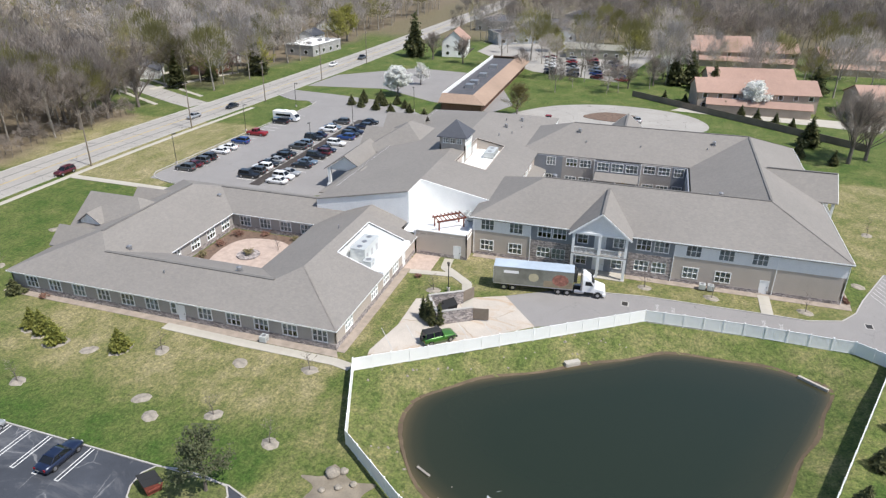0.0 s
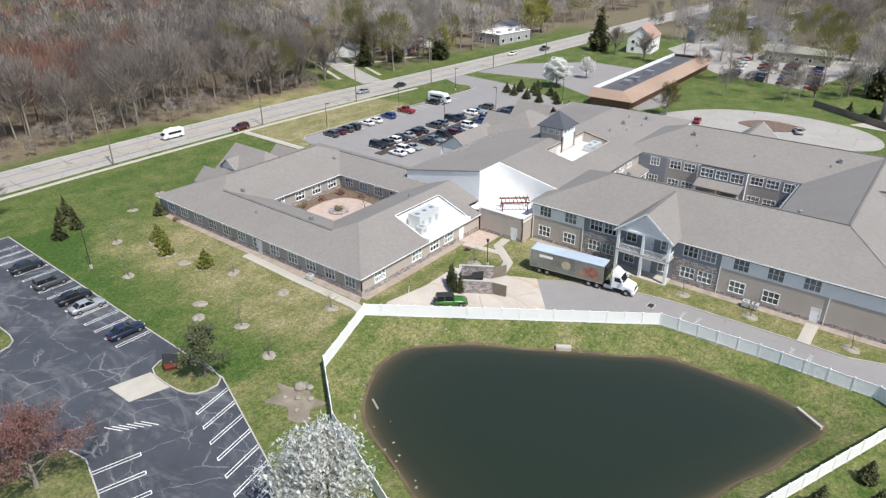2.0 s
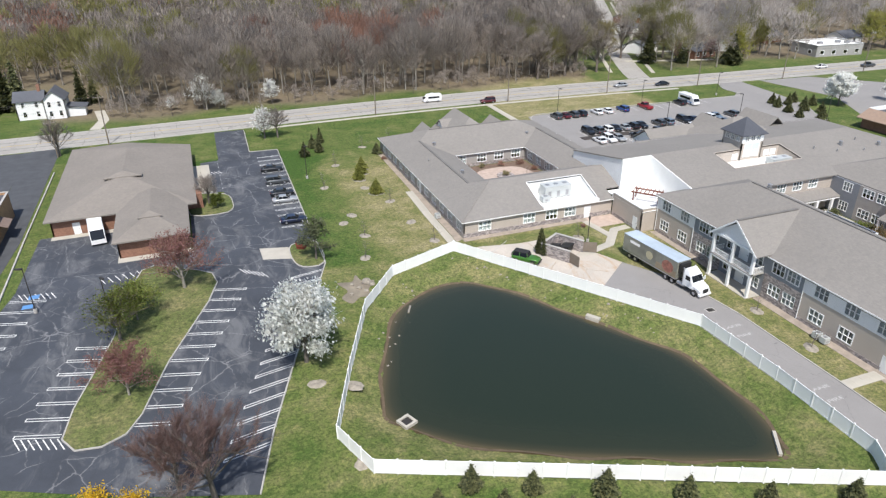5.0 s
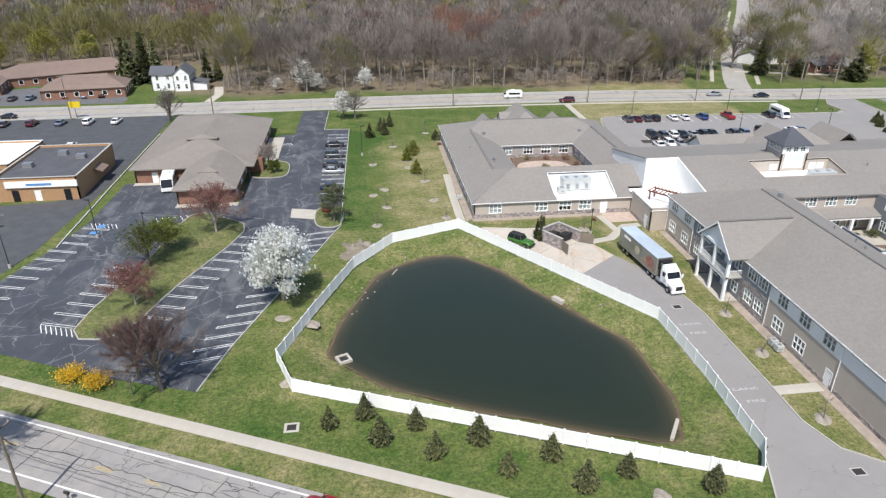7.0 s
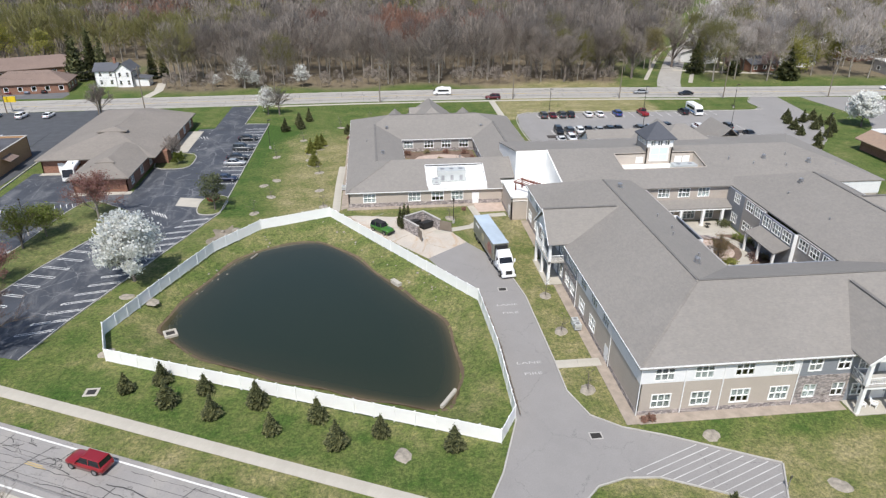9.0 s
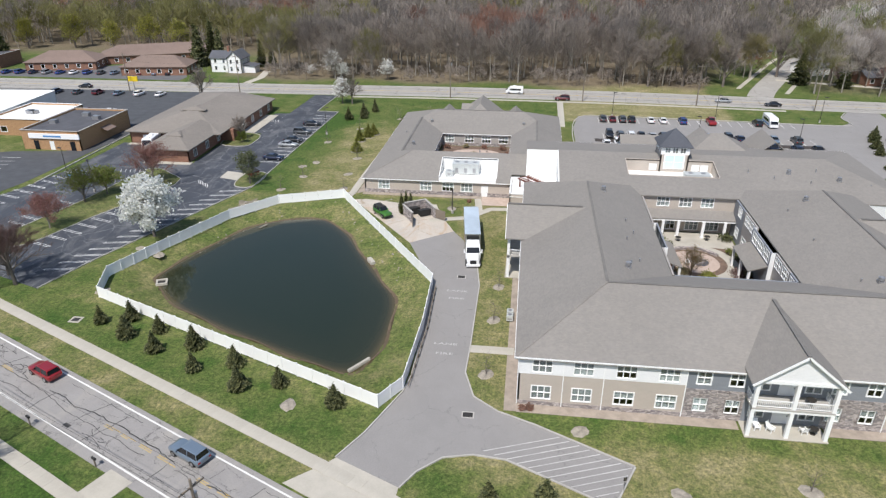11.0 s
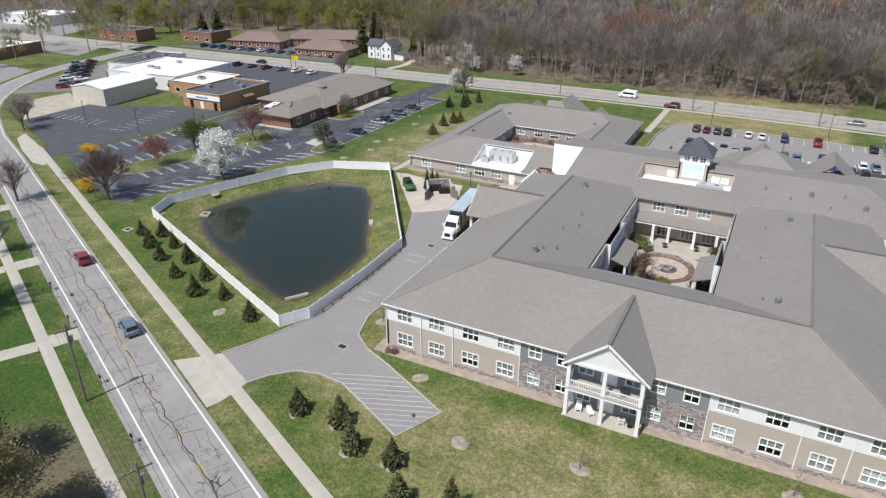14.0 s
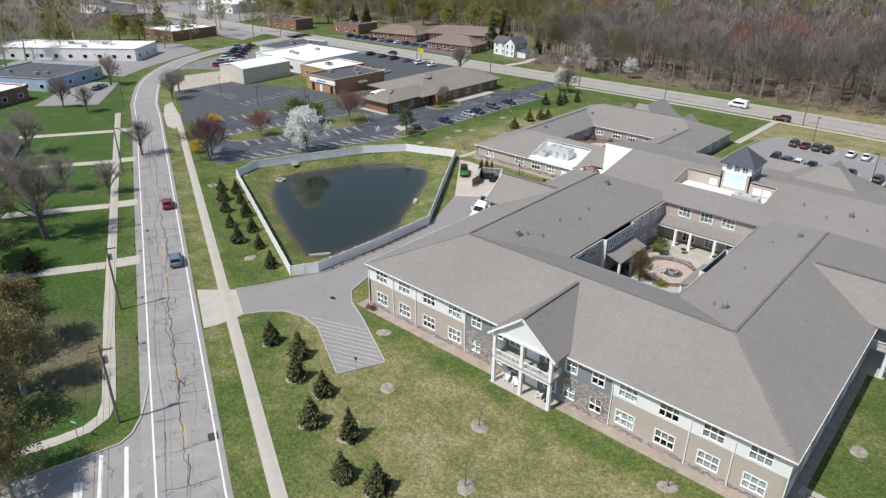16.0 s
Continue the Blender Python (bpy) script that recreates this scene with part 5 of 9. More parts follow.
# roof deck between the wings
part("deck_floor", Geo().box(-3.0, 54.9, 3.7, 5.8, 66.0, 3.8), MEMBRANE, care, "white flat roof membrane")
part("deck_wall", Geo().box(-0.1, CR - 0.1, 3.8, 5.8, CR + 0.1, ZC - 0.12), MEMBRANE, care, "white membrane-clad wall")
part("deck_wall", Geo().add([(5.75, CR - .1, 3.8), (5.75, 53.6, 3.8), (5.75, 53.6, zf(53.6)), (5.75, CR - .1, ZC), (5.95, CR - .1, 3.8), (5.95, 53.6, 3.8), (5.95, 53.6, zf(53.6)), (5.95, CR - .1, ZC)], [(0, 1, 2, 3), (7, 6, 5, 4), (3, 2, 6, 7)]), MEMBRANE, care, "white membrane-clad wall")
part("gable_wall", Geo().add([(-0.1, CR + .1, 3.0), (-0.1, CR + .1, ZC - 0.15), (-0.1, 83.0, 6.2), (-0.1, 83.0, 3.0), (0.1, CR + .1, 3.0), (0.1, CR + .1, ZC - 0.15), (0.1, 83.0, 6.2), (0.1, 83.0, 3.0)], [(0, 1, 2, 3), (7, 6, 5, 4), (1, 5, 6, 2)]), WHITE_SIDING, care, "white gable wall")
part("deck_wall", Geo().box(-3.0, 63.75, 3.0, 0.0, 63.95, 4.3), TRIM, care)
facade(care, (-3.0, 63.6), (-3.0, 55.0), [(0.0, 0.6, STONE, "stone plinth", 0.04), (0.6, 4.25, BEIGE, "beige lapped siding", 0.0)], [], [(7.0, 0.02, 1.1, 2.2)])
facade(care, (-3.0, 55.0), (0.0, 55.0), [(0.0, 4.25, BEIGE, "beige lapped siding", 0.0)])
part("parapet", Geo().box(-3.05, 55.0, 4.25, -2.75, 63.6, 4.42).box(-3.05, 54.95, 4.25, 0.0, 55.2, 4.42), TRIM, care)
perg = empty("pergola", pose(1.0, 59.2, 3.8, 0, 0, -50), "dark red-brown timber pergola on the roof deck", "pergola")
for x in (-2.2, 2.2):
    for y in (-1.0, 1.0):
        part("post", Geo().box(x - 0.1, y - 0.1, 0, x + 0.1, y + 0.1, 1.5), RED_WOOD, perg)
for y in (-1.1, 1.1):
    part("beam", Geo().box(-2.6, y - 0.1, 1.5, 2.6, y + 0.1, 1.75), RED_WOOD, perg)
for k in range(8):
    part("rafter", Geo().box(-2.4 + k * 0.68, -1.5, 1.75, -2.28 + k * 0.68, 1.5, 1.9), RED_WOOD, perg)


def balcony(name, m):
    """A two-storey gabled porch; local x along the wall, y outwards is minus."""
    root = care
    def put(n, g, mat, label=""):
        o = part(n, g, mat, root, label)
        o.matrix_basis = m
        return o
    d, h = 2.45, 4.15
    put("balcony_floor", Geo().box(-h, -d, 3.62, h, -0.02, 3.85), KERB)
    put("patio", Geo().box(-h - 0.1, -d - 0.2, 0.0, h + 0.1, -0.02, 0.09), CONCRETE)
    for x in (-h + 0.2, 0.0, h - 0.2):
        put("porch_column", Geo().box(x - 0.2, -d + 0.02, 0.09, x + 0.2, -d + 0.42, 7.2), TRIM)
    put("balcony_beam", Geo().box(-h, -d, 7.0, h, -d + 0.4, 7.35).box(-h, -d, 3.4, h, -d + 0.3, 3.62), TRIM)
    g = Geo().box(-h + 0.4, -d + 0.15, 4.7, h - 0.4, -d + 0.22, 4.8).box(-h + 0.4, -d + 0.15, 3.95, h - 0.4, -d + 0.22, 4.02)
    for k in range(40):
        x = -h + 0.45 + k * (2 * h - 0.9) / 39
        g.box(x - 0.025, -d + 0.16, 4.02, x + 0.025, -d + 0.21, 4.7)
    put("railing", g, TRIM, "white balustrade")
    for s in (-1, 1):
        gg = Geo().box(s * (h - 0.1), -d + 0.4, 4.7, s * (h - 0.18), -0.05, 4.8)
        for k in range(10):
            gg.box(s * (h - 0.12), -d + 0.5 + k * 0.2, 3.85, s * (h - 0.16), -d + 0.54 + k * 0.2, 4.7)
        put("railing", gg, TRIM)
    put("gable_wall", Geo().add([(-h, -d + 0.1, 7.35), (h, -d + 0.1, 7.35), (0, -d + 0.1, 10.2), (-h, -d + 0.3, 7.35), (h, -d + 0.3, 7.35), (0, -d + 0.3, 10.2)], [(0, 1, 2), (5, 4, 3), (0, 3, 4, 1)]), WHITE_SIDING, "white gable wall")
    put("porch_ceiling", Geo().box(-h, -d + 0.3, 7.0, h, -0.02, 7.1), TRIM)
    pk, sd = (0.0, 10.72), (h + 0.55, 6.95)
    put("gable_roof", Geo().slab([[(-sd[0], -d - 0.3, sd[1]), (0, -d - 0.3, pk[1]), (0, 9.4, pk[1]), (-sd[0], 0.9, sd[1])], [(0, -d - 0.3, pk[1]), (sd[0], -d - 0.3, sd[1]), (sd[0], 0.9, sd[1]), (0, 9.4, pk[1])]], 0.16), ROOF, "shingled gable roof")
    put("barge_board", Geo().beam((-sd[0], -d - 0.32, sd[1] - 0.12), (0, -d - 0.32, pk[1] - 0.12), 0.06, 0.26).beam((0, -d - 0.32, pk[1] - 0.12), (sd[0], -d - 0.32, sd[1] - 0.12), 0.06, 0.26), TRIM)
    put("ridge_vent", Geo().beam((0, -d - 0.2, pk[1] + 0.03), (0, 8.6, pk[1] + 0.03), 0.4, 0.1), CAP)


balcony("S", pose(28.5, 0, 0))
balcony("W", pose(0, 34.35, 0, 0, 0, -90))
balcony("E", pose(57, 34.35, 0, 0, 0, 90))
# downpipes
for x, y in ((18.1, -0.08), (38.9, -0.08), (5.0, -0.08), (9.4, -0.08), (47.6, -0.08), (52.0, -0.08), (0.0, -0.08), (57.0, -0.08)):
    part("downpipe", Geo().box(x - 0.05, y - 0.06, 0.1, x + 0.05, y + 0.02, Z2), TRIM, care)
for x, y in ((-0.08, 45.3), (-0.08, 23.4), (-0.08, 9.1), (-0.08, 54.6)):
    part("downpipe", Geo().box(x - 0.06, y - 0.05, 0.1, x + 0.02, y + 0.05, Z2), TRIM, care)

# ---- low wing ----
ZE, SL = 3.15, 0.37
WX0, WX1, WY0, WY1 = -32.7, 7.6, 63.9, 116.4
ex0, ex1, ey0, ey1 = WX0 - E0, WX1 + E0, WY0 - E0, WY1 + E0
cx0, cx1, cy0, cy1 = -20.9, -4.0, 81.6, 97.6         # inner eaves
ys, yn = (ey0 + cy0) / 2, (ey1 + cy1) / 2
zs_, zn_ = ZE + SL * (ys - ey0), ZE + SL * (ey1 - yn)
xw, xe_ = (ex0 + cx0) / 2, (ex1 + cx1) / 2
zw = ZE + SL * (xw - ex0)
AS, AN = (ex0 + (ys - ey0), ys, zs_), (ex0 + (ey1 - yn), yn, zn_)
ANE = (ex1 - (ey1 - yn), yn, zn_)
VW0, VW1 = (xw, cy0 - (xw - ex0), zw), (xw, cy1 + (xw - ex0), zw)
VE0, VE1 = (xe_, cy0 - (ex1 - xe_), zw), (xe_, cy1 + (ex1 - xe_), zw)
zS = lambda y: ZE + SL * (y - ey0)
NX0, NX1, NY0, NY1 = -17.4, -6.0, 64.6, 70.6
s_slope = [[(ex0, ey0, ZE), (NX0, ey0, ZE), (NX0, NY1, zS(NY1)), (NX0, ys, zs_), AS], [(NX0, NY1, zS(NY1)), (NX1, NY1, zS(NY1)), (NX1, ys, zs_), (NX0, ys, zs_)],
           [(NX1, ey0, ZE), (-3.0, ey0, ZE), (-3.0, 66.3, zS(66.3)), (-3.0, ys, zs_), (NX1, ys, zs_), (NX1, NY1, zS(NY1))]]
low_roof = s_slope + [[(ex0, ey0, ZE), AS, VW0, VW1, AN, (ex0, ey1, ZE)], [VW0, (cx0, cy0, ZE), (cx0, cy1, ZE), VW1],
     [AS, (NX0, ys, zs_), (NX1, ys, zs_), (-3.0, ys, zs_), (9.0, ys, zs_), (9.0, cy0, ZE), (ex1, cy0, ZE), VE0, (cx1, cy0, ZE), (cx0, cy0, ZE), VW0],
     [VE0, VE1, (cx1, cy1, ZE), (cx1, cy0, ZE)], [VE0, (ex1, cy0, ZE), (ex1, ey1, ZE), ANE, VE1],
     [(cx0, cy1, ZE), (cx1, cy1, ZE), VE1, ANE, AN, VW1], [AN, ANE, (ex1, ey1, ZE), (ex0, ey1, ZE)], [(-3.0, 66.3, zS(66.3)), (9.0, 66.3, zS(66.3)), (9.0, ys, zs_), (-3.0, ys, zs_)]]
part("roof", Geo().slab(low_roof, 0.2), ROOF, low, "taupe asphalt shingle roof")
fascia(low, [(ex0, ey0, ZE - .1), (-3, ey0, ZE - .1)], [(ex0, ey0, ZE - .1), (ex0, ey1, ZE - .1)], [(cx0, cy0, ZE - .1), (cx0, cy1, ZE - .1), (cx1, cy1, ZE - .1), (cx1, cy0, ZE - .1)], [(ex1, cy0, ZE - .1), (ex1, ey1, ZE - .1)])
part("ridge_vent", Geo().beam(VW0, VW1, 0.45, 0.14).beam(AN, ANE, 0.4, 0.12).beam(VE0, VE1, 0.45, 0.14), CAP, low)
g = Geo()
for a, b in ((AS, (ex0, ey0, ZE)),):
    for k in range(26):
        g.beam(Vector(a).lerp(Vector(b), k / 26) + Vector((0, 0, 0.03)), Vector(a).lerp(Vector(b), (k + 0.8) / 26) + Vector((0, 0, 0.02)), 0.26, 0.05)
tagged(part("hip_cap", g, HIPCAP, low), kind="stuff")
low_bands = [(0.0, 0.8, STONE, "stone plinth", 0.04), (0.8, ZE, TAUPE, "taupe lapped siding", 0.0)]
facade(low, (WX0, WY1), (WX0, WY0), low_bands, [(WY1 - y, 0.85, 2.1, 1.75) for y in (112.7, 108.5, 104.2, 99.9, 95.8, 91.7, 83.2, 78.8, 74.6, 70.4, 66.1)] + [(WY1 - 88.2, 0.85, 0.9, 1.75, 1)], [(WY1 - 87.0, 0.03, 1.1, 2.3)])
facade(low, (WX0, WY0), (-3.0, WY0), low_bands[:1] + [(0.8, ZE, BEIGE, "beige lapped siding", 0.0)], [(x - WX0, 0.9, 2.3, 1.75) for x in (-28.7, -20.1, -15.6, -11.8)], [(-8.2 - WX0, 0.03, 1.2, 2.2)])
facade(low, (WX1, WY0 + 18), (WX1, WY1), low_bands, [(y, 0.85, 2.1, 1.75) for y in (4, 9, 22, 27)])
facade(low, (WX1, WY1), (WX0, WY1), low_bands, [(x, 0.85, 2.1, 1.75) for x in (4, 9, 26, 36)])
ix0, ix1, iy0, iy1 = cx0 - E0, cx1 + E0, cy0 - E0, cy1 + E0
facade(low, (ix0, iy1), (ix1, iy1), low_bands[:1] + [(0.8, ZE, TAUPE, "", 0.0)], [(u, 0.85, 2.2, 1.75) for u in (2.1, 7.0, 11.2, 15.4)])
facade(low, (ix1, iy1), (ix1, iy0), low_bands, [(u, 0.85, 2.1, 1.75) for u in (2.5, 6.5, 10.5, 14.5)])
facade(low, (ix0, iy0), (ix0, iy1), low_bands, [(u, 0.85, 2.1, 1.75) for u in (2.5, 6.5, 10.5, 14.5)])
facade(low, (ix1, iy0), (ix0, iy0), low_bands, [(u, 0.85, 2.1, 1.75) for u in (4, 9, 14)])
# roof notch with the air plant
part("notch_floor", Geo().box(NX0, NY0, 3.2, NX1, NY1, 3.3), MEMBRANE, low, "white flat roof membrane")
part("notch_wall", Geo().box(NX0, NY1, 3.3, NX1, NY1 + 0.15, zS(NY1) + 0.1), TRIM, low)
part("notch_wall", Geo().box(NX0, ey0 + 0.1, 3.0, NX1, NY0, 3.6), TRIM, low)
for x, s in ((NX0, -0.15), (NX1, 0.15)):
    a, b = zS(NY0) + 0.08, zS(NY1) + 0.08
    part("notch_wall", Geo().add([(x, NY0, 3.0), (x, NY1, 3.0), (x, NY1, b), (x, NY0, a), (x + s, NY0, 3.0), (x + s, NY1, 3.0), (x + s, NY1, b), (x + s, NY0, a)], [(0, 1, 2, 3), (7, 6, 5, 4), (3, 2, 6, 7)]), TRIM, low)
# gables on the road side
for x, w, zr, y1, y0, yh in ((-12.6, 6.5, 7.9, 119.2, 103.0, 109.6), (-21.6, 2.8, 5.7, 117.6, 107.0, 110.0), (-3.6, 2.8, 5.7, 117.6, 107.0, 110.0)):
    ze = ZE + 0.1
    part("gable_roof", Geo().slab([[(x - w, y0, ze), (x, yh, zr), (x, y1, zr), (x - w, y1, ze)], [(x, yh, zr), (x + w, y0, ze), (x + w, y1, ze), (x, y1, zr)], [(x - w, y0, ze), (x + w, y0, ze), (x, yh, zr)]], 0.2), ROOF, low, "shingled gable roof")
    part("gable_wall", Geo().add([(x - w + .4, y1 - .5, 0), (x + w - .4, y1 - .5, 0), (x + w - .4, y1 - .5, ZE), (x, y1 - .5, zr - .3), (x - w + .4, y1 - .5, ZE)], [(4, 3, 2, 1, 0)]), WHITE_SIDING, low)
# dormer on the slope of the large road-side gable
part("dormer_wall", Geo().add([(-17.6, 117.5, 4.2), (-17.6, 113.5, 4.2), (-17.6, 113.5, 4.75), (-17.6, 115.5, 6.2), (-17.6, 117.5, 4.75), (-17.4, 117.5, 4.2), (-17.4, 113.5, 4.2), (-17.4, 113.5, 4.75), (-17.4, 115.5, 6.2), (-17.4, 117.5, 4.75)],
     [(0, 1, 2, 3, 4), (9, 8, 7, 6, 5), (1, 6, 7, 2), (0, 4, 9, 5), (2, 7, 8, 3), (3, 8, 9, 4)]), WHITE_SIDING, low, "white dormer front")
part("dormer_roof", Geo().slab([[(-18.0, 113.1, 4.65), (-18.0, 115.5, 6.4), (-14.5, 115.5, 6.4), (-16.9, 113.1, 4.65)], [(-18.0, 117.9, 4.65), (-18.0, 115.5, 6.4), (-14.5, 115.5, 6.4), (-16.9, 117.9, 4.65)]], 0.14), ROOF, low, "small shingled dormer roof")
window(low, (-17.62, 117.4), (-17.62, 113.6), 1.9, 4.42, 2.9, 0.85, 3, 1)
# link roof and entrance gables behind the tower
facade(care, (9.0, 86.4), (9.0, 82.0), [(0.0, 4.0, TAUPE, "", 0.0)])
part("roof", Geo().slab(hip(8.3, 23.0, 75.0, 87.0, 4.0, 7.0), 0.2), ROOF, care, "shingled hipped roof")
part("roof", Geo().slab(hip(30.0, 48.0, 72.0, 88.0, 5.6, 10.2), 0.2), ROOF, care, "shingled hipped roof")
facade(care, (22.4, 86.4), (9.0, 86.4), [(0.0, 4.0, TAUPE, "", 0.0)])
facade(care, (47.4, 87.4), (33.6, 87.4), [(0.0, 5.2, TAUPE, "", 0.0)])
porte = empty("entrance_canopy", Matrix(), "gabled shingled entrance canopy on white columns", "canopy")
part("roof", Geo().slab(gable(20.3, 33.5, 82.6, 92.0, 4.2, 7.3, "x"), 0.2), ROOF, porte)
for x in (20.8, 33.2):
    part("gable_wall", Geo().add([(x, 83.2, 4.2), (x, 91.4, 4.2), (x, 87.3, 6.95), (x + .15, 83.2, 4.2), (x + .15, 91.4, 4.2), (x + .15, 87.3, 6.95)], [(2, 1, 0), (3, 4, 5)]), TRIM, porte)
    for y in (83.6, 91.0):
        part("column", Geo().box(x - 0.3, y - 0.3, 0, x + 0.3, y + 0.3, 4.3).box(x - 0.5, y - 0.5, 0, x + 0.5, y + 0.5, 1.0), TRIM, porte)
part("ceiling", Geo().box(20.8, 83.2, 4.0, 33.2, 91.4, 4.1), TRIM, porte)
for x in (38.0, 51.0):
    part("gable_roof", Geo().slab(gable(x - 4.5, x + 4.5, 80.0, 90.0, 5.0, 8.8, "y"), 0.2), ROOF, care, "shingled gable roof")


# ---- trees ----
def bare_tree(seed, height=15.0, spread=0.42, limbs=14, twigs=170, sides=4, trunk_r=None, droop=0.0, twig_w=0.05, forks=2, low=0.28, dome=False):
    """Wood and twigs of a leafless tree: tapered trunk, forking limbs, fine twigs. Gives (wood, twig, limbs)."""
    r = random.Random(seed)
    wood, fine = Geo(), Geo()
    tr = trunk_r or height * (0.018 if height < 7 else 0.025)
    lean = Vector((r.uniform(-0.06, 0.06), r.uniform(-0.06, 0.06), 1)).normalized()
    pts = [Vector((0, 0, -0.2)), lean * height * 0.3, lean * height * 0.58 + Vector((r.uniform(-0.3, 0.3), r.uniform(-0.3, 0.3), 0)), lean * height * 0.86]
    rad = [tr * 1.25, tr * 0.85, tr * 0.45, tr * 0.08]
    for i in range(2 if dome else 3):
        wood.tube(pts[i], pts[i + 1], rad[i], rad[i + 1], sides + 1, caps=False)
    ends = []
    for k in range(limbs):
        t = low + (0.96 - low) * (k / limbs)
        s = min(2, int(t * 3))
        base = pts[s].lerp(pts[s + 1], t * 3 - s)
        a = k * 2.4 + r.uniform(-0.5, 0.5)
        up = 0.35 + 0.9 * t + r.uniform(-0.15, 0.25) - droop
        d = Vector((math.cos(a), math.sin(a), up)).normalized()
        L = height * spread * (1.2 - 0.7 * t) * r.uniform(0.75, 1.15)
        m = base + d * L * 0.5 + Vector((0, 0, L * 0.02))
        e = base + d * L + Vector((r.uniform(-0.2, 0.2), r.uniform(-0.2, 0.2), 0.25)) * L * 0.5
        r0 = tr * 0.45 * (1.15 - 0.7 * t)
        if dome:
            q = ((k + 0.5) / limbs) ** 0.8
            base = pts[0].lerp(pts[1], 0.45 + 0.75 * r.random()) if k % 3 else pts[1].lerp(pts[2], r.random())
            phi = radians(8 + 78 * q)
            R = height * spread * r.uniform(0.82, 1.1)
            e = Vector((math.cos(a) * math.cos(phi) * R, math.sin(a) * math.cos(phi) * R, height * (0.34 + 0.6 * math.sin(phi) * r.uniform(0.88, 1.08))))
            m = base.lerp(e, 0.5) + Vector((r.gauss(0, 0.03), r.gauss(0, 0.03), 0.03 + 0.03 * math.cos(phi))) * height
            d, L = (e - base).normalized(), (e - base).length * 0.8
        wood.tube(base, m, r0, r0 * 0.6, 3, caps=False)
        wood.tube(m, e, r0 * 0.6, r0 * 0.12, 3, caps=False)
        ends.append((base, m, e))
        for q in range(forks):
            o = base.lerp(m, r.uniform(0.5, 0.95)) if q % 2 else m.lerp(e, r.uniform(0.05, 0.5))
            dd = (d + Vector((r.uniform(-0.9, 0.9), r.uniform(-0.9, 0.9), r.uniform(-0.1, 0.9)))).normalized()
            f = o + dd * L * r.uniform(0.35, 0.6)
            wood.tube(o, f, r0 * 0.4, r0 * 0.08, 3, caps=False)
            ends.append((o, o.lerp(f, 0.5), f))
    for k in range(twigs):
        b, m, e = ends[r.randrange(len(ends))]
        t = r.uniform(0.3, 1.0)
        o = b.lerp(m, t * 2) if t < 0.5 else m.lerp(e, t * 2 - 1)
        d = ((e - b).normalized() * 0.8 + Vector((r.uniform(-1, 1), r.uniform(-1, 1), r.uniform(-0.3, 1.0)))).normalized()
        o = o + Vector((r.gauss(0, 1), r.gauss(0, 1), r.gauss(0, 1))) * height * 0.012
        L = height * r.uniform(0.04, 0.12)
        s = d.orthogonal().normalized() * twig_w * r.uniform(0.6, 1.3)
        fine.add([o - s, o + s, o + d * L], [(0, 1, 2)])
    return wood, fine, ends


def leaves(geo, points, rnd, n, spread, size):
    """Small tilted leaf clumps scattered round points."""
    for k in range(n):
        c = points[rnd.randrange(len(points))] + Vector((rnd.gauss(0, spread), rnd.gauss(0, spread), rnd.gauss(0, spread * 0.8)))
        u = Vector((rnd.uniform(-1, 1), rnd.uniform(-1, 1), rnd.uniform(-1, 1))).normalized()
        w = u.orthogonal().normalized()
        s = size * rnd.uniform(0.6, 1.4)
        geo.add([c - u * s, c + w * s * 0.7, c + u * s, c - w * s * 0.7], [(0, 1, 2, 3)])


TREE_CACHE = {}


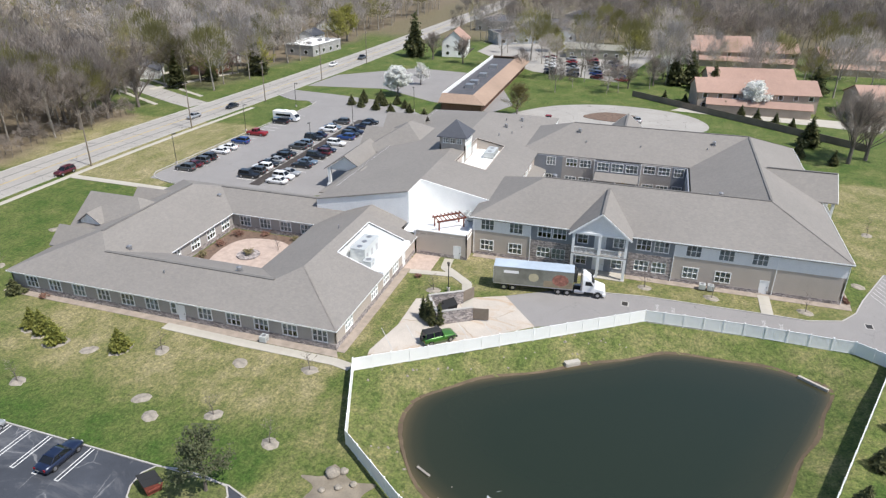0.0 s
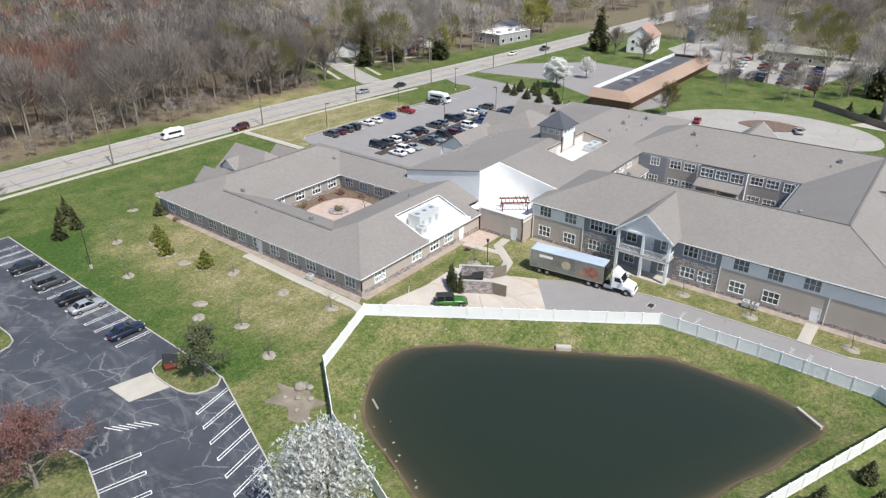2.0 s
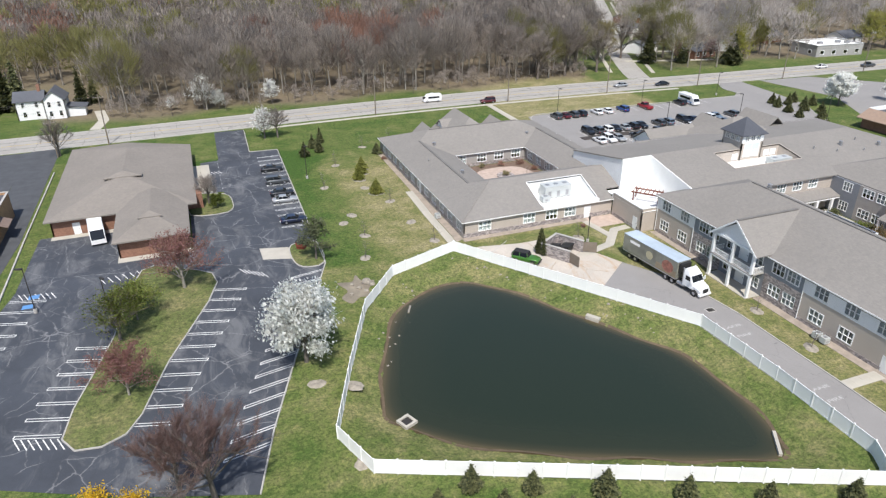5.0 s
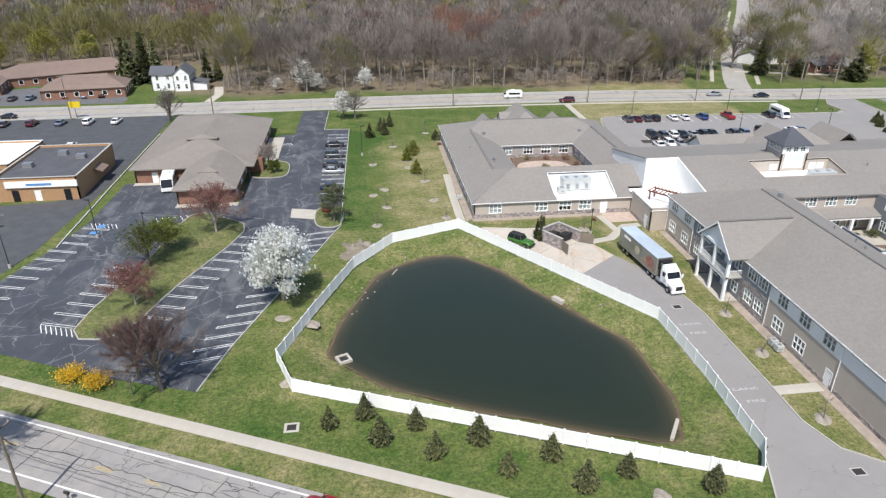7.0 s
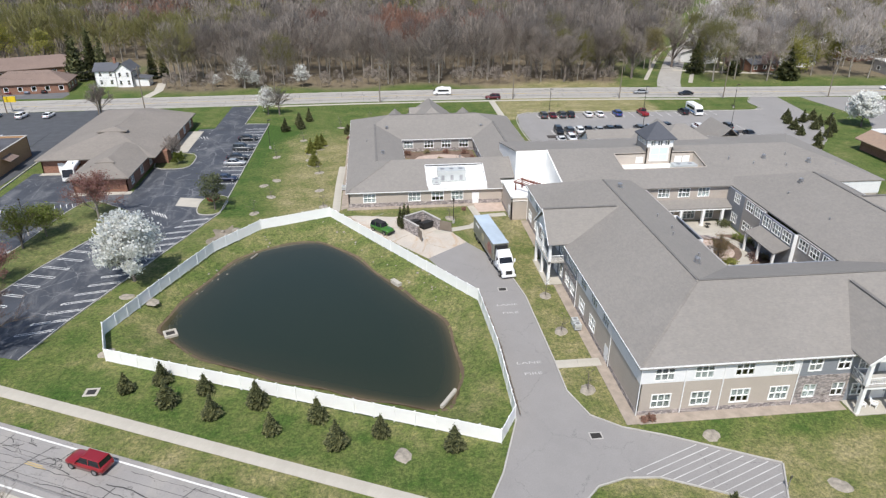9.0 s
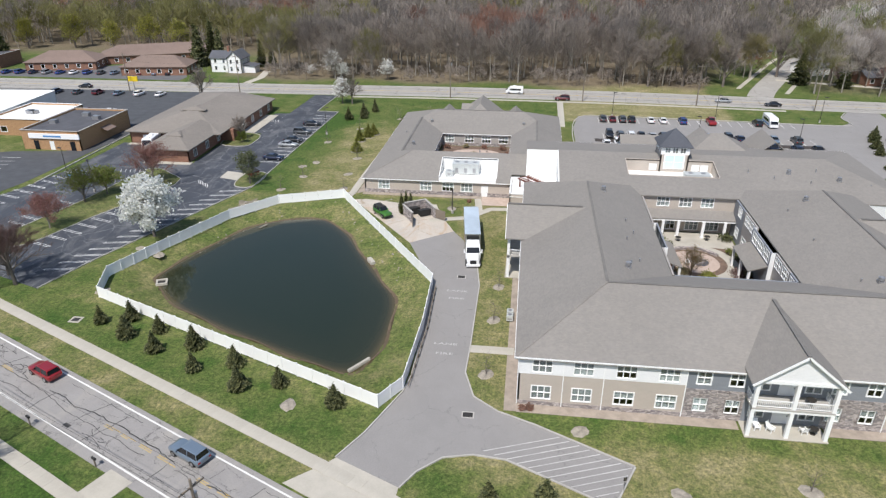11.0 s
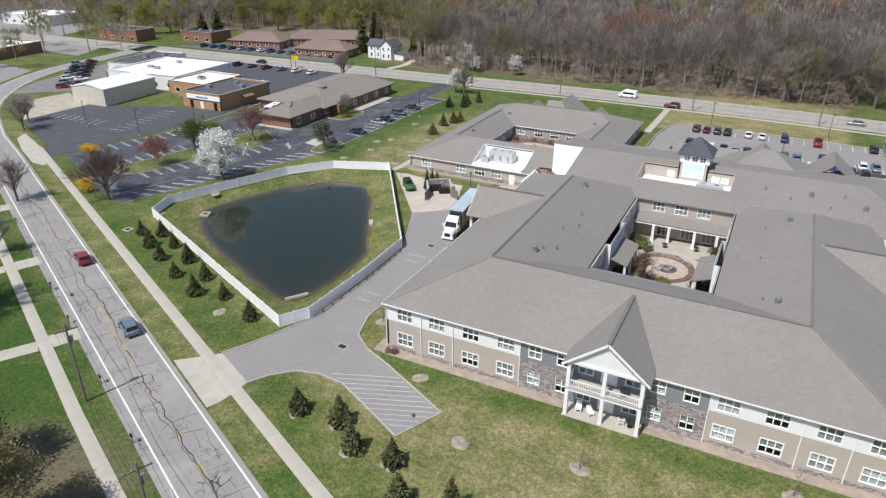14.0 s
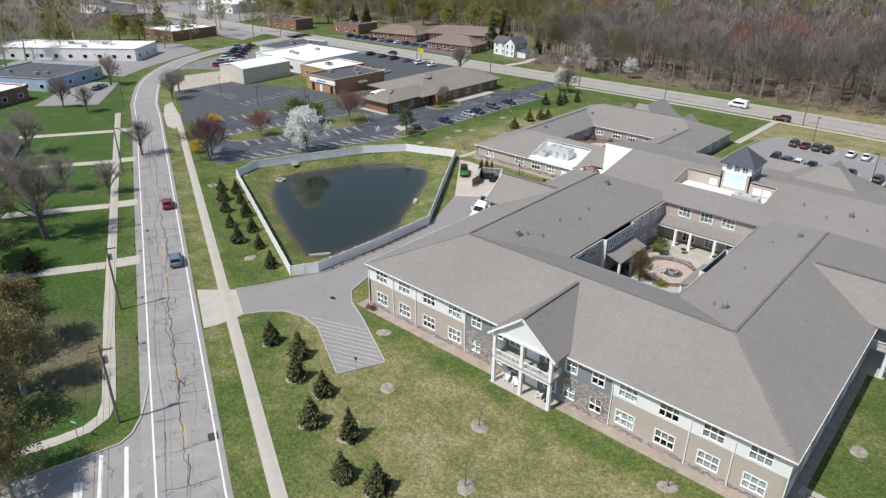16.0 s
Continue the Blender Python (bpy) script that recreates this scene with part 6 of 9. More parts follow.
def tree(kind, x, y, height, label, category="tree", name="tree", turn=None, group=""):
    """One leafy or bare tree as a thing, with trunk and crown."""
    spec = {"bare": (None, TWIG, BARK, 0, 0), "pear": (BLOSSOM, TWIG, BARK, 12000, 0.15), "redbud": (REDBUD, TWIG_RED, PALE_BARK, 5200, 0.07), "fresh": (FRESH, TWIG_TAN, BARK, 3600, 0.12),
            "bud": (BUDDING, TWIG_TAN, BARK, 4200, 0.11), "redtwig": (None, TWIG_BROWN, BARK, 0, 0), "pink": (PINK, TWIG, BARK, 3000, 0.1), "tan": (BUDDING_TAN, TWIG_TAN, PALE_BARK, 4800, 0.08), "sparsepear": (BLOSSOM, TWIG, BARK, 2200, 0.11), "amber": (AMBER, TWIG_TAN, BARK, 2600, 0.06)}[kind]
    variant = int(abs(x * 7 + y * 3)) % 3
    key = (kind, variant, round(height / 2))
    if key not in TREE_CACHE:
        h0 = max(2.0, round(height / 2) * 2.0)
        domed = kind in ("redbud", "fresh", "bare", "redtwig", "pink", "amber") and h0 > 4
        wide = {"redbud": 0.72, "fresh": 0.66, "redtwig": 0.66, "bare": 0.46, "pear": 0.5}.get(kind, 0.42)
        wood, fine, ends = bare_tree(31 * variant + len(kind), h0, wide, 26 if h0 > 4 else 10, (9000 if kind == "redtwig" else 6500 if kind == "bare" else 3600) if h0 > 4 else 120, 5, None, 0.1, 0.007 + 0.0012 * h0, 4, 0.2, domed)
        crown = Geo()
        if spec[0] is not None:
            rnd = random.Random(variant + 5)
            spots = [b.lerp(e, t) for b, m, e in ends for t in (0.45, 0.65, 0.85, 1.0, 1.1)]
            leaves(crown, spots, rnd, int(spec[3]), h0 * 0.05, spec[4] * (0.6 + h0 * 0.09))
        TREE_CACHE[key] = (h0, wood.mesh("trunk", spec[2], smooth=True), fine.mesh("branches", spec[1]), crown.mesh("crown", spec[0]) if spec[0] else None)
    h0, wm, fm, cm = TREE_CACHE[key]
    s = height / h0
    root = empty(name, pose(x, y, 0, 0, 0, (x * 37 + y * 11) % 360) @ Matrix.Scale(s, 4), label, category, group)
    part("trunk", wm, None, root)
    tagged(part("branchwork", fm, None, root), kind="stuff")
    if cm:
        part("crown", cm, None, root)
    return root


def conifer_mesh(seed, h, r, mat, full=True, tiers=15):
    rnd = random.Random(seed)
    g = Geo()
    for k in range(tiers):
        t = k / (tiers - 1)
        z = h * (0.06 + 0.92 * t)
        rr = r * ((1 - t ** 1.25) * (0.92 if full else 0.75) + 0.04) * (0.55 + 0.45 * min(1, t * 6 + 0.3)) * rnd.uniform(0.86, 1.1)
        n = max(6, int(30 * (1 - t) + 7))
        for i in range(n):
            a = 2 * math.pi * i / n + k * 0.7 + rnd.uniform(-0.2, 0.2)
            L = rr * rnd.uniform(0.55, 1.28)
            d = Vector((math.cos(a), math.sin(a), 0))
            s = Vector((-d.y, d.x, 0)) * (0.1 + L * 0.22)
            o = Vector((0, 0, z + rnd.uniform(-0.5, 0.5) * h / tiers))
            tip = o + d * L + Vector((0, 0, -0.16 * L + rnd.uniform(-0.08, 0.12)))
            mid = o + d * L * 0.55 + Vector((0, 0, 0.1 * L))
            g.add([o, mid - s, tip, mid + s], [(0, 1, 2), (0, 2, 3)])
            for q in range(3):
                c = o.lerp(tip, rnd.uniform(0.45, 1.0)) + Vector((rnd.gauss(0, 0.07), rnd.gauss(0, 0.07), rnd.gauss(0, 0.07)))
                w = Vector((rnd.uniform(-1, 1), rnd.uniform(-1, 1), rnd.uniform(-0.2, 1))).normalized() * (0.12 + 0.1 * L)
                v = w.orthogonal().normalized() * (0.06 + 0.05 * L)
                g.add([c - v, c + w, c + v], [(0, 1, 2)])
    return g.mesh("crown", mat)


CONIFER_CACHE = {}


def conifer(x, y, h, r, label, mat=None, name="conifer", group="", full=True):
    mat = mat or CONIFER
    v = int(abs(x * 5 + y * 7)) % 3
    key = (mat.name, v, round(r / h, 1), full)
    if key not in CONIFER_CACHE:
        CONIFER_CACHE[key] = (conifer_mesh(v + 11, 3.0, 3.0 * round(r / h, 1), mat, full), Geo().tube((0, 0, -0.1), (0, 0, 2.4), 0.09, 0.02, 6).mesh("trunk", BARK))
    cm, tm = CONIFER_CACHE[key]
    root = empty(name, pose(x, y, 0, 0, 0, (x * 53) % 360) @ Matrix.Scale(h / 3.0, 4), label, "conifer", group)
    part("trunk", tm, None, root)
    part("crown", cm, None, root)
    return root


def mulch_ring(x, y, r=1.0, ring=True):
    """A low heap of mulch edged with stones."""
    k = int(abs(x * 3 + y)) % 3
    key = ("ring", k)
    if key not in CONIFER_CACHE:
        rnd = random.Random(k)
        n, g = 16, Geo()
        v = [(0, 0, 0.1)] + [(math.cos(2 * math.pi * i / n) * rnd.uniform(0.85, 1.1), math.sin(2 * math.pi * i / n) * rnd.uniform(0.8, 1.05), -0.03) for i in range(n)] \
            + [(math.cos(2 * math.pi * i / n) * 0.6, math.sin(2 * math.pi * i / n) * 0.6, 0.08 + rnd.uniform(0, 0.03)) for i in range(n)]
        g.add(v, [(1 + i, 1 + (i + 1) % n, n + 1 + (i + 1) % n, n + 1 + i) for i in range(n)] + [(n + 1 + i, n + 1 + (i + 1) % n, 0) for i in range(n)])
        CONIFER_CACHE[key] = g.mesh("mulch_ring", STONE_RING)
    o = tagged(new("mulch_ring", CONIFER_CACHE[key]), "low pale ring of mulch and stones in the lawn", "mulch ring", "mulch rings on the lawns")
    o.matrix_basis = pose(x, y, 0, 0, 0, (x * 31) % 360) @ Matrix.Diagonal((r, r * 0.85, 1, 1))
    return o


# conifers outside the fence
for i, (x, y) in enumerate([(-57.2, 10.2), (-53.4, 11.4), (-51.8, 7.3), (-48.0, 9.0), (-46.4, 4.6), (-41.7, 6.1), (-39.6, 1.4), (-34.8, 2.9), (-32.6, -1.4), (-28.0, -0.2), (-20.5, -3.0)]):
    conifer(x, y, 2.7 + 0.35 * (i % 3), 1.2, "young dark green spruce outside the fence", group="spruces along the fence")
for i, (x, y) in enumerate([(-2.2, -15.6), (3.1, -15.1), (6.7, -18.2), (11.4, -17.8), (14.5, -22.0), (19.4, -20.6), (23.2, -24.9), (27.1, -23.7), (31.5, -28.3)]):
    conifer(x, y, 3.4 + 0.4 * (i % 3), 1.4, "young dark green spruce on the lawn", group="spruces on the lawn")
    mulch_ring(x - 0.2, y - 0.2, 1.2)
for x, y, h in ((-41.0, 102.6, 3.6), (-42.4, 99.2, 3.6), (-41.0, 90.2, 3.2), (-40.2, 105.2, 3.0)):
    conifer(x, y, h, 1.45, "bushy yellow-green arborvitae in the lawn", CONIFER_YELLOW, "arborvitae", "arborvitae on the lawn")
    mulch_ring(x, y, 1.7)
for x, y, h in ((-50.4, 118.9, 3.6), (-46.6, 121.0, 4.2), (-47.4, 125.0, 3.4), (-44.9, 128.4, 3.8), (-34.0, 115.2, 2.6)):
    conifer(x, y, h, 1.3, "dark green spruce by the low wing", group="spruces by the low wing")
for x, y, h in ((-23.3, 54.2, 3.7), (-22.5, 55.0, 4.0), (-22.9, 53.2, 3.4), (-21.8, 55.9, 3.3)):
    conifer(x, y, h, h * 0.24, "narrow dark green upright evergreen", name="upright_evergreen", group="evergreens at the bin yard")
for x, y in ((6.95, -3.9), (16.1, -11.9), (28.5, -9.8), (33.1, -17.5), (47.8, -4.0), (60.6, 14.3), (-25.8, -3.5), (-50.2, 97.0), (-42.4, 93.9), (-39.6, 85.0), (-38.9, 74.0), (-37.6, 65.1), (-50.6, 77.9), (-48.3, 71.3),
             (-50.4, 63.0), (-48.3, 80.9), (-3.6, 17.5), (-3.4, 27.0), (-3.8, 5.0), (-14.0, 57.0), (-60.0, 31.0), (-62.2, 18.5), (-64.2, 33.0), (-45.0, 110.0), (-36.0, 121.0), (-28.0, 125.0), (-14.0, 128.0), (66.0, 20.0)):
    mulch_ring(x, y, 1.15)
for x, y in ((-50.2, 97.0), (-39.6, 85.0), (-37.6, 65.1), (-48.3, 71.3), (-50.4, 63.0), (28.5, -9.8), (47.8, -4.0), (33.1, -17.5), (-3.6, 17.5), (-3.4, 27.0), (-3.8, 5.0), (-14.0, 57.0), (-36.0, 121.0), (-45.0, 110.0), (-28.0, 125.0)):
    tree("bare", x, y, 3.2, "thin leafless sapling in a mulch ring", "sapling", "sapling", group="saplings on the lawns")
# pale stones strewn over the bank and the verges
rnd = random.Random(21)
stone_mesh = Geo().add([(-0.16, -0.1, -0.03), (0.15, -0.12, -0.03), (0.18, 0.1, -0.03), (-0.13, 0.13, -0.03), (-0.06, -0.04, 0.1), (0.08, -0.03, 0.12), (0.05, 0.06, 0.09)], [(3, 2, 1, 0), (0, 1, 5, 4), (1, 2, 6, 5), (2, 3, 4, 6), (3, 0, 4), (4, 5, 6)]).mesh("stone", STONE_RING)
for k in range(46):
    t = rnd.random()
    a, b = (Vector((-36.5, 56.8)), Vector((-17.0, 28.5))) if k < 26 else (Vector((-46.0, 53.5)), Vector((-58.5, 30.0)))
    p = a.lerp(b, t) + Vector((rnd.gauss(0, 0.9), rnd.gauss(0, 0.9)))
    o = tagged(new("stone", stone_mesh), "small pale stone on the grassy bank", "stone", "stones on the bank")
    d = pond_distance(p.x, p.y)
    z = -0.02 + WATER_Z * (1 - smoothstep(0.0, 5.5, d))
    o.matrix_basis = pose(p.x, p.y, z, 0, 0, rnd.uniform(0, 360)) @ Matrix.Scale(rnd.uniform(0.6, 1.5), 4)
# boulders beside the fence
def boulder(x, y, s, seed):
    bm = bmesh.new()
    bmesh.ops.create_icosphere(bm, subdivisions=2, radius=1)
    for v in bm.verts:
        v.co *= 1 + 0.35 * noise.noise(v.co * 1.3 + Vector((seed, 0, 0)))
        v.co.z *= 0.6
    me = bpy.data.meshes.new("boulder")
    bm.to_mesh(me)
    bm.free()
    me.materials.append(STONE_RING)
    me.polygons.foreach_set("use_smooth", [True] * len(me.polygons))
    o = tagged(new("boulder", me), "pale grey boulder in the dirt by the fence", "boulder", "boulders by the fence")
    o.matrix_basis = pose(x, y, s * 0.3, 0, 0, seed * 50) @ Matrix.Scale(s, 4)


for i, (x, y, s) in enumerate([(-52.3, 54.8, 0.75), (-53.8, 53.5, 0.4), (-54.6, 54.9, 0.35), (-53.0, 52.3, 0.4), (-55.3, 52.1, 0.3), (-51.7, 53.9, 0.45)]):
    boulder(x, y, s, i + 1)
tagged(part("bare_earth", Geo().prism(smooth_line([(-55.8, 49.6), (-54.2, 51.0), (-52.3, 50.2), (-52.6, 52.6), (-51.0, 55.2), (-52.8, 55.6), (-53.4, 57.8), (-54.4, 55.9), (-56.6, 56.2), (-55.6, 53.4), (-56.9, 51.6)], 4, True), -0.05, 0.01), surface("dry_earth", (0.24, 0.205, 0.155), 0.3)), "bare tan earth patch", "soil", kind="structure")

# office trees
tree("pear", -64.5, 37.9, 10.2, "round pear tree covered in white blossom")
tree("redbud", -78.3, 63.2, 8.6, "spreading tree with dark red buds")
tree("fresh", -86.6, 51.5, 7.2, "low green leafy island tree")
tree("fresh", -84.6, 56.0, 5.6, "low green leafy island tree")
tree("redbud", -85.0, 38.7, 6.4, "small pale-stemmed tree with reddish buds")
tree("redtwig", -76.6, 18.8, 10.4, "spreading leafless tree with reddish-brown twigs")
tree("redtwig", -79.8, 21.4, 8.0, "spreading leafless tree with reddish-brown twigs")
tree("bare", -73.0, 96.5, 6.0, "round leafless tree by the office entrance")
tree("fresh", -71.5, 94.0, 2.4, "green shrub by the office entrance", "shrub", "shrub")
tree("sparsepear", -57.2, 137.4, 7.5, "tree with white blossom by the road")
tree("bare", -54.0, 137.0, 8.0, "dense leafless tree by the road")
tree("bare", -104.3, 141.0, 9.0, "spreading leafless tree by the road")
for x, y, h in ((-84.0, 19.9, 2.6), (-87.5, 21.8, 2.2), (-107.9, 37.8, 2.4), (-106.0, 38.0, 2.2)):
    root = empty("forsythia_bush", pose(x, y, 0), "bright yellow flowering forsythia bush", "bush", "yellow bushes")
    rnd = random.Random(int(-x))
    g, st = Geo(), Geo()
    leaves(g, [Vector((math.cos(a) * r, math.sin(a) * r, h * 0.5)) for a in (0, 1, 2, 3, 4, 5) for r in (0.2, 0.8, 1.2)], rnd, 1400, 0.42, 0.09)
    for a in range(9):
        st.tube((0, 0, 0), (math.cos(a) * 0.9, math.sin(a) * 0.9, h * 0.6), 0.03, 0.01, 4, caps=False)
    part("stems", st, BARK, root)
    part("crown", g, YELLOW_FLOWER, root)
# ragged pine at the bin pad
def pine(x, y, h, label):
    root = empty("pine_tree", pose(x, y, 0), label, "pine")
    wood, fine, ends = bare_tree(77, h, 0.36, 20, 10, 5, 0.16, 0.55)
    g = Geo()
    rnd = random.Random(9)
    leaves(g, [b.lerp(e, t) for b, m, e in ends for t in (0.5, 0.75, 1.0)], rnd, 2600, 0.34, 0.13)
    part("trunk", wood, BARK, root)
    part("crown", g, PINE, root)


pine(-58.0, 65.4, 7.6, "ragged grey-green pine beside the bin pad")
# blossom trees and hedges at the wood's edge
for x, y, h in ((-70.0, 174.0, 9.5), (-66.0, 172.5, 5.5), (-50.5, 173.5, 6.8), (-79.0, 176.0, 4.0)):
    tree("sparsepear", x, y, h, "white-blossomed tree at the wood's edge", group="blossom trees by the road")
for x, y, h in ((88, 117, 3.2), (86, 113, 3.4), (84.5, 107.5, 3.2), (83, 102.2, 2.8), (84.4, 96.8, 2.8), (91, 114, 3.4), (93, 110, 3.2), (90, 107, 3.0), (95, 116, 3.3), (97, 111, 3.2), (89, 100, 2.8), (93, 104, 3.0), (80.5, 91, 2.6)):
    conifer(x, y, h, 1.5, "rounded dark green hedge evergreen", name="hedge_evergreen", group="evergreens by the drive")
tree("pear", 104.0, 108.0, 8.5, "round tree with pale blossom")
tree("sparsepear", 122.0, 106.5, 7.0, "round tree with thin pale blossom")
for x, y, h in ((119.5, 15, 3.5), (121.4, 20, 3.5), (106.7, 0.8, 3.6), (102, -3.4, 3.8), (110, 4.7, 3.6), (84.4, -9, 7.5), (73.5, -5, 4.5), (114, 9, 3.6), (98, -7, 3.8), (94, -10, 3.6), (124, 26, 3.4), (70, -12, 3.5)):
    conifer(x, y, h, h * 0.4, "dark green conifer along the back boundary", group="boundary conifers")
for x, y, k, h in ((158.0, 27.0, "sparsepear", 8.0), (165.0, 24.0, "sparsepear", 8.0), (212.0, 40.0, "bud", 10.0), (190.0, 70.0, "bud", 9.0), (206.0, 74.0, "bud", 11.0), (170.0, 118.0, "bare", 11.0), (166.0, 104.0, "bare", 10.0), (146.0, 30.0, "bare", 10.0), (139.0, 38.0, "bare", 8.0)):
    tree(k, x, y, h, {"sparsepear": "round tree with thin pale blossom", "bud": "broad tree in yellow-green bud", "bare": "leafless tree between the car parks"}[k])
for x, y, h in ((150.0, 23.0, 12.0), (154.0, 18.0, 11.0), (147.0, 17.0, 9.0)):
    conifer(x, y, h, h * 0.3, "tall green conifer beside the townhouses", group="conifers by the townhouses")
conifer(136.6, 11.2, 9.5, 3.4, "tall blue-green spruce between the townhouses")
conifer(147.5, -20.6, 10, 4, "tall dark green spruce beside a townhouse")
tree("pear", 116.8, 1.0, 8.5, "white-blossomed tree in front of a townhouse")
tree("bare", 72.6, -15.6, 17.0, "tall leafless tree with pale limbs")
tree("bare", 76.5, -20.0, 15.0, "tall leafless tree with pale limbs")
for x, y, h in ((91.4, 182.4, 12), (104, 178, 9)):
    conifer(x, y, h, h * 0.3, "dark spruce by a house", group="house spruces")
for x, y, h in ((64.9, 176.0, 16), (51.3, 175.0, 17), (39.7, 173.5, 16), (31.3, 180.0, 18), (95.2, 186.0, 17), (58.0, 180.0, 17), (104.0, 190.0, 17), (112.0, 186.0, 16), (44.0, 183.0, 17), (116.0, 196.0, 18), (88.0, 195.0, 17), (78.0, 192.0, 15)):
    tree("tan" if h == 15 else "bare", x, y, h, "tall broad-crowned leafless tree at the road's edge", group="roadside trees")
tree("bud", 122.2, 170.5, 13.0, "broad tree in yellow-green bud")
conifer(119.0, 168.5, 11, 4, "broad green conifer by the main road")
conifer(174.7, 127.4, 17, 5, "tall dark conifer beside the main road")
tree("bud", 191.4, 170.7, 15.0, "tall tree in yellow-green bud")
tree("bud", 203.0, 172.0, 16.0, "tall tree in yellow-green bud")
for x, y, k, h in ((133.6, 180.0, "bud", 11.0), (145.5, 182.3, "bud", 12.0), (103.7, 181.6, "pink", 7.5), (117.0, 178.0, "pink", 8.0), (150, 205, "bare", 14.0), (170, 190, "bare", 13), (128, 215, "bare", 15), (160, 230, "bare", 15)):
    tree(k, x, y, h, {"bud": "broad tree in yellow-green bud", "pink": "small tree in pale pink blossom", "bare": "tall leafless street tree"}[k])
# across the near road
tree("bare", -58.5, -23.4, 16.0, "large old leafless tree with a thick forked trunk")
tree("bare", -72.5, -27.0, 15.0, "broad leafless garden tree beside a driveway")
tree("tan", -24.5, -37.7, 10.5, "slender tree in tan bud on the verge lawn")
tree("tan", -0.6, -47.9, 10.0, "slender tree in tan bud on the verge lawn")
tree("tan", -11.0, -47.5, 12.0, "slender tree in tan bud on the verge lawn")
for x, y, h in ((-26.0, -47.0, 14.0), (-36.0, -43.5, 14.0), (-47.0, -41.0, 15.0), (-55.0, -35.5, 13.0), (-18.0, -48.5, 12.0), (-86.0, -20.0, 13.0), (-32.0, -48.5, 16.0), (-14.5, -41.5, 11.0), (-42.0, -47.0, 16.0), (-30.0, -44.0, 13.0), (-37.0, -48.0, 13.0), (-50.0, -36.0, 13.0), (-64.0, -30.0, 13.0), (-24.0, -45.0, 12.0), (-44.0, -38.5, 12.0)):
    tree("tan" if x > -70 else "bare", x, y, h, "tall garden tree casting shade on the verge lawn")
for x, y, h in ((-92.0, 10.0, 9.0), (-79.7, 18.3, 5.0), (-154.0, 15.5, 9.0), (-143.0, 18.0, 8.0), (-175.0, 39.0, 10.0), (-140.0, 43.0, 9.0), (-147.0, 49.0, 8.0)):
    tree("bare", x, y, h, "leafless street tree by a sidewalk")
tree("bare", -80.0, -12.0, 8.0, "small leafless garden tree")
tree("bare", -72.0, -6.5, 7.0, "small leafless garden tree")
conifer(-47.2, -29.3, 4.0, 1.8, "broad dark green garden conifer", full=False)
tree("tan", 2.5, -48.0, 7.5, "slender tree in tan bud on the verge lawn")
for x, y, h in ((-70, -45, 13), (-45, -50, 14), (-90, -30, 12), (-30, -56, 13), (-62, -34, 11), (-38, -42, 11), (-100, -22, 11), (-84, -38, 12), (-18, -54, 12), (-112, -8, 11)):
    tree("bare", x, y, h, "tall leafless garden tree")
tree("tan", 92.0, 66.5, 9.0, "spreading tree in tan bud by the brick building")
# courtyards
for x, y, w, h, m_, lab in ((22.2, 47.2, 1.9, 1.5, CONIFER, "rounded dark green courtyard shrub"), (34.6, 48.2, 1.3, 1.3, CONIFER, "rounded dark green courtyard shrub"), (33.4, 35.2, 1.4, 0.9, TWIG_BROWN, "brown leafless shrub in the courtyard"), (22.6, 35.6, 1.3, 1.0, TWIG_RED, "reddish twiggy shrub in the courtyard"),
                            (35.0, 41.0, 1.1, 1.1, CONIFER, "rounded dark green courtyard shrub"), (21.6, 33.2, 1.2, 1.0, CONIFER, "rounded dark green courtyard shrub"), (25.0, 35.0, 1.4, 0.7, TWIG_TAN, "tan twiggy shrub in the courtyard"), (24.2, 38.0, 1.2, 0.8, TWIG_TAN, "tan twiggy shrub in the courtyard"),
                            (33.6, 31.0, 1.3, 0.9, TWIG_BROWN, "brown leafless shrub in the courtyard"), (28.6, 34.2, 1.2, 0.6, CONIFER_YELLOW, "low yellow-green courtyard shrub")):
    rnd = random.Random(int(x * 10 + y))
    g, st = Geo(), Geo()
    leaves(g, [Vector((math.cos(a) * r * w, math.sin(a) * r * w, h * (0.75 - 0.4 * r))) for a in range(7) for r in (0.1, 0.4, 0.7)], rnd, 700, 0.2 * w, 0.11)
    for a in range(6):
        st.tube((0, 0, 0), (math.cos(a) * 0.5 * w, math.sin(a) * 0.5 * w, h * 0.6), 0.03, 0.01, 4, caps=False)
    root = empty("shrub", pose(x, y, 0.02), lab, "shrub", "courtyard shrubs")
    part("stems", st, BARK, root)
    part("crown", g, m_, root)
tree("amber", 25.6, 33.0, 5.6, "small courtyard tree in orange-tan bud")
tree("bare", -9.0, 86.0, 3.0, "small leafless courtyard tree", "sapling", "sapling")

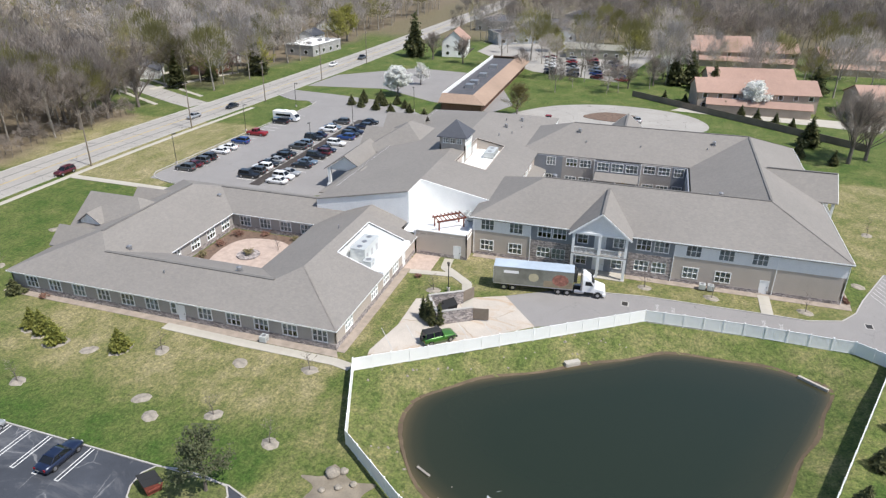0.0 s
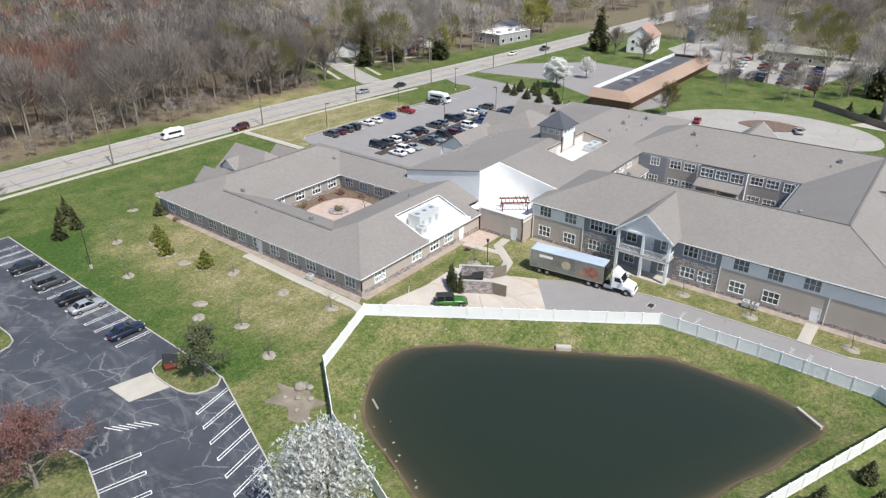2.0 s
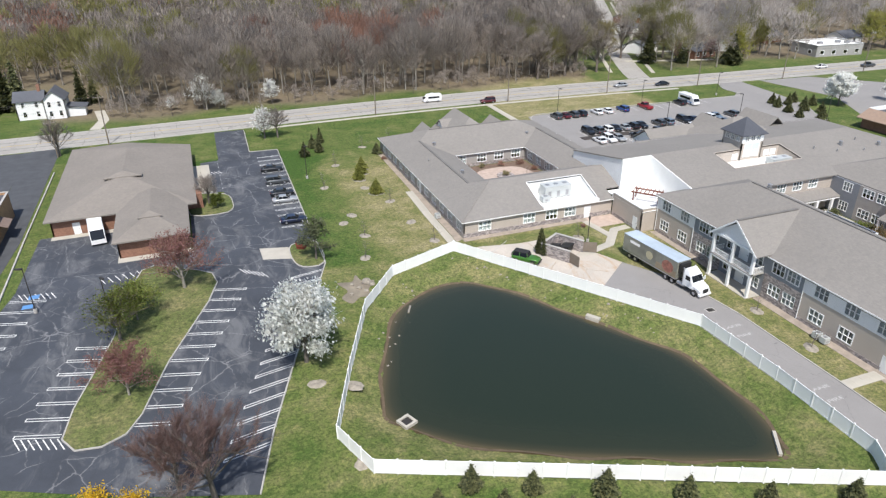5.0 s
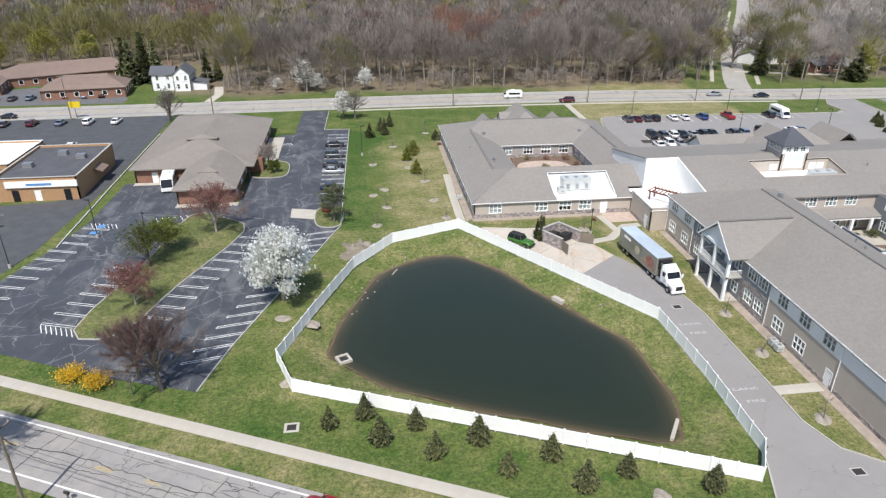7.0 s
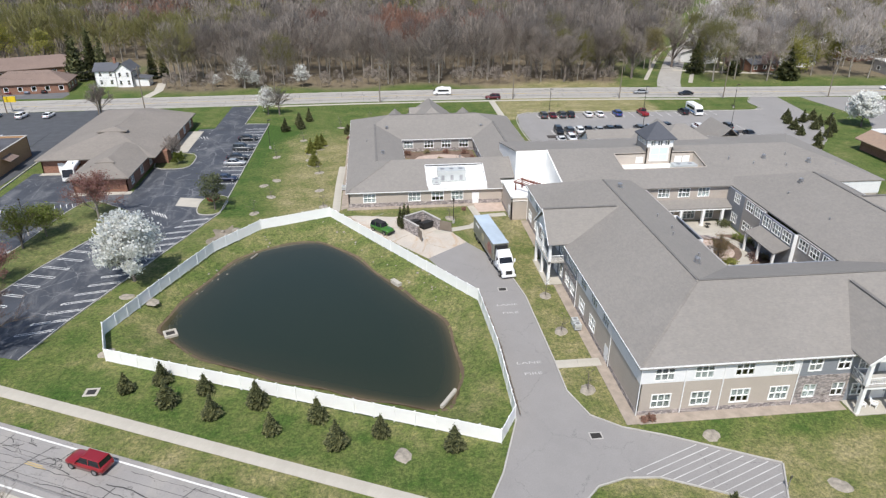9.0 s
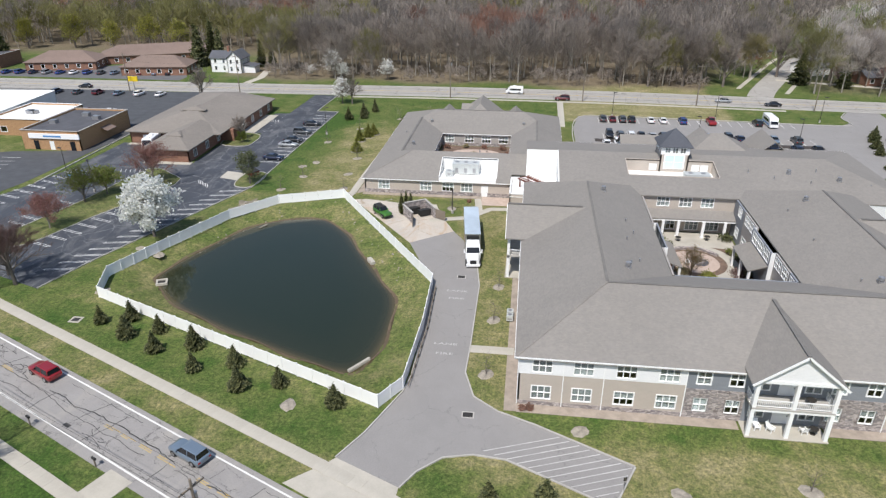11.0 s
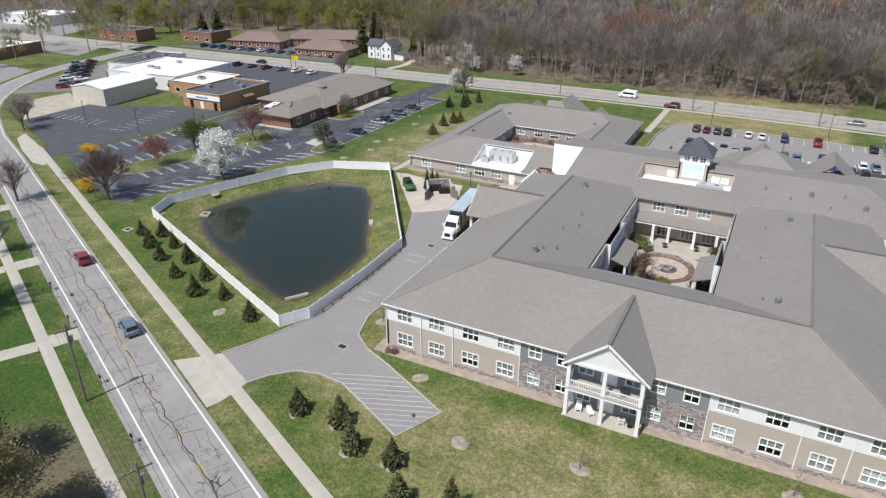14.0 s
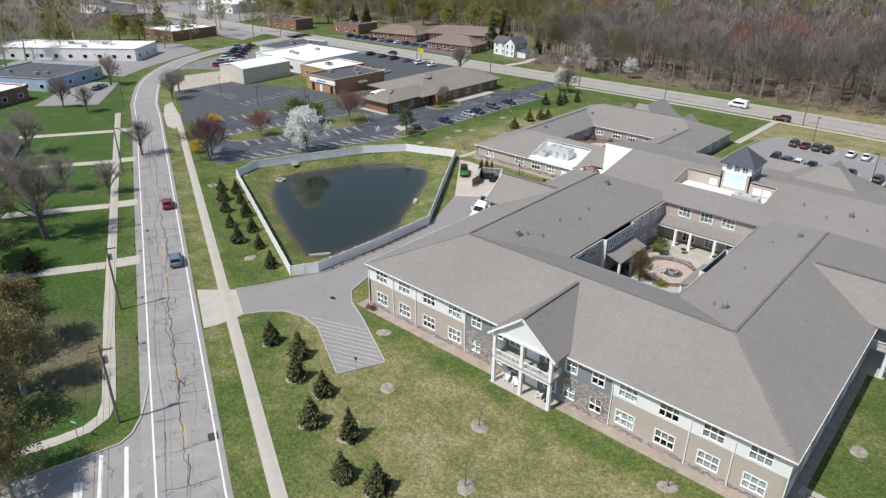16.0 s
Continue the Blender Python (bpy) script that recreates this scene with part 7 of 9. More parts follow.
# far woods: thousands of leafless trees, joined by kind
def woods_template(seed, detail):
    """One woodland tree: forked stem, limbs, and clumps of twigs filling a rounded crown."""
    limbs, clumps, each, wide = {2: (14, 30, 44, 0.042), 1: (7, 20, 23, 0.085), 0: (3, 13, 12, 0.18)}[detail]
    r = random.Random(seed)
    w, f, ends = bare_tree(seed, 15.0, 0.27, limbs, 0, 3, 0.2, -0.55, 0.06, 1 if detail else 0, 0.34)
    for k in range(clumps):
        a, u = r.uniform(0, 6.283), r.uniform(-0.75, 1.0)
        q = math.sqrt(1 - min(1, u * u)) * r.uniform(0.55, 1.05)
        c = Vector((math.cos(a) * q * 4.2, math.sin(a) * q * 4.2, 10.4 + u * 5.2))
        out = (c - Vector((0, 0, 7.0))).normalized()
        for i in range(each):
            o = c + Vector((r.gauss(0, 0.8), r.gauss(0, 0.8), r.gauss(0, 0.7)))
            d = (out * 0.9 + Vector((r.uniform(-0.7, 0.7), r.uniform(-0.7, 0.7), r.uniform(0.0, 1.3)))).normalized()
            s = d.orthogonal().normalized() * wide * r.uniform(0.6, 1.4)
            f.add([o - s, o + s, o + d * r.uniform(1.1, 2.7)], [(0, 1, 2)])
    n = len(w.v)
    verts = np.array(w.v + f.v)
    quads = [q for q in w.f if len(q) == 4]
    tris = np.array([(q[0], q[1], q[2]) for q in quads] + [(q[0], q[2], q[3]) for q in quads] + [tuple(i + n for i in q) for q in f.f])
    return verts, tris, np.array([1] * (2 * len(quads)) + [0] * len(f.f))


def woods(name, material, trunk_mat, spots, label, seed, h=(13.0, 19.0), finest=2):
    r = np.random.default_rng(seed)
    temps = {d: [woods_template(seed * 10 + k + 100 * d, d) for k in range(4)] for d in (0, 1, 2)}
    V, T, M, base = [], [], [], 0
    for x, y in spots:
        near = (y < 196 and -100 < x < 130) or (x < 240 and y < 130 and x > 0)
        verts, tris, mats = temps[finest if near else 1 if y < 262 and x > -260 else 0][r.integers(4)]
        a, s = r.uniform(0, 6.28), r.uniform(*h) / 15.0
        c, sn = math.cos(a), math.sin(a)
        ws = s * r.uniform(0.85, 1.3)
        V.append(np.c_[(verts[:, 0] * c - verts[:, 1] * sn) * ws + x, (verts[:, 0] * sn + verts[:, 1] * c) * ws + y, verts[:, 2] * s])
        T.append(tris + base)
        M.append(mats)
        base += len(verts)
    V, T, M = np.concatenate(V), np.concatenate(T), np.concatenate(M)
    me = bpy.data.meshes.new(name)
    me.vertices.add(len(V))
    me.vertices.foreach_set("co", V.ravel().astype(np.float32))
    me.loops.add(T.size)
    me.loops.foreach_set("vertex_index", T.ravel().astype(np.int32))
    me.polygons.add(len(T))
    me.polygons.foreach_set("loop_start", np.arange(0, T.size, 3, dtype=np.int32))
    me.materials.append(material)
    me.materials.append(trunk_mat)
    me.polygons.foreach_set("material_index", M.astype(np.int32))
    me.update(calc_edges=True)
    tagged(new(name, me), label, "woods", kind="stuff")


def scatter(x0, x1, y0, y1, gap, keep, seed):
    r, out = random.Random(seed), []
    y = y0
    while y < y1:
        x = x0
        g = gap * (1 + max(0, (y - y0)) / 500.0)
        while x < x1:
            px, py = x + r.uniform(-0.45, 0.45) * g, y + r.uniform(-0.45, 0.45) * g
            if keep(px, py):
                out.append((px, py))
            x += g
        y += g
    return out


def side_street(x, y):
    return 68 + (y - 160) * 0.54 + (0 if y < 245 else 0.05 * (y - 245))


def in_woods(x, y):
    if x < -100:
        return y > 222 + 0.1 * abs(x + 100)
    edge = 176 + 4 * math.sin(x * 0.11) + 3 * math.sin(x * 0.37)
    return y > edge and x < side_street(x, y) - (9 if y > 190 else 14)


SPOTS = scatter(-360, 230, 176, 420, 6.4, in_woods, 1)
rnd = random.Random(6)
kinds = {"a": [], "b": [], "c": []}
for p in SPOTS:
    v = noise.noise(Vector((p[0] * 0.02, p[1] * 0.02, 0.3)))
    red = math.hypot(p[0] + 19, (p[1] - 206) * 0.6)
    west = p[0] < -100
    kinds["b" if red < 11 or v + rnd.uniform(-0.3, 0.3) < -0.5 else "c" if v + rnd.uniform(-0.25, 0.25) > (-0.05 if west else 0.36) else "a"].append(p)
houses = scatter(60, 380, 170, 420, 10.0, lambda x, y: x > side_street(x, y) + (7 if y > 186 else 14) and not (152 < x < 192 and y < 186) and not (y < 172 and x > 180), 2)
east = scatter(226, 370, -230, 130, 6.9, lambda x, y: not (228 < x < 290 and 60 < y < 125), 3)
mid = scatter(150, 228, -60, 112, 10.5, lambda x, y: not (160 < x < 226 and 36 < y < 70) and not (172 < x < 192 and 92 < y < 124) and (x > 226 or not (-64 < y < 20 and 187 < x < 224)) and rnd.random() < 0.7, 8)
fringe = scatter(96, 150, 20, 66, 9.0, lambda x, y: x + y > 168 and rnd.random() < 0.85, 9)
town = scatter(-470, -225, -90, 250, 11.0, lambda x, y: (x < -258 and y < 84 and x > -345) or (y < 4 and x < -225) or (x < -225 and rnd.random() < 0.5), 4)
west = scatter(-500, -228, 206, 360, 9.0, lambda x, y: rnd.random() < 0.8, 10)
woods("bare_woods", TWIG, PALE_BARK, kinds["a"] + [p for i, p in enumerate(east) if i % 7] + town[::2] + west[::2], "dense grey-brown leafless woods beyond the main road", 1)
# these far trees take the twig colour that is lightened for haze
woods("street_trees", TWIG_HAZED, PALE_BARK, [p for i, p in enumerate(houses) if i % 4] + mid[::2], "grey leafless trees between the far houses, paled to suggest haze", 5)
woods("reddish_woods", TWIG_RED, BARK, kinds["b"], "leafless woodland trees with reddish twigs", 2)
woods("budding_woods", TWIG_BUD, PALE_BARK, kinds["c"] + houses[::4] + east[::7] + town[1::4] + mid[1::4] + west[1::2], "woodland trees in pale yellow-green bud", 3)
woods("thin_trees", TWIG, PALE_BARK, fringe + town[3::4] + mid[3::4], "small leafless trees between the far buildings", 7, (6.0, 10.0))
spots = scatter(-95, 60, 170.5, 182, 3.0, lambda x, y: rnd.random() < 0.55, 5)
woods("scrub", TWIG, BARK, spots, "low tangled scrub along the wood's edge", 4, (1.5, 5.5), 1)
for x, y, h in ((-128, 190, 15), (-124, 193, 16), (-120, 191, 14), (-131, 194, 15), (-126, 197, 16), (-104, 192, 11), (-101, 195, 9)):
    conifer(x, y, h, h * 0.24, "tall dark green spruce beside the white house", group="spruces by the white house")
for x, y, h in ((-152, 222, 13), (-170, 228, 14), (-185, 224, 12), (-205, 226, 14), (-225, 222, 13), (-267, 178, 15), (-254, 184, 16), (-249, 194, 15), (-236, 190, 14), (-288, 44, 13), (-282, 58, 14), (-268, 84, 12), (-256, 88, 11)):
    tree("bud", x, y, h, "tree in bright yellow-green bud", group="budding trees in the town")
for x, y, h in ((-270.0, 60.0, 15.0), (-218.0, 186.0, 13.0), (-212.0, 190.0, 14.0), (-300.0, 120.0, 14.0)):
    conifer(x, y, h, h * 0.28, "tall dark green spruce between the shops", group="town spruces")


# ---- neighbouring buildings ----
def box_building(name, x0, y0, x1, y1, h, wall_mat, roof_mat, label, turn=0.0, wins=(), parapet=0.4, category="building"):
    """A flat-roofed building with parapet and openings on all sides."""
    cx, cy = (x0 + x1) / 2, (y0 + y1) / 2
    root = empty(name, pose(cx, cy, 0, 0, 0, turn), label, category)
    a, b = (x1 - x0) / 2, (y1 - y0) / 2
    corners = [(-a, -b), (a, -b), (a, b), (-a, b)]
    for i in range(4):
        p, q = corners[i], corners[(i + 1) % 4]
        L = (Vector(q) - Vector(p)).length
        n = int(L / 5.5)
        ws = [(L * (k + 0.5) / n, 0.9, 1.8, 1.5, 1, 1) for k in range(n)] if i in wins else []
        facade(root, p, q, [(0.0, h + parapet, wall_mat, "", 0.0)], ws, [(L * 0.5 + 0.01, 0.02, 1.0, 2.1)] if not ws and i == 0 else [])
    part("roof", Geo().box(-a + 0.25, -b + 0.25, h - 0.2, a - 0.25, b - 0.25, h), roof_mat, root)
    g = Geo()
    for i in range(4):
        p, q = corners[i], corners[(i + 1) % 4]
        g.beam((*p, h + parapet + 0.04), (*q, h + parapet + 0.04), 0.4, 0.08)
    part("coping", g, TRIM if roof_mat is MEMBRANE else KERB, root)
    rnd = random.Random(int(abs(x0 + y0)))
    for k in range(3):
        x, y = rnd.uniform(-a * 0.6, a * 0.6), rnd.uniform(-b * 0.6, b * 0.6)
        part("roof_unit", Geo().box(x - 0.9, y - 0.7, h, x + 0.9, y + 0.7, h + 0.9), METAL, root)
    return root


def hip_building(name, x0, y0, x1, y1, h, zr, wall_mat, roof_mat, label, turn=0.0, wins=(0, 1, 2, 3), over=0.5, storeys=1, ends="hip", category="building"):
    cx, cy = (x0 + x1) / 2, (y0 + y1) / 2
    root = empty(name, pose(cx, cy, 0, 0, 0, turn), label, category)
    a, b = (x1 - x0) / 2, (y1 - y0) / 2
    corners = [(-a, -b), (a, -b), (a, b), (-a, b)]
    for i in range(4):
        p, q = corners[i], corners[(i + 1) % 4]
        L = (Vector(q) - Vector(p)).length
        n = max(1, int(L / 4.0))
        ws = [(L * (k + 0.5) / n, 0.9 + 2.8 * s, 1.3, 1.4, 1, 1) for k in range(n) for s in range(storeys)] if i in wins else []
        facade(root, p, q, [(0.0, h, wall_mat, "", 0.0)], ws)
    if ends == "hip":
        slopes = hip(-a - over, a + over, -b - over, b + over, h, zr)
    else:
        slopes = gable(-a - over, a + over, -b - over, b + over, h, zr, ends)
        if ends == "x":
            for s in (-a, a):
                part("gable_wall", Geo().add([(s, -b, h), (s, b, h), (s, 0, zr - 0.15), (s + 0.1, -b, h), (s + 0.1, b, h), (s + 0.1, 0, zr - 0.15)], [(0, 1, 2), (5, 4, 3), (0, 3, 4, 1), (1, 4, 5, 2), (2, 5, 3, 0)]), wall_mat, root)
        else:
            for s in (-b, b):
                part("gable_wall", Geo().add([(-a, s, h), (a, s, h), (0, s, zr - 0.15), (-a, s + 0.1, h), (a, s + 0.1, h), (0, s + 0.1, zr - 0.15)], [(0, 1, 2), (5, 4, 3), (0, 3, 4, 1), (1, 4, 5, 2), (2, 5, 3, 0)]), wall_mat, root)
    part("roof", Geo().slab(slopes, 0.2), roof_mat, root)
    return root


# the office: a long hipped block with a lower block in front
office = empty("office_building", Matrix(), "low brick office with broad brown-grey shingle roofs", "building")
OH = 3.0
for p, q, ws in (((-99.4, 90.6), (-88.0, 90.6), 0), ((-88.0, 90.6), (-88.0, 77.4), 0), ((-88.0, 77.4), (-77.4, 77.4), 0), ((-77.4, 77.4), (-77.4, 96.5), 3), ((-77.4, 96.5), (-75.8, 96.5), 0), ((-75.8, 96.5), (-75.8, 127.0), 5), ((-75.8, 127.0), (-99.4, 131.5), 4), ((-99.4, 131.5), (-99.4, 90.6), 6)):
    L = (Vector(q) - Vector(p)).length
    facade(office, p, q, [(0.0, OH, BRICK, "red-brown brick", 0.0)], [(L * (k + 0.5) / ws, 0.6, 1.6, 1.7, 2, 1) for k in range(ws)] if ws else [], [(L * 0.35, 0.02, 1.0, 2.1)] if p == (-99.4, 90.6) else [])
zo, zp = 3.25, 6.1
mr = -87.6
ra, rb = (mr, 103.0, zp), (mr, 120.5, zp)
part("roof", Geo().slab([[(-100.2, 89.7, zo), (-75.0, 89.7, zo), ra], [(-100.2, 89.7, zo), ra, rb, (-100.2, 133.5, zo)], [(-75.0, 89.7, zo), (-75.0, 128.0, zo), rb, ra], [rb, (-75.0, 128.0, zo), (-88.5, 132.8, zo + 0.6), (-100.2, 133.5, zo)]], 0.25), ROOF_OFFICE, office, "brown-grey shingle roof")
part("roof", Geo().slab([[(-88.6, 76.4, zo), (-76.6, 76.4, zo), (-82.6, 83.0, 5.2)], [(-88.6, 76.4, zo), (-82.6, 83.0, 5.2), (-82.6, 95.5, 5.2), (-88.6, 95.5, zo)], [(-76.6, 76.4, zo), (-76.6, 95.5, zo), (-82.6, 95.5, 5.2), (-82.6, 83.0, 5.2)]], 0.25), ROOF_OFFICE, office, "brown-grey shingle roof")
part("roof_vent", Geo().slab([[(-91.0, 101.6, 5.95), (-84.2, 101.6, 5.95), (mr, 103.4, 6.6)], [(-91.0, 101.6, 5.95), (mr, 103.4, 6.6), (mr, 106.5, 6.35), (-91.0, 103.0, 5.95)], [(-84.2, 101.6, 5.95), (-84.2, 103.0, 5.95), (mr, 106.5, 6.35), (mr, 103.4, 6.6)]], 0.2), ROOF_OFFICE, office)
part("roof_vent", Geo().slab([[(-84.6, 81.6, 4.95), (-80.6, 81.6, 4.95), (-82.6, 83.2, 5.5)], [(-84.6, 81.6, 4.95), (-82.6, 83.2, 5.5), (-82.6, 85.0, 5.4)], [(-80.6, 81.6, 4.95), (-82.6, 85.0, 5.4), (-82.6, 83.2, 5.5)]], 0.15), ROOF_OFFICE, office)
part("walkway", Geo().prism([(-75.6, 103.0), (-71.8, 103.0), (-71.8, 121.0), (-75.6, 121.0)], -0.1, 0.1), CONCRETE, office)
part("walkway", Geo().prism([(-99.6, 89.0), (-88.2, 89.0), (-88.2, 75.6), (-76.6, 75.6), (-76.6, 77.2), (-88.0, 77.2), (-88.0, 90.4), (-99.6, 90.4)], -0.1, 0.09), CONCRETE, office)
part("plinth", Geo().box(-77.3, 95.0, 0, -74.0, 97.5, 3.0), BRICK, office)

orange = box_building("brick_shop", -122.8, 82.6, -107.6, 104.2, 4.4, ORANGE_BRICK, DARK_MEMBRANE, "flat-roofed orange-tan brick shop with a white sign band", wins=())
part("sign_band", Geo().box(-5.5, -11.15, 2.9, 7.7, -10.82, 4.1), TRIM, orange)
part("sign_bars", Geo().box(-1.6, -11.2, 3.3, 3.0, -11.16, 3.7), BLUE_PAINT, orange)
part("awning", Geo().slab([[(7.6, -2.0, 3.4), (9.4, -2.0, 2.7), (9.4, 2.0, 2.7), (7.6, 2.0, 3.4)]], 0.15), ROOF_BROWN, orange)
for x in (-4.0, 5.5):
    part("door", Geo().box(x - 0.6, -10.95, 0, x + 0.6, -10.82, 2.3), CAR_GLASS, orange)
CREAM = surface("cream_metal_siding", (0.55, 0.52, 0.44), 0.08, 0.6)
WHITE_BLOCK = surface("white_painted_block", (0.72, 0.72, 0.7), 0.08)
BLUE_BLOCK = surface("pale_blue_painted_block", (0.35, 0.45, 0.58), 0.1)
hip_building("shed", -157.0, 70.5, -143.5, 91.0, 5.2, 6.4, CREAM, surface("white_metal_roof", (0.75, 0.75, 0.74), 0.05, 0.5), "cream metal shed with a white low-pitched roof", 4, (), 0.2, ends="y")
box_building("shop", -140.0, 93.0, -124.5, 110.0, 4.0, ORANGE_BRICK, MEMBRANE, "flat white-roofed brick shop", wins=(0,))
box_building("workshop", -171.0, 95.0, -141.0, 122.0, 4.5, WHITE_BLOCK, MEMBRANE, "long white workshop with a white flat roof", 4, wins=(0, 3))
box_building("workshop", -186.0, 106.0, -172.0, 132.0, 4.2, WHITE_BLOCK, DARK_MEMBRANE, "white workshop with a dark flat roof", 8, wins=(0,))
hip_building("shop", -176.0, 98.0, -172.0, 106.0, 3.0, 4.4, BRICK, ROOF_BROWN, "small shop with a red-brown roof", 0, ())
box_building("factory", -271.4, 44.0, -211.4, 64.0, 4.4, WHITE_BLOCK, MEMBRANE, "long white factory with a white flat roof", 40, wins=(0, 1))
part_root = empty("chimney", pose(-262.0, 62.0, 0), "tall round tan brick chimney", "chimney")
part("stack", Geo().tube((0, 0, 0), (0, 0, 13.0), 0.9, 0.7, 12), surface("tan_chimney_brick", (0.5, 0.36, 0.22), 0.12), part_root)
part("cap", Geo().tube((0, 0, 13.0), (0, 0, 13.4), 0.95, 0.95, 12), KERB, part_root)
box_building("depot", -212.0, 12.0, -182.0, 37.0, 3.8, BLUE_BLOCK, DARK_MEMBRANE, "pale blue block depot with a dark flat roof", 28, wins=(0, 1))
box_building("brick_office", -192.0, -16.0, -166.0, 8.0, 4.0, BRICK, MEMBRANE, "low brick office with a pale flat roof", 27, wins=(0, 1))
box_building("brick_shop", -272.0, 99.0, -250.0, 124.0, 4.2, BRICK, MEMBRANE, "dark red brick shop with a pale roof", 8, wins=(0,))
for x0, y0, x1, y1, t in ((-192.0, 176.0, -166.0, 190.0, 12), (-174.0, 196.0, -132.0, 210.0, 24), (-150.0, 171.0, -126.0, 183.0, 8)):
    hip_building("plaza_building", x0, y0, x1, y1, 3.2, 6.4, BRICK, ROOF_BROWN, "low shop row with a red-brown hipped roof", t, (0, 1))
box_building("brick_shop", -222.0, 176.0, -204.0, 190.0, 4.5, BRICK, DARK_MEMBRANE, "small flat-roofed brick shop", 5, wins=(0,))
g = Geo().prism([(-215.0, 164.0), (-124.0, 164.0), (-124.0, 170.0), (-140.0, 195.0), (-200.0, 176.0)], -0.1, 0.014)
tagged(part("parking_lot", g, surface("plaza_asphalt", (0.13, 0.13, 0.135), 0.15)), "grey car park of the shop row", "parking lot", kind="structure")
for poly, mat_, lab in (([(-172, 80), (-144, 93), (-139, 112), (-141, 146), (-210, 146), (-196, 84), (-186, 68)], surface("yard_asphalt", (0.2, 0.195, 0.185), 0.2), "grey yard between the shops"),
                        ([(-240, 24), (-186, 48), (-198, 64), (-216, 96), (-240, 100), (-270, 60)], DRIVE, "grey yard of the factory"),
                        ([(-162, 10), (-150, 24), (-176, 42), (-190, 34)], DRIVE, "grey asphalt forecourt"),
                        ([(-230, 126), (-300, 128), (-360, 140), (-240, 146)], DRIVE, "wide grey car park"),
                        ([(-290, 160), (-420, 160), (-420, 230), (-300, 190)], DRIVE, "wide grey car park")):
    tagged(part("parking_lot", Geo().prism(poly, -0.1, 0.0045), mat_), lab, "parking lot", kind="structure")
for x, y, w, d_ in ((-250, 168, 24, 12), (-345, 190, 36, 22), (-330, 112, 22, 18), (-385, 130, 30, 20), (-280, 215, 20, 14)):
    box_building("shop", x - w / 2, y - d_ / 2, x + w / 2, y + d_ / 2, 5.0, WHITE_BLOCK if w > 25 else BRICK, MEMBRANE if d_ > 20 else DARK_MEMBRANE, "distant flat-roofed shop among car parks", 6, wins=(0,))

# white farmhouse
house = empty("house", Matrix(), "white two-storey farmhouse with a dark gabled roof", "house")
HS = siding("white_clapboard", (0.82, 0.82, 0.81))
HR = shingles("dark_grey_shingles", (0.1, 0.105, 0.12))
for (x0, y0, x1, y1, h, zr, ax_) in ((-119.2, 180.0, -112.0, 187.0, 5.2, 7.4, "x"), (-112.0, 178.6, -106.6, 187.0, 5.2, 7.9, "y")):
    for p, q in (((x0, y0), (x1, y0)), ((x1, y0), (x1, y1)), ((x1, y1), (x0, y1)), ((x0, y1), (x0, y0))):
        L = (Vector(q) - Vector(p)).length
        facade(house, p, q, [(0.0, h, HS, "", 0.0)], [(L * f, z, 0.9, 1.5, 1, 2) for f in (0.27, 0.73) for z in (0.8, 3.4)])
    part("roof", Geo().slab(gable(x0 - 0.4, x1 + 0.4, y0 - 0.4, y1 + 0.4, h, zr, ax_), 0.18), HR, house)
part("gable_wall", Geo().add([(-112, 178.6, 5.2), (-106.6, 178.6, 5.2), (-109.3, 178.6, 7.7), (-112, 178.75, 5.2), (-106.6, 178.75, 5.2), (-109.3, 178.75, 7.7)], [(0, 1, 2), (5, 4, 3)]), HS, house)
part("chimney", Geo().box(-113.4, 183.0, 6.5, -112.6, 183.8, 9.0), BRICK, house)
part("porch", Geo().slab([[(-106.6, 179.5, 3.2), (-101.4, 179.5, 2.6), (-101.4, 185.0, 2.6), (-106.6, 185.0, 3.2)]], 0.15), HR, house)
part("porch_wall", Geo().box(-106.5, 180.0, 0, -102.0, 184.5, 2.5), HS, house)
tagged(part("driveway", band(Geo(), [(-98.5, 162.5), (-97.0, 172.0), (-99.0, 184.0)], 1.4, 1.4, -0.1, 0.02), CONCRETE), "narrow gravel house driveway", "driveway", kind="structure")

# beyond the back car park: low brick building, houses, townhouses
brickb = empty("brick_building", pose(126.0, 83.5, 0, 0, 0, 1), "long low brick building with a sloped terracotta skirt roof", "building")
for p, q in (((-36, -6), (36, -6)), ((36, -6), (36, 6)), ((36, 6), (-36, 6)), ((-36, 6), (-36, -6))):
    facade(brickb, p, q, [(0.0, 3.0, BRICK, "", 0.0)])
skirt = [[(-37.5, -7.5, 2.8), (37.5, -7.5, 2.8), (34, -3, 4.8), (-34, -3, 4.8)], [(-37.5, -7.5, 2.8), (-34, -3, 4.8), (-34, 6.3, 4.8), (-37.5, 6.6, 2.8)], [(37.5, -7.5, 2.8), (37.5, 6.6, 2.8), (34, 6.3, 4.8), (34, -3, 4.8)]]
part("roof", Geo().slab(skirt, 0.2), shingles("tan_brown_shingles", (0.33, 0.235, 0.175)), brickb, "terracotta-brown sloped skirt roof")
part("flat_roof", Geo().box(-34, -3, 3.8, 34, 6, 3.9), DARK_MEMBRANE, brickb)
part("parapet", Geo().box(-34, 6.0, 3.0, 34, 6.4, 4.9), TRIM, brickb, "white parapet wall")
for x in (-22, -16, -4, 12):
    part("roof_unit", Geo().box(x, 0, 3.9, x + 2.6, 2.6, 5.1), METAL, brickb)
hip_building("house", 178.0, 107.5, 192.0, 117.5, 6.2, 10.6, HS, ROOF_TILE, "white house with a steep terracotta gabled roof", 8, (0, 1, 2, 3), 0.4, 2, ends="x")
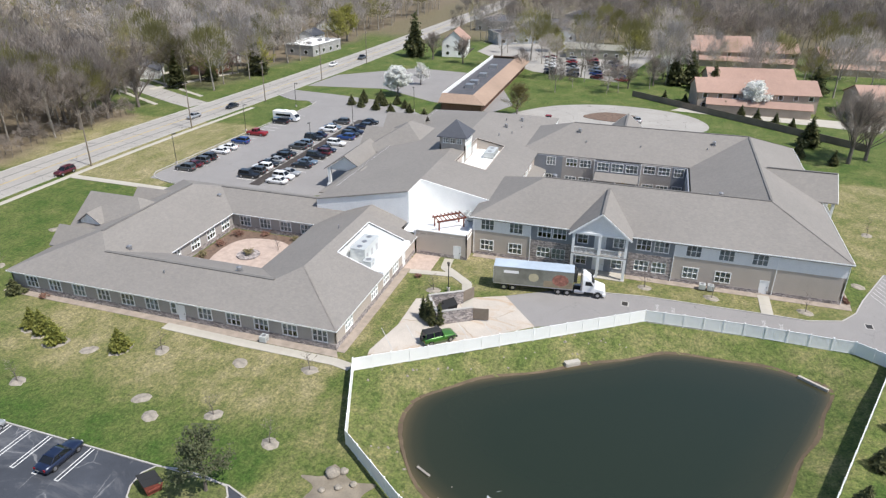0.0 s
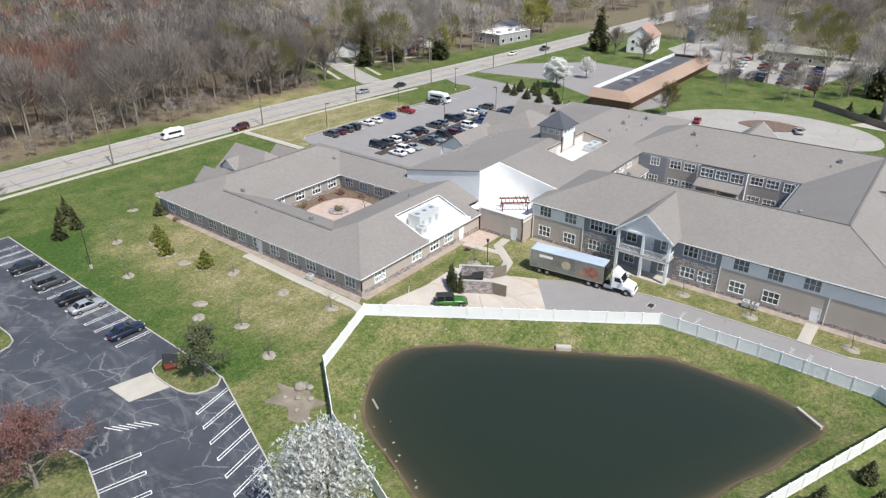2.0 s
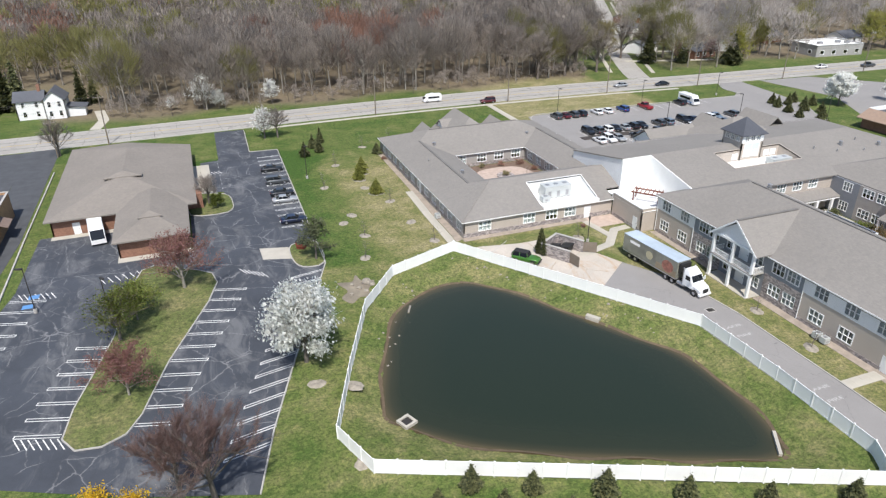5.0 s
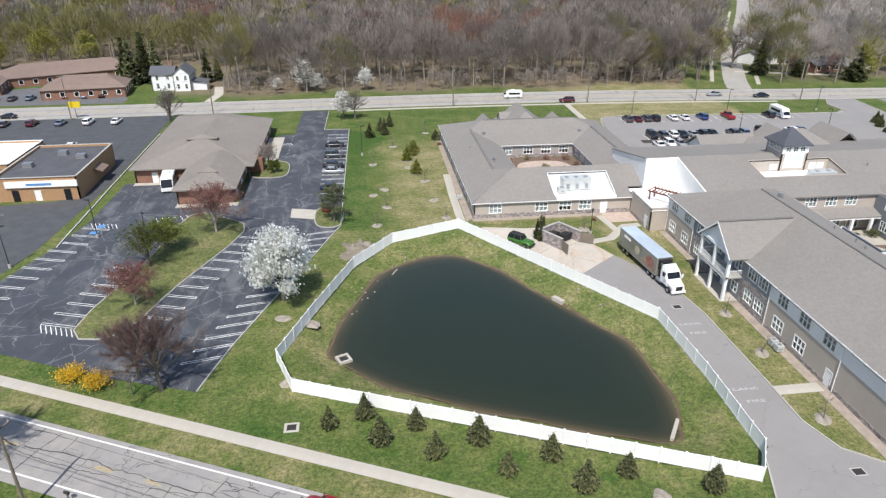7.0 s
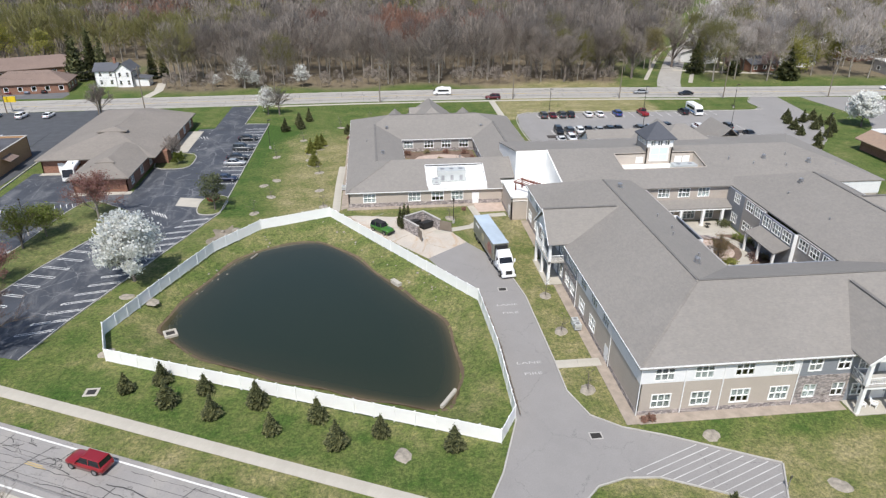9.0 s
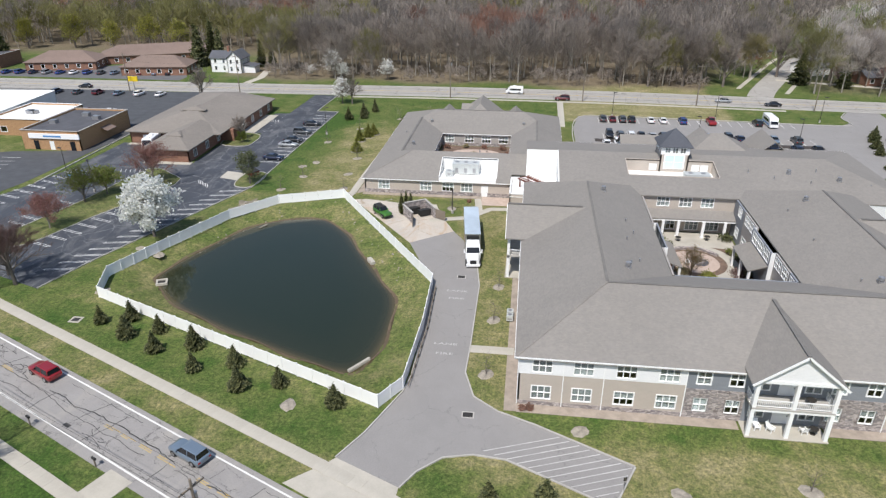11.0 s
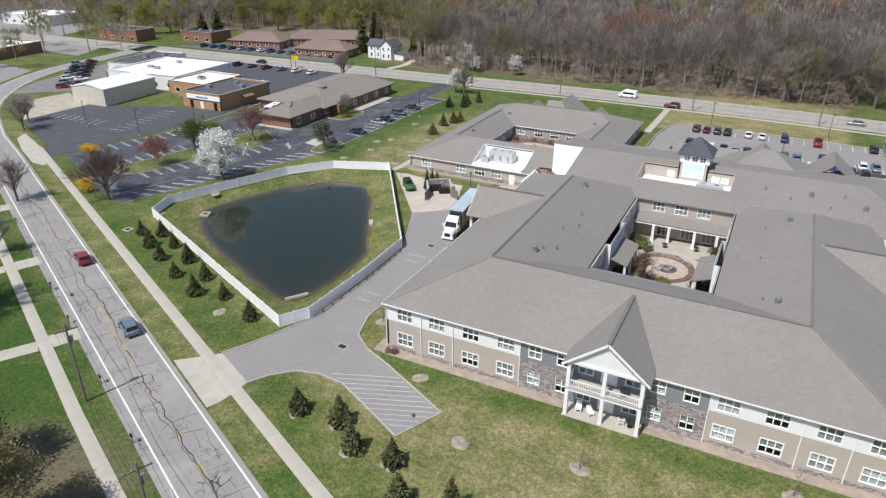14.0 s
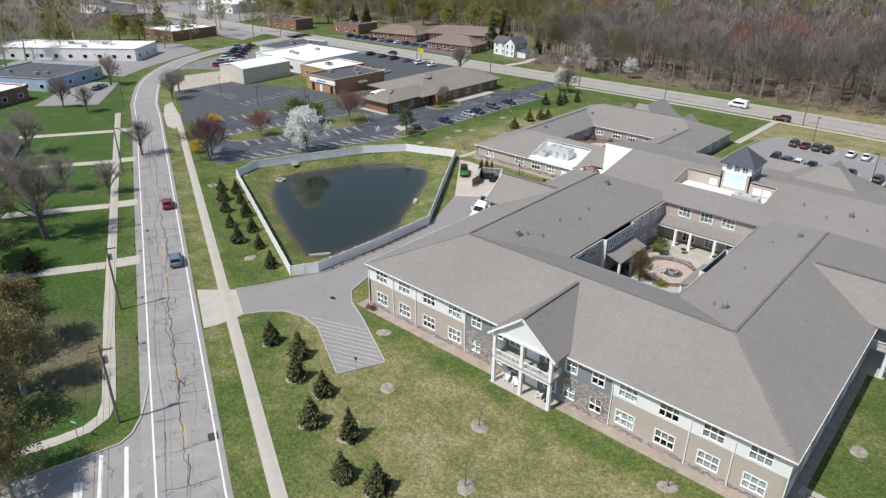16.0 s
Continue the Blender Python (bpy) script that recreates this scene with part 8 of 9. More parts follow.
box_building("brick_office", 160.0, 166.0, 182.0, 180.0, 4.0, surface("grey_block", (0.35, 0.34, 0.33), 0.1), MEMBRANE, "grey flat-roofed office beside the main road", -6, wins=(0, 3))
for x0, y0, x1, y1 in ((232.0, 78.0, 282.0, 98.0), (258.0, 100.0, 288.0, 122.0), (300.0, 60.0, 340.0, 80.0)):
    box_building("school_block", x0, y0, x1, y1, 5.0, surface("grey_tan_block", (0.36, 0.34, 0.3), 0.1), DARK_MEMBRANE, "long grey flat-roofed block", -8, wins=(0, 3))
box_building("shop_row", 212.0, 82.0, 252.0, 95.0, 5.0, surface("grey_shop_front", (0.3, 0.32, 0.34), 0.1), DARK_MEMBRANE, "long grey shop row with a dark flat roof", -55, wins=(0,))
hip_building("workshop", 193.0, 44.0, 207.0, 67.0, 3.8, 5.0, surface("sage_block", (0.27, 0.27, 0.21), 0.1), surface("olive_metal_roof", (0.26, 0.25, 0.2), 0.1, 0.6), "low sage-grey workshop with an olive roof", 4, (3,), 0.3, ends="y")
tagged(part("parking_lot", Geo().prism([(148, 42), (222, 28), (242, 74), (228, 104), (196, 106), (176, 90), (158, 74)], -0.1, 0.013), FAR_ROAD), "pale grey car park behind the hedge", "parking lot", kind="structure")
TH = surface("tan_townhouse_siding", (0.4, 0.33, 0.27), 0.1)
for x0, y0, x1, y1, st in ((118.0, -16.0, 130.0, 18.0, 2), (136.0, -12.0, 148.0, 14.0, 2), (196.0, -22.0, 208.0, 18.0, 2), (212.0, -6.0, 222.0, 16.0, 2), (192.0, -62.0, 208.0, -28.0, 2), (120.0, -58.0, 134.0, -26.0, 2)):
    hip_building("townhouse", x0, y0, x1, y1, 5.4, 8.6, TH, ROOF_TILE, "tan townhouse row with a terracotta roof", 9, (0, 3), 0.5, st, ends="y")
    tagged(part("garage", Geo().box(x0 - 5, y0 + 2, 0, x0 - 0.3, y1 - 4, 2.5).slab(gable(x0 - 5.4, x0 - 0.2, y0 + 1.6, y1 - 3.6, 2.6, 4.0, "y"), 0.15, 1), [TH, ROOF_TILE]), "low tan garage block beside the townhouses", "garage")
tagged(part("driveway", Geo().prism([(104, -30), (113, -34), (118, 20), (112, 24)], -0.1, 0.012), CONCRETE), "pale shared driveway by the townhouses", "driveway", kind="structure")
tagged(part("boundary_fence", Geo().beam((84, -22, 0.9), (128, 36, 0.9), 0.12, 1.8), WOOD_POLE), "dark timber boundary fence", "fence")
for x, y, t, st in ((118, 188, 10, 1), (140, 196, 40, 1), (170, 205, 20, 1), (104, 205, 30, 1), (128, 250, 30, 1), (150, 280, 20, 1), (200, 190, 5, 1), (240, 200, 10, 1), (90, 235, 30, 1), (180, 250, 30, 1)):
    hip_building("house", x - 6, y - 5, x + 6, y + 5, 2.9, 5.2, BRICK if (x // 2) % 2 else HS, HR, "low bungalow among bare trees", t, (0, 1), 0.4, st, ends="x")
for x, y, t in ((-92, -36, -25), (-70, -48, -25), (-40, -62, -25), (-118, -14, -25)):
    hip_building("house", x - 6, y - 5, x + 6, y + 5, 2.9, 5.0, HS, HR, "small house behind the verge lawn", t, (0, 1), 0.4, 1, ends="x")

# ---- vehicles ----
CAR_CACHE = {}
PAINTS = {}


def car_paint(c):
    if c not in PAINTS:
        PAINTS[c] = plain("car_paint", c, 0.3, 0.25 if max(c) < 0.6 else 0.0, 0.8)
    return PAINTS[c]


def loft(g, rings, slot=0, caps=True):
    n = len(rings[0])
    base = len(g.v)
    g.add([p for r in rings for p in r], [(i * n + k, i * n + (k + 1) % n, (i + 1) * n + (k + 1) % n, (i + 1) * n + k) for i in range(len(rings) - 1) for k in range(n)]
          + ([tuple(range(n))[::-1], tuple((len(rings) - 1) * n + k for k in range(n))] if caps else []), slot)


def car(kind, color, x, y, turn, label, group="", name="car"):
    """A car that faces local +x; kinds: sedan, suv, pickup, jeep."""
    key = (kind, color)
    if key in CAR_CACHE:
        o = copy_thing(CAR_CACHE[key], pose(x, y, 0.01, 0, 0, turn))
        return tagged(o, label, "car", group)
    L, W, H, hood, belt = {"sedan": (4.75, 1.82, 1.45, 0.95, 0.92), "suv": (4.7, 1.9, 1.72, 1.08, 1.05), "pickup": (5.6, 1.98, 1.85, 1.15, 1.12), "jeep": (4.5, 1.88, 1.85, 1.12, 1.12)}[kind]
    root = empty(name, pose(x, y, 0.01, 0, 0, turn), label, "car", group)
    h, w = L / 2, W / 2
    st = [(-h, 0.86, 0.45, hood - 0.12), (-h + 0.15, 0.96, 0.3, belt), (-h * 0.55, 1.0, 0.22, belt + 0.02), (0, 1.0, 0.22, belt + 0.01), (h * 0.38, 1.0, 0.22, belt - 0.02), (h * 0.72, 0.98, 0.24, hood - 0.06), (h - 0.14, 0.9, 0.3, hood - 0.18), (h, 0.78, 0.42, hood - 0.3)]
    body = Geo()
    loft(body, [[(sx, -w * k * 0.93, z0), (sx, -w * k, (z0 + z1) * 0.52), (sx, -w * k * 0.93, z1 - 0.06), (sx, -w * k * 0.8, z1), (sx, w * k * 0.8, z1), (sx, w * k * 0.93, z1 - 0.06), (sx, w * k, (z0 + z1) * 0.52), (sx, w * k * 0.93, z0)] for sx, k, z0, z1 in st])
    part("body", body, car_paint(color), root, smooth=True)
    back = {"sedan": -h * 0.72, "suv": -h * 0.93, "pickup": -h * 0.22, "jeep": -h * 0.95}[kind]
    fr = h * 0.4 if kind != "jeep" else h * 0.25
    rake = 0.75 if kind in ("sedan", "suv") else 0.3
    rb = 0.7 if kind == "sedan" else 0.2
    cab = Geo()
    loft(cab, [[(back, -w * 0.86, belt - 0.03), (fr, -w * 0.86, belt - 0.03), (fr, w * 0.86, belt - 0.03), (back, w * 0.86, belt - 0.03)],
               [(back + rb, -w * 0.7, H - 0.05), (fr - rake, -w * 0.7, H - 0.05), (fr - rake, w * 0.7, H - 0.05), (back + rb, w * 0.7, H - 0.05)]])
    for pane, ids in (("windshield", (1, 2, 6, 5)), ("rear_window", (3, 0, 4, 7)), ("side_window", (0, 1, 5, 4)), ("side_window", (2, 3, 7, 6))):
        part(pane, Geo().add([cab.v[i] for i in ids], [(0, 1, 2, 3)]), CAR_GLASS, root)
    rf = Geo()
    loft(rf, [[(back + rb - 0.1, -w * 0.72, H - 0.07), (fr - rake + 0.08, -w * 0.72, H - 0.07), (fr - rake + 0.08, w * 0.72, H - 0.07), (back + rb - 0.1, w * 0.72, H - 0.07)],
              [(back + rb + 0.1, -w * 0.62, H), (fr - rake - 0.12, -w * 0.62, H), (fr - rake - 0.12, w * 0.62, H), (back + rb + 0.1, w * 0.62, H)]])
    part("roof", rf, RUBBER if kind == "jeep" else car_paint(color), root)
    pl = Geo()
    for s in (-1, 1):
        for a, b in (((fr, w * 0.87 * s, belt - 0.02), (fr - rake, w * 0.71 * s, H - 0.05)), ((back, w * 0.87 * s, belt - 0.02), (back + rb, w * 0.71 * s, H - 0.05)), (((fr + back) / 2 - 0.1, w * 0.87 * s, belt - 0.02), ((fr + back) / 2 - 0.1, w * 0.715 * s, H - 0.05))):
            pl.beam(a, b, 0.07, 0.05)
    part("window_frame", pl, car_paint(color), root)
    r = 0.33 if kind == "sedan" else 0.38
    if ("wheel", r) not in CAR_CACHE:
        CAR_CACHE[("wheel", r)] = (Geo().tube((0, -0.11, 0), (0, 0.11, 0), r, r, 16).mesh("wheel", RUBBER), Geo().tube((0, -0.125, 0), (0, 0.125, 0), r * 0.6, r * 0.6, 10).mesh("rim", ALLOY))
    tm, rm = CAR_CACHE[("wheel", r)]
    for sx in (-h * 0.6, h * 0.62):
        for s in (-1, 1):
            o = part("wheel", tm, None, root)
            o.matrix_basis = pose(sx, s * (w - 0.1), r)
            part("rim", rm, None, o)
    for s in (-1, 1):
        part("headlight", Geo().box(h - 0.16, s * w * 0.5, 0.6, h - 0.03, s * w * 0.78, 0.74), LAMP, root)
        part("tail_light", Geo().box(-h + 0.03, s * w * 0.55, 0.66, -h - 0.015, s * w * 0.84, 0.86), TAIL, root)
        part("mirror", Geo().box(fr - 0.25, s * w * 0.92, belt - 0.02, fr - 0.08, s * (w + 0.1), belt + 0.13), car_paint(color), root)
    if kind == "jeep":
        part("spare_wheel", Geo().tube((-h - 0.2, 0, 0.95), (-h, 0, 0.95), 0.37, 0.37, 14), RUBBER, root)
        part("bumper", Geo().box(h - 0.05, -w * 0.9, 0.45, h + 0.15, w * 0.9, 0.62), RUBBER, root)
        for s in (-1, 1):
            part("fender", Geo().box(h * 0.4, s * w * 0.85, 0.78, h * 0.9, s * (w + 0.06), 0.86), RUBBER, root)
    CAR_CACHE[key] = root
    return root


BLACK, GREY, SILVER, WHITE_C, RED_C, BLUE_C, MAROON, NAVY, TEAL = (0.012, 0.013, 0.016), (0.07, 0.075, 0.08), (0.36, 0.37, 0.38), (0.75, 0.75, 0.75), (0.28, 0.015, 0.02), (0.02, 0.06, 0.22), (0.09, 0.01, 0.016), (0.012, 0.02, 0.05), (0.16, 0.21, 0.27)
WORDS = {BLACK: "black", GREY: "dark grey", SILVER: "silver", WHITE_C: "white", RED_C: "red", BLUE_C: "blue", MAROON: "dark red", NAVY: "navy blue", TEAL: "blue-grey"}
g1 = "cars in the back car park"
for x, c, k in ((20.6, GREY, "suv"), (23.2, MAROON, "sedan"), (25.9, GREY, "suv"), (28.4, BLACK, "suv"), (33.6, WHITE_C, "sedan"), (36.9, WHITE_C, "sedan"), (42.2, BLUE_C, "suv"), (49.8, RED_C, "pickup"), (62.0, BLACK, "suv")):
    car(k, c, x, 126.3, 90, "parked %s %s in the first row" % (WORDS[c], "pickup truck" if k == "pickup" else k), g1)
for i, (x, c, k) in enumerate(((20.9, BLACK, "suv"), (23.6, GREY, "suv"), (26.3, WHITE_C, "suv"), (29.0, BLACK, "sedan"), (31.7, SILVER, "sedan"), (34.4, BLACK, "suv"), (37.1, BLACK, "sedan"), (42.6, GREY, "suv"), (45.3, TEAL, "suv"), (50.6, BLACK, "suv"), (53.3, NAVY, "sedan"), (58.8, WHITE_C, "suv"), (61.5, TEAL, "sedan"), (66.9, GREY, "suv"))):
    car(k, c, x, 110.4, 90 if i % 3 else -90, "parked %s %s beside the median" % (WORDS[c], k), g1)
for i, (x, c, k) in enumerate(((19.5, WHITE_C, "sedan"), (22.3, WHITE_C, "suv"), (25.0, SILVER, "sedan"), (30.4, BLACK, "sedan"), (33.1, TEAL, "sedan"), (37.3, BLACK, "suv"), (40.0, MAROON, "suv"), (42.7, NAVY, "sedan"), (48.1, WHITE_C, "suv"), (53.6, BLUE_C, "suv"), (56.3, BLACK, "suv"), (59.0, NAVY, "suv"), (64.4, NAVY, "suv"), (69.4, BLACK, "sedan"))):
    car(k, c, x, 102.8, -90 if i % 3 else 90, "parked %s %s beside the median" % (WORDS[c], k), g1)
car("suv", MAROON, 63.0, 90.0, 80, "dark red suv near the entrance")
car("sedan", RED_C, 89.8, 57.0, 10, "red car on the turning loop")
car("sedan", SILVER, 95.5, 33.0, 20, "silver car on the turning loop")
for y, c, k in ((111.6, BLACK, "sedan"), (103.4, GREY, "suv"), (96.2, BLACK, "sedan"), (92.3, SILVER, "sedan"), (81.9, NAVY, "sedan")):
    car(k, c, -58.9, y, -2, "parked %s %s in the office car park" % (WORDS[c], k), "cars at the office")
car("suv", RED_C, *road_point(-48.4, 4.8), ANGLE + 180, "red car driving along the near road")
car("suv", TEAL, *road_point(-22.1, 4.8), ANGLE + 180, "blue-grey suv driving along the near road")
for x, y, c, k in ((10.2, 149.5, MAROON, "suv"), (59.3, 152.5, SILVER, "sedan"), (72.9, 149.0, BLACK, "sedan"), (143.9, 150.5, WHITE_C, "sedan"), (161.4, 145.8, GREY, "pickup"), (-150.0, 149.0, BLACK, "sedan")):
    car(k, c, x, y, 178, "%s %s on the main road" % (WORDS[c], k), "cars on the main road")
rnd = random.Random(12)
cols = list(WORDS)
for k in range(26):
    c = rnd.choice(cols)
    x, y = (-200 + 5.2 * (k % 14), 168.6 + 0.35 * (k % 14)) if k < 14 else (-158 + 3.6 * (k - 14), 140.5 if k % 2 else 118.0)
    car(rnd.choice(("sedan", "suv")), c, x, y, 90 + rnd.uniform(-4, 4), "parked %s car by the shops" % WORDS[c], "cars by the shops")
for k in range(24):
    c = rnd.choice(cols)
    car(rnd.choice(("sedan", "suv")), c, 150 + 1.7 * k, 41 + 8.5 * (k % 4) + 0.25 * k, 80, "parked %s car behind the hedge" % WORDS[c], "cars behind the hedge")
for k in range(14):
    c = rnd.choice(cols)
    car(rnd.choice(("sedan", "suv")), c, -178 - 5.5 * (k % 7), 82 + 6 * (k // 7) + (k % 7) * 5, 60, "parked %s car in the yard" % WORDS[c], "cars in the yard")
for x, y, c in ((-173.0, 35.0, SILVER), (-170.5, 32.5, GREY)):
    car("sedan", c, x, y, 120, "%s car parked on the forecourt" % WORDS[c], "cars on the forecourt")
car("jeep", (0.06, 0.18, 0.025), -26.6, 52.2, -48, "lime green off-road car with a black top on the pad", name="off_road_car")


def wheels(root, spots, r, wd):
    tm = Geo().tube((0, -wd / 2, 0), (0, wd / 2, 0), r, r, 16).mesh("wheel", RUBBER)
    rm = Geo().tube((0, -wd / 2 - 0.015, 0), (0, wd / 2 + 0.015, 0), r * 0.5, r * 0.5, 10).mesh("rim", ALLOY)
    for x, y in spots:
        o = part("wheel", tm, None, root)
        o.matrix_basis = pose(x, y, r)
        part("rim", rm, None, o)


def delivery_truck():
    """A day-cab tractor with a long refrigerated trailer; faces local +x."""
    d = Vector((-7.75 + 9.55, 32.5 - 48.4))
    root = empty("semi_truck", pose(-7.75, 32.6, 0.012, 0, 0, math.degrees(math.atan2(d.y, d.x))), "white tractor with a dark graphic-covered refrigerated trailer", "truck")
    wp = plain("white_truck_paint", (0.78, 0.78, 0.78), 0.3, 0, 0.5)
    side = surface("dark_olive_trailer_wrap", (0.23, 0.23, 0.19), 0.3, 0.4, 0, 0.35, 2.0, 0)
    x1, x0 = -4.6, -16.3
    part("trailer_box", Geo().box(x0, -1.28, 1.15, x1, 1.28, 3.85), side, root, "dark olive printed trailer sides")
    part("trailer_roof", Geo().box(x0 - 0.01, -1.3, 3.85, x1 + 0.01, 1.3, 3.93), surface("blue_white_trailer_roof", (0.42, 0.49, 0.56), 0.12, 0.5), root, "pale blue trailer roof")
    part("trailer_frame", Geo().box(x0, -1.29, 1.0, x1, 1.29, 1.15), ALLOY, root)
    part("rear_doors", Geo().box(x0 - 0.05, -1.25, 1.2, x0 - 0.005, 1.25, 3.8), wp, root)
    part("cooling_unit", Geo().box(x1, -1.0, 2.2, x1 + 0.5, 1.0, 3.7), RUBBER, root)
    for s in (-1, 1):
        part("graphic", Geo().box(-14.8, s * 1.283, 2.9, -12.6, s * 1.29, 3.35), TRIM, root, "pale lettering shape")
        o = part("graphic", Geo().prism([(-10.4 + 0.75 * math.cos(a * 0.52), 0.68 * math.sin(a * 0.52)) for a in range(12)], 0, 0.008), surface("cream_print", (0.5, 0.45, 0.3), 0.2), root, "round cream food picture")
        o.matrix_basis = pose(0, s * 1.291 + (0.008 if s < 0 else 0), 2.5, 90)
        o = part("graphic", Geo().prism([(-6.5 + 1.2 * math.cos(a * 0.52), 0.95 * math.sin(a * 0.52)) for a in range(12)], 0, 0.008), surface("red_print", (0.36, 0.15, 0.11), 0.5, 0.5, 0, 1.5), root, "round red food picture")
        o.matrix_basis = pose(0, s * 1.291 + (0.008 if s < 0 else 0), 2.4, 90)
        part("graphic", Geo().box(-8.9, s * 1.283, 1.2, -4.7, s * 1.289, 2.2), surface("tan_print", (0.3, 0.24, 0.16), 0.3, 0.5, 0, 1.0), root)
    cab = Geo()
    loft(cab, [[(-3.3, -1.2, 0.9), (-1.6, -1.2, 0.9), (-1.6, 1.2, 0.9), (-3.3, 1.2, 0.9)], [(-3.3, -1.2, 1.9), (-1.55, -1.2, 1.9), (-1.55, 1.2, 1.9), (-3.3, 1.2, 1.9)], [(-3.3, -1.15, 2.75), (-2.1, -1.12, 2.75), (-2.1, 1.12, 2.75), (-3.3, 1.15, 2.75)], [(-3.3, -1.05, 3.5), (-3.0, -0.9, 3.55), (-3.0, 0.9, 3.55), (-3.3, 1.05, 3.5)]])
    part("cab", cab, wp, root)
    part("windscreen", Geo().add([(-1.52, -1.05, 1.95), (-1.52, 1.05, 1.95), (-2.06, 0.98, 2.7), (-2.06, -0.98, 2.7)], [(0, 1, 2, 3)]), CAR_GLASS, root)
    for s in (-1, 1):
        part("side_window", Geo().add([(-2.9, s * 1.205, 1.95), (-1.75, s * 1.205, 1.95), (-2.15, s * 1.16, 2.6), (-2.9, s * 1.165, 2.6)], [(0, 1, 2, 3) if s < 0 else (3, 2, 1, 0)]), CAR_GLASS, root)
        part("mirror", Geo().box(-1.75, s * 1.3, 1.9, -1.6, s * 1.5, 2.5), wp, root)
        part("headlight", Geo().box(-0.14, s * 0.65, 0.85, -0.02, s * 0.95, 1.05), LAMP, root)
        part("fuel_tank", Geo().tube((-4.4, s * 0.95, 0.75), (-3.0, s * 0.95, 0.75), 0.3, 0.3, 12), ALLOY, root)
        part("exhaust_pipe", Geo().tube((-3.45, s * 1.1, 1.0), (-3.45, s * 1.1, 3.6), 0.08, 0.08, 8), ALLOY, root)
    hood = Geo()
    loft(hood, [[(-1.6, -1.05, 0.7), (-1.6, -1.1, 1.5), (-1.6, -0.9, 1.95), (-1.6, 0.9, 1.95), (-1.6, 1.1, 1.5), (-1.6, 1.05, 0.7)], [(-0.25, -0.95, 0.65), (-0.25, -1.0, 1.2), (-0.25, -0.75, 1.6), (-0.25, 0.75, 1.6), (-0.25, 1.0, 1.2), (-0.25, 0.95, 0.65)], [(0, -0.85, 0.65), (0, -0.85, 1.1), (0, -0.65, 1.45), (0, 0.65, 1.45), (0, 0.85, 1.1), (0, 0.85, 0.65)]])
    part("hood", hood, wp, root, smooth=False)
    part("grille", Geo().box(0.0, -0.5, 0.75, 0.03, 0.5, 1.4), RUBBER, root)
    part("bumper", Geo().box(-0.3, -1.1, 0.35, 0.12, 1.1, 0.68), wp, root)
    part("chassis", Geo().box(-7.6, -0.45, 0.7, -0.4, 0.45, 1.0), RUBBER, root)
    wheels(root, [(-1.0, -1.0), (-1.0, 1.0), (-5.4, -0.95), (-5.4, 0.95), (-6.7, -0.95), (-6.7, 0.95), (-13.4, -0.98), (-13.4, 0.98), (-14.7, -0.98), (-14.7, 0.98)], 0.5, 0.5)


delivery_truck()


def box_van(name, x, y, turn, L, W, H, mat, label, nose=1.2, stripes=None):
    """A tall van, bus or caravan with a sloped nose; faces local +x."""
    root = empty(name, pose(x, y, 0.012, 0, 0, turn), label, "vehicle")
    h, w = L / 2, W / 2
    g = Geo()
    loft(g, [[(-h, -w, 0.4), (h, -w, 0.4), (h, w, 0.4), (-h, w, 0.4)], [(-h, -w, 1.2), (h, -w * 0.95, 1.1), (h, w * 0.95, 1.1), (-h, w, 1.2)], [(-h, -w, H - 0.12), (h - nose, -w, H - 0.12), (h - nose, w, H - 0.12), (-h, w, H - 0.12)], [(-h + 0.1, -w * 0.9, H), (h - nose - 0.15, -w * 0.9, H), (h - nose - 0.15, w * 0.9, H), (-h + 0.1, w * 0.9, H)]])
    part("body", g, mat, root)
    part("windscreen", Geo().add([(h - 0.02, -w * 0.88, 1.2), (h - 0.02, w * 0.88, 1.2), (h - nose + 0.05, w * 0.88, H - 0.3), (h - nose + 0.05, -w * 0.88, H - 0.3)], [(0, 1, 2, 3)]), CAR_GLASS, root).location.x = 0.03
    for s in (-1, 1):
        part("side_window", Geo().box(-h * 0.75, s * w, H * 0.52, h * 0.5, s * (w + 0.015), H * 0.75), CAR_GLASS, root)
        if stripes:
            part("stripe", Geo().box(-h * 0.98, s * w, 0.75, h * 0.7, s * (w + 0.012), 1.05), stripes, root)
        part("tail_light", Geo().box(-h - 0.02, s * w * 0.75, 0.8, -h, s * w * 0.92, 1.05), TAIL, root)
    part("roof_unit", Geo().box(-0.5, -0.4, H, 0.5, 0.4, H + 0.25), TRIM, root)
    wheels(root, [(-h * 0.6, -w + 0.12), (-h * 0.6, w - 0.12), (h * 0.62, -w + 0.12), (h * 0.62, w - 0.12)], 0.37, 0.24)
    return root


WV = plain("white_van_paint", (0.78, 0.78, 0.77), 0.35, 0, 0.4)
box_van("minibus", 65.3, 126.4, -90, 7.2, 2.2, 2.75, WV, "white minibus with dark windows and a blue stripe", 1.3, BLUE_PAINT)
box_van("cargo_van", -5.0, 157.0, 178, 5.6, 2.0, 2.4, WV, "white cargo van on the main road", 1.4)
box_van("camper_trailer", -92.0, 87.6, -82, 7.6, 2.4, 3.0, WV, "white camper trailer parked behind the office", 0.8, surface("dark_swoosh", (0.06, 0.06, 0.07), 0.3))

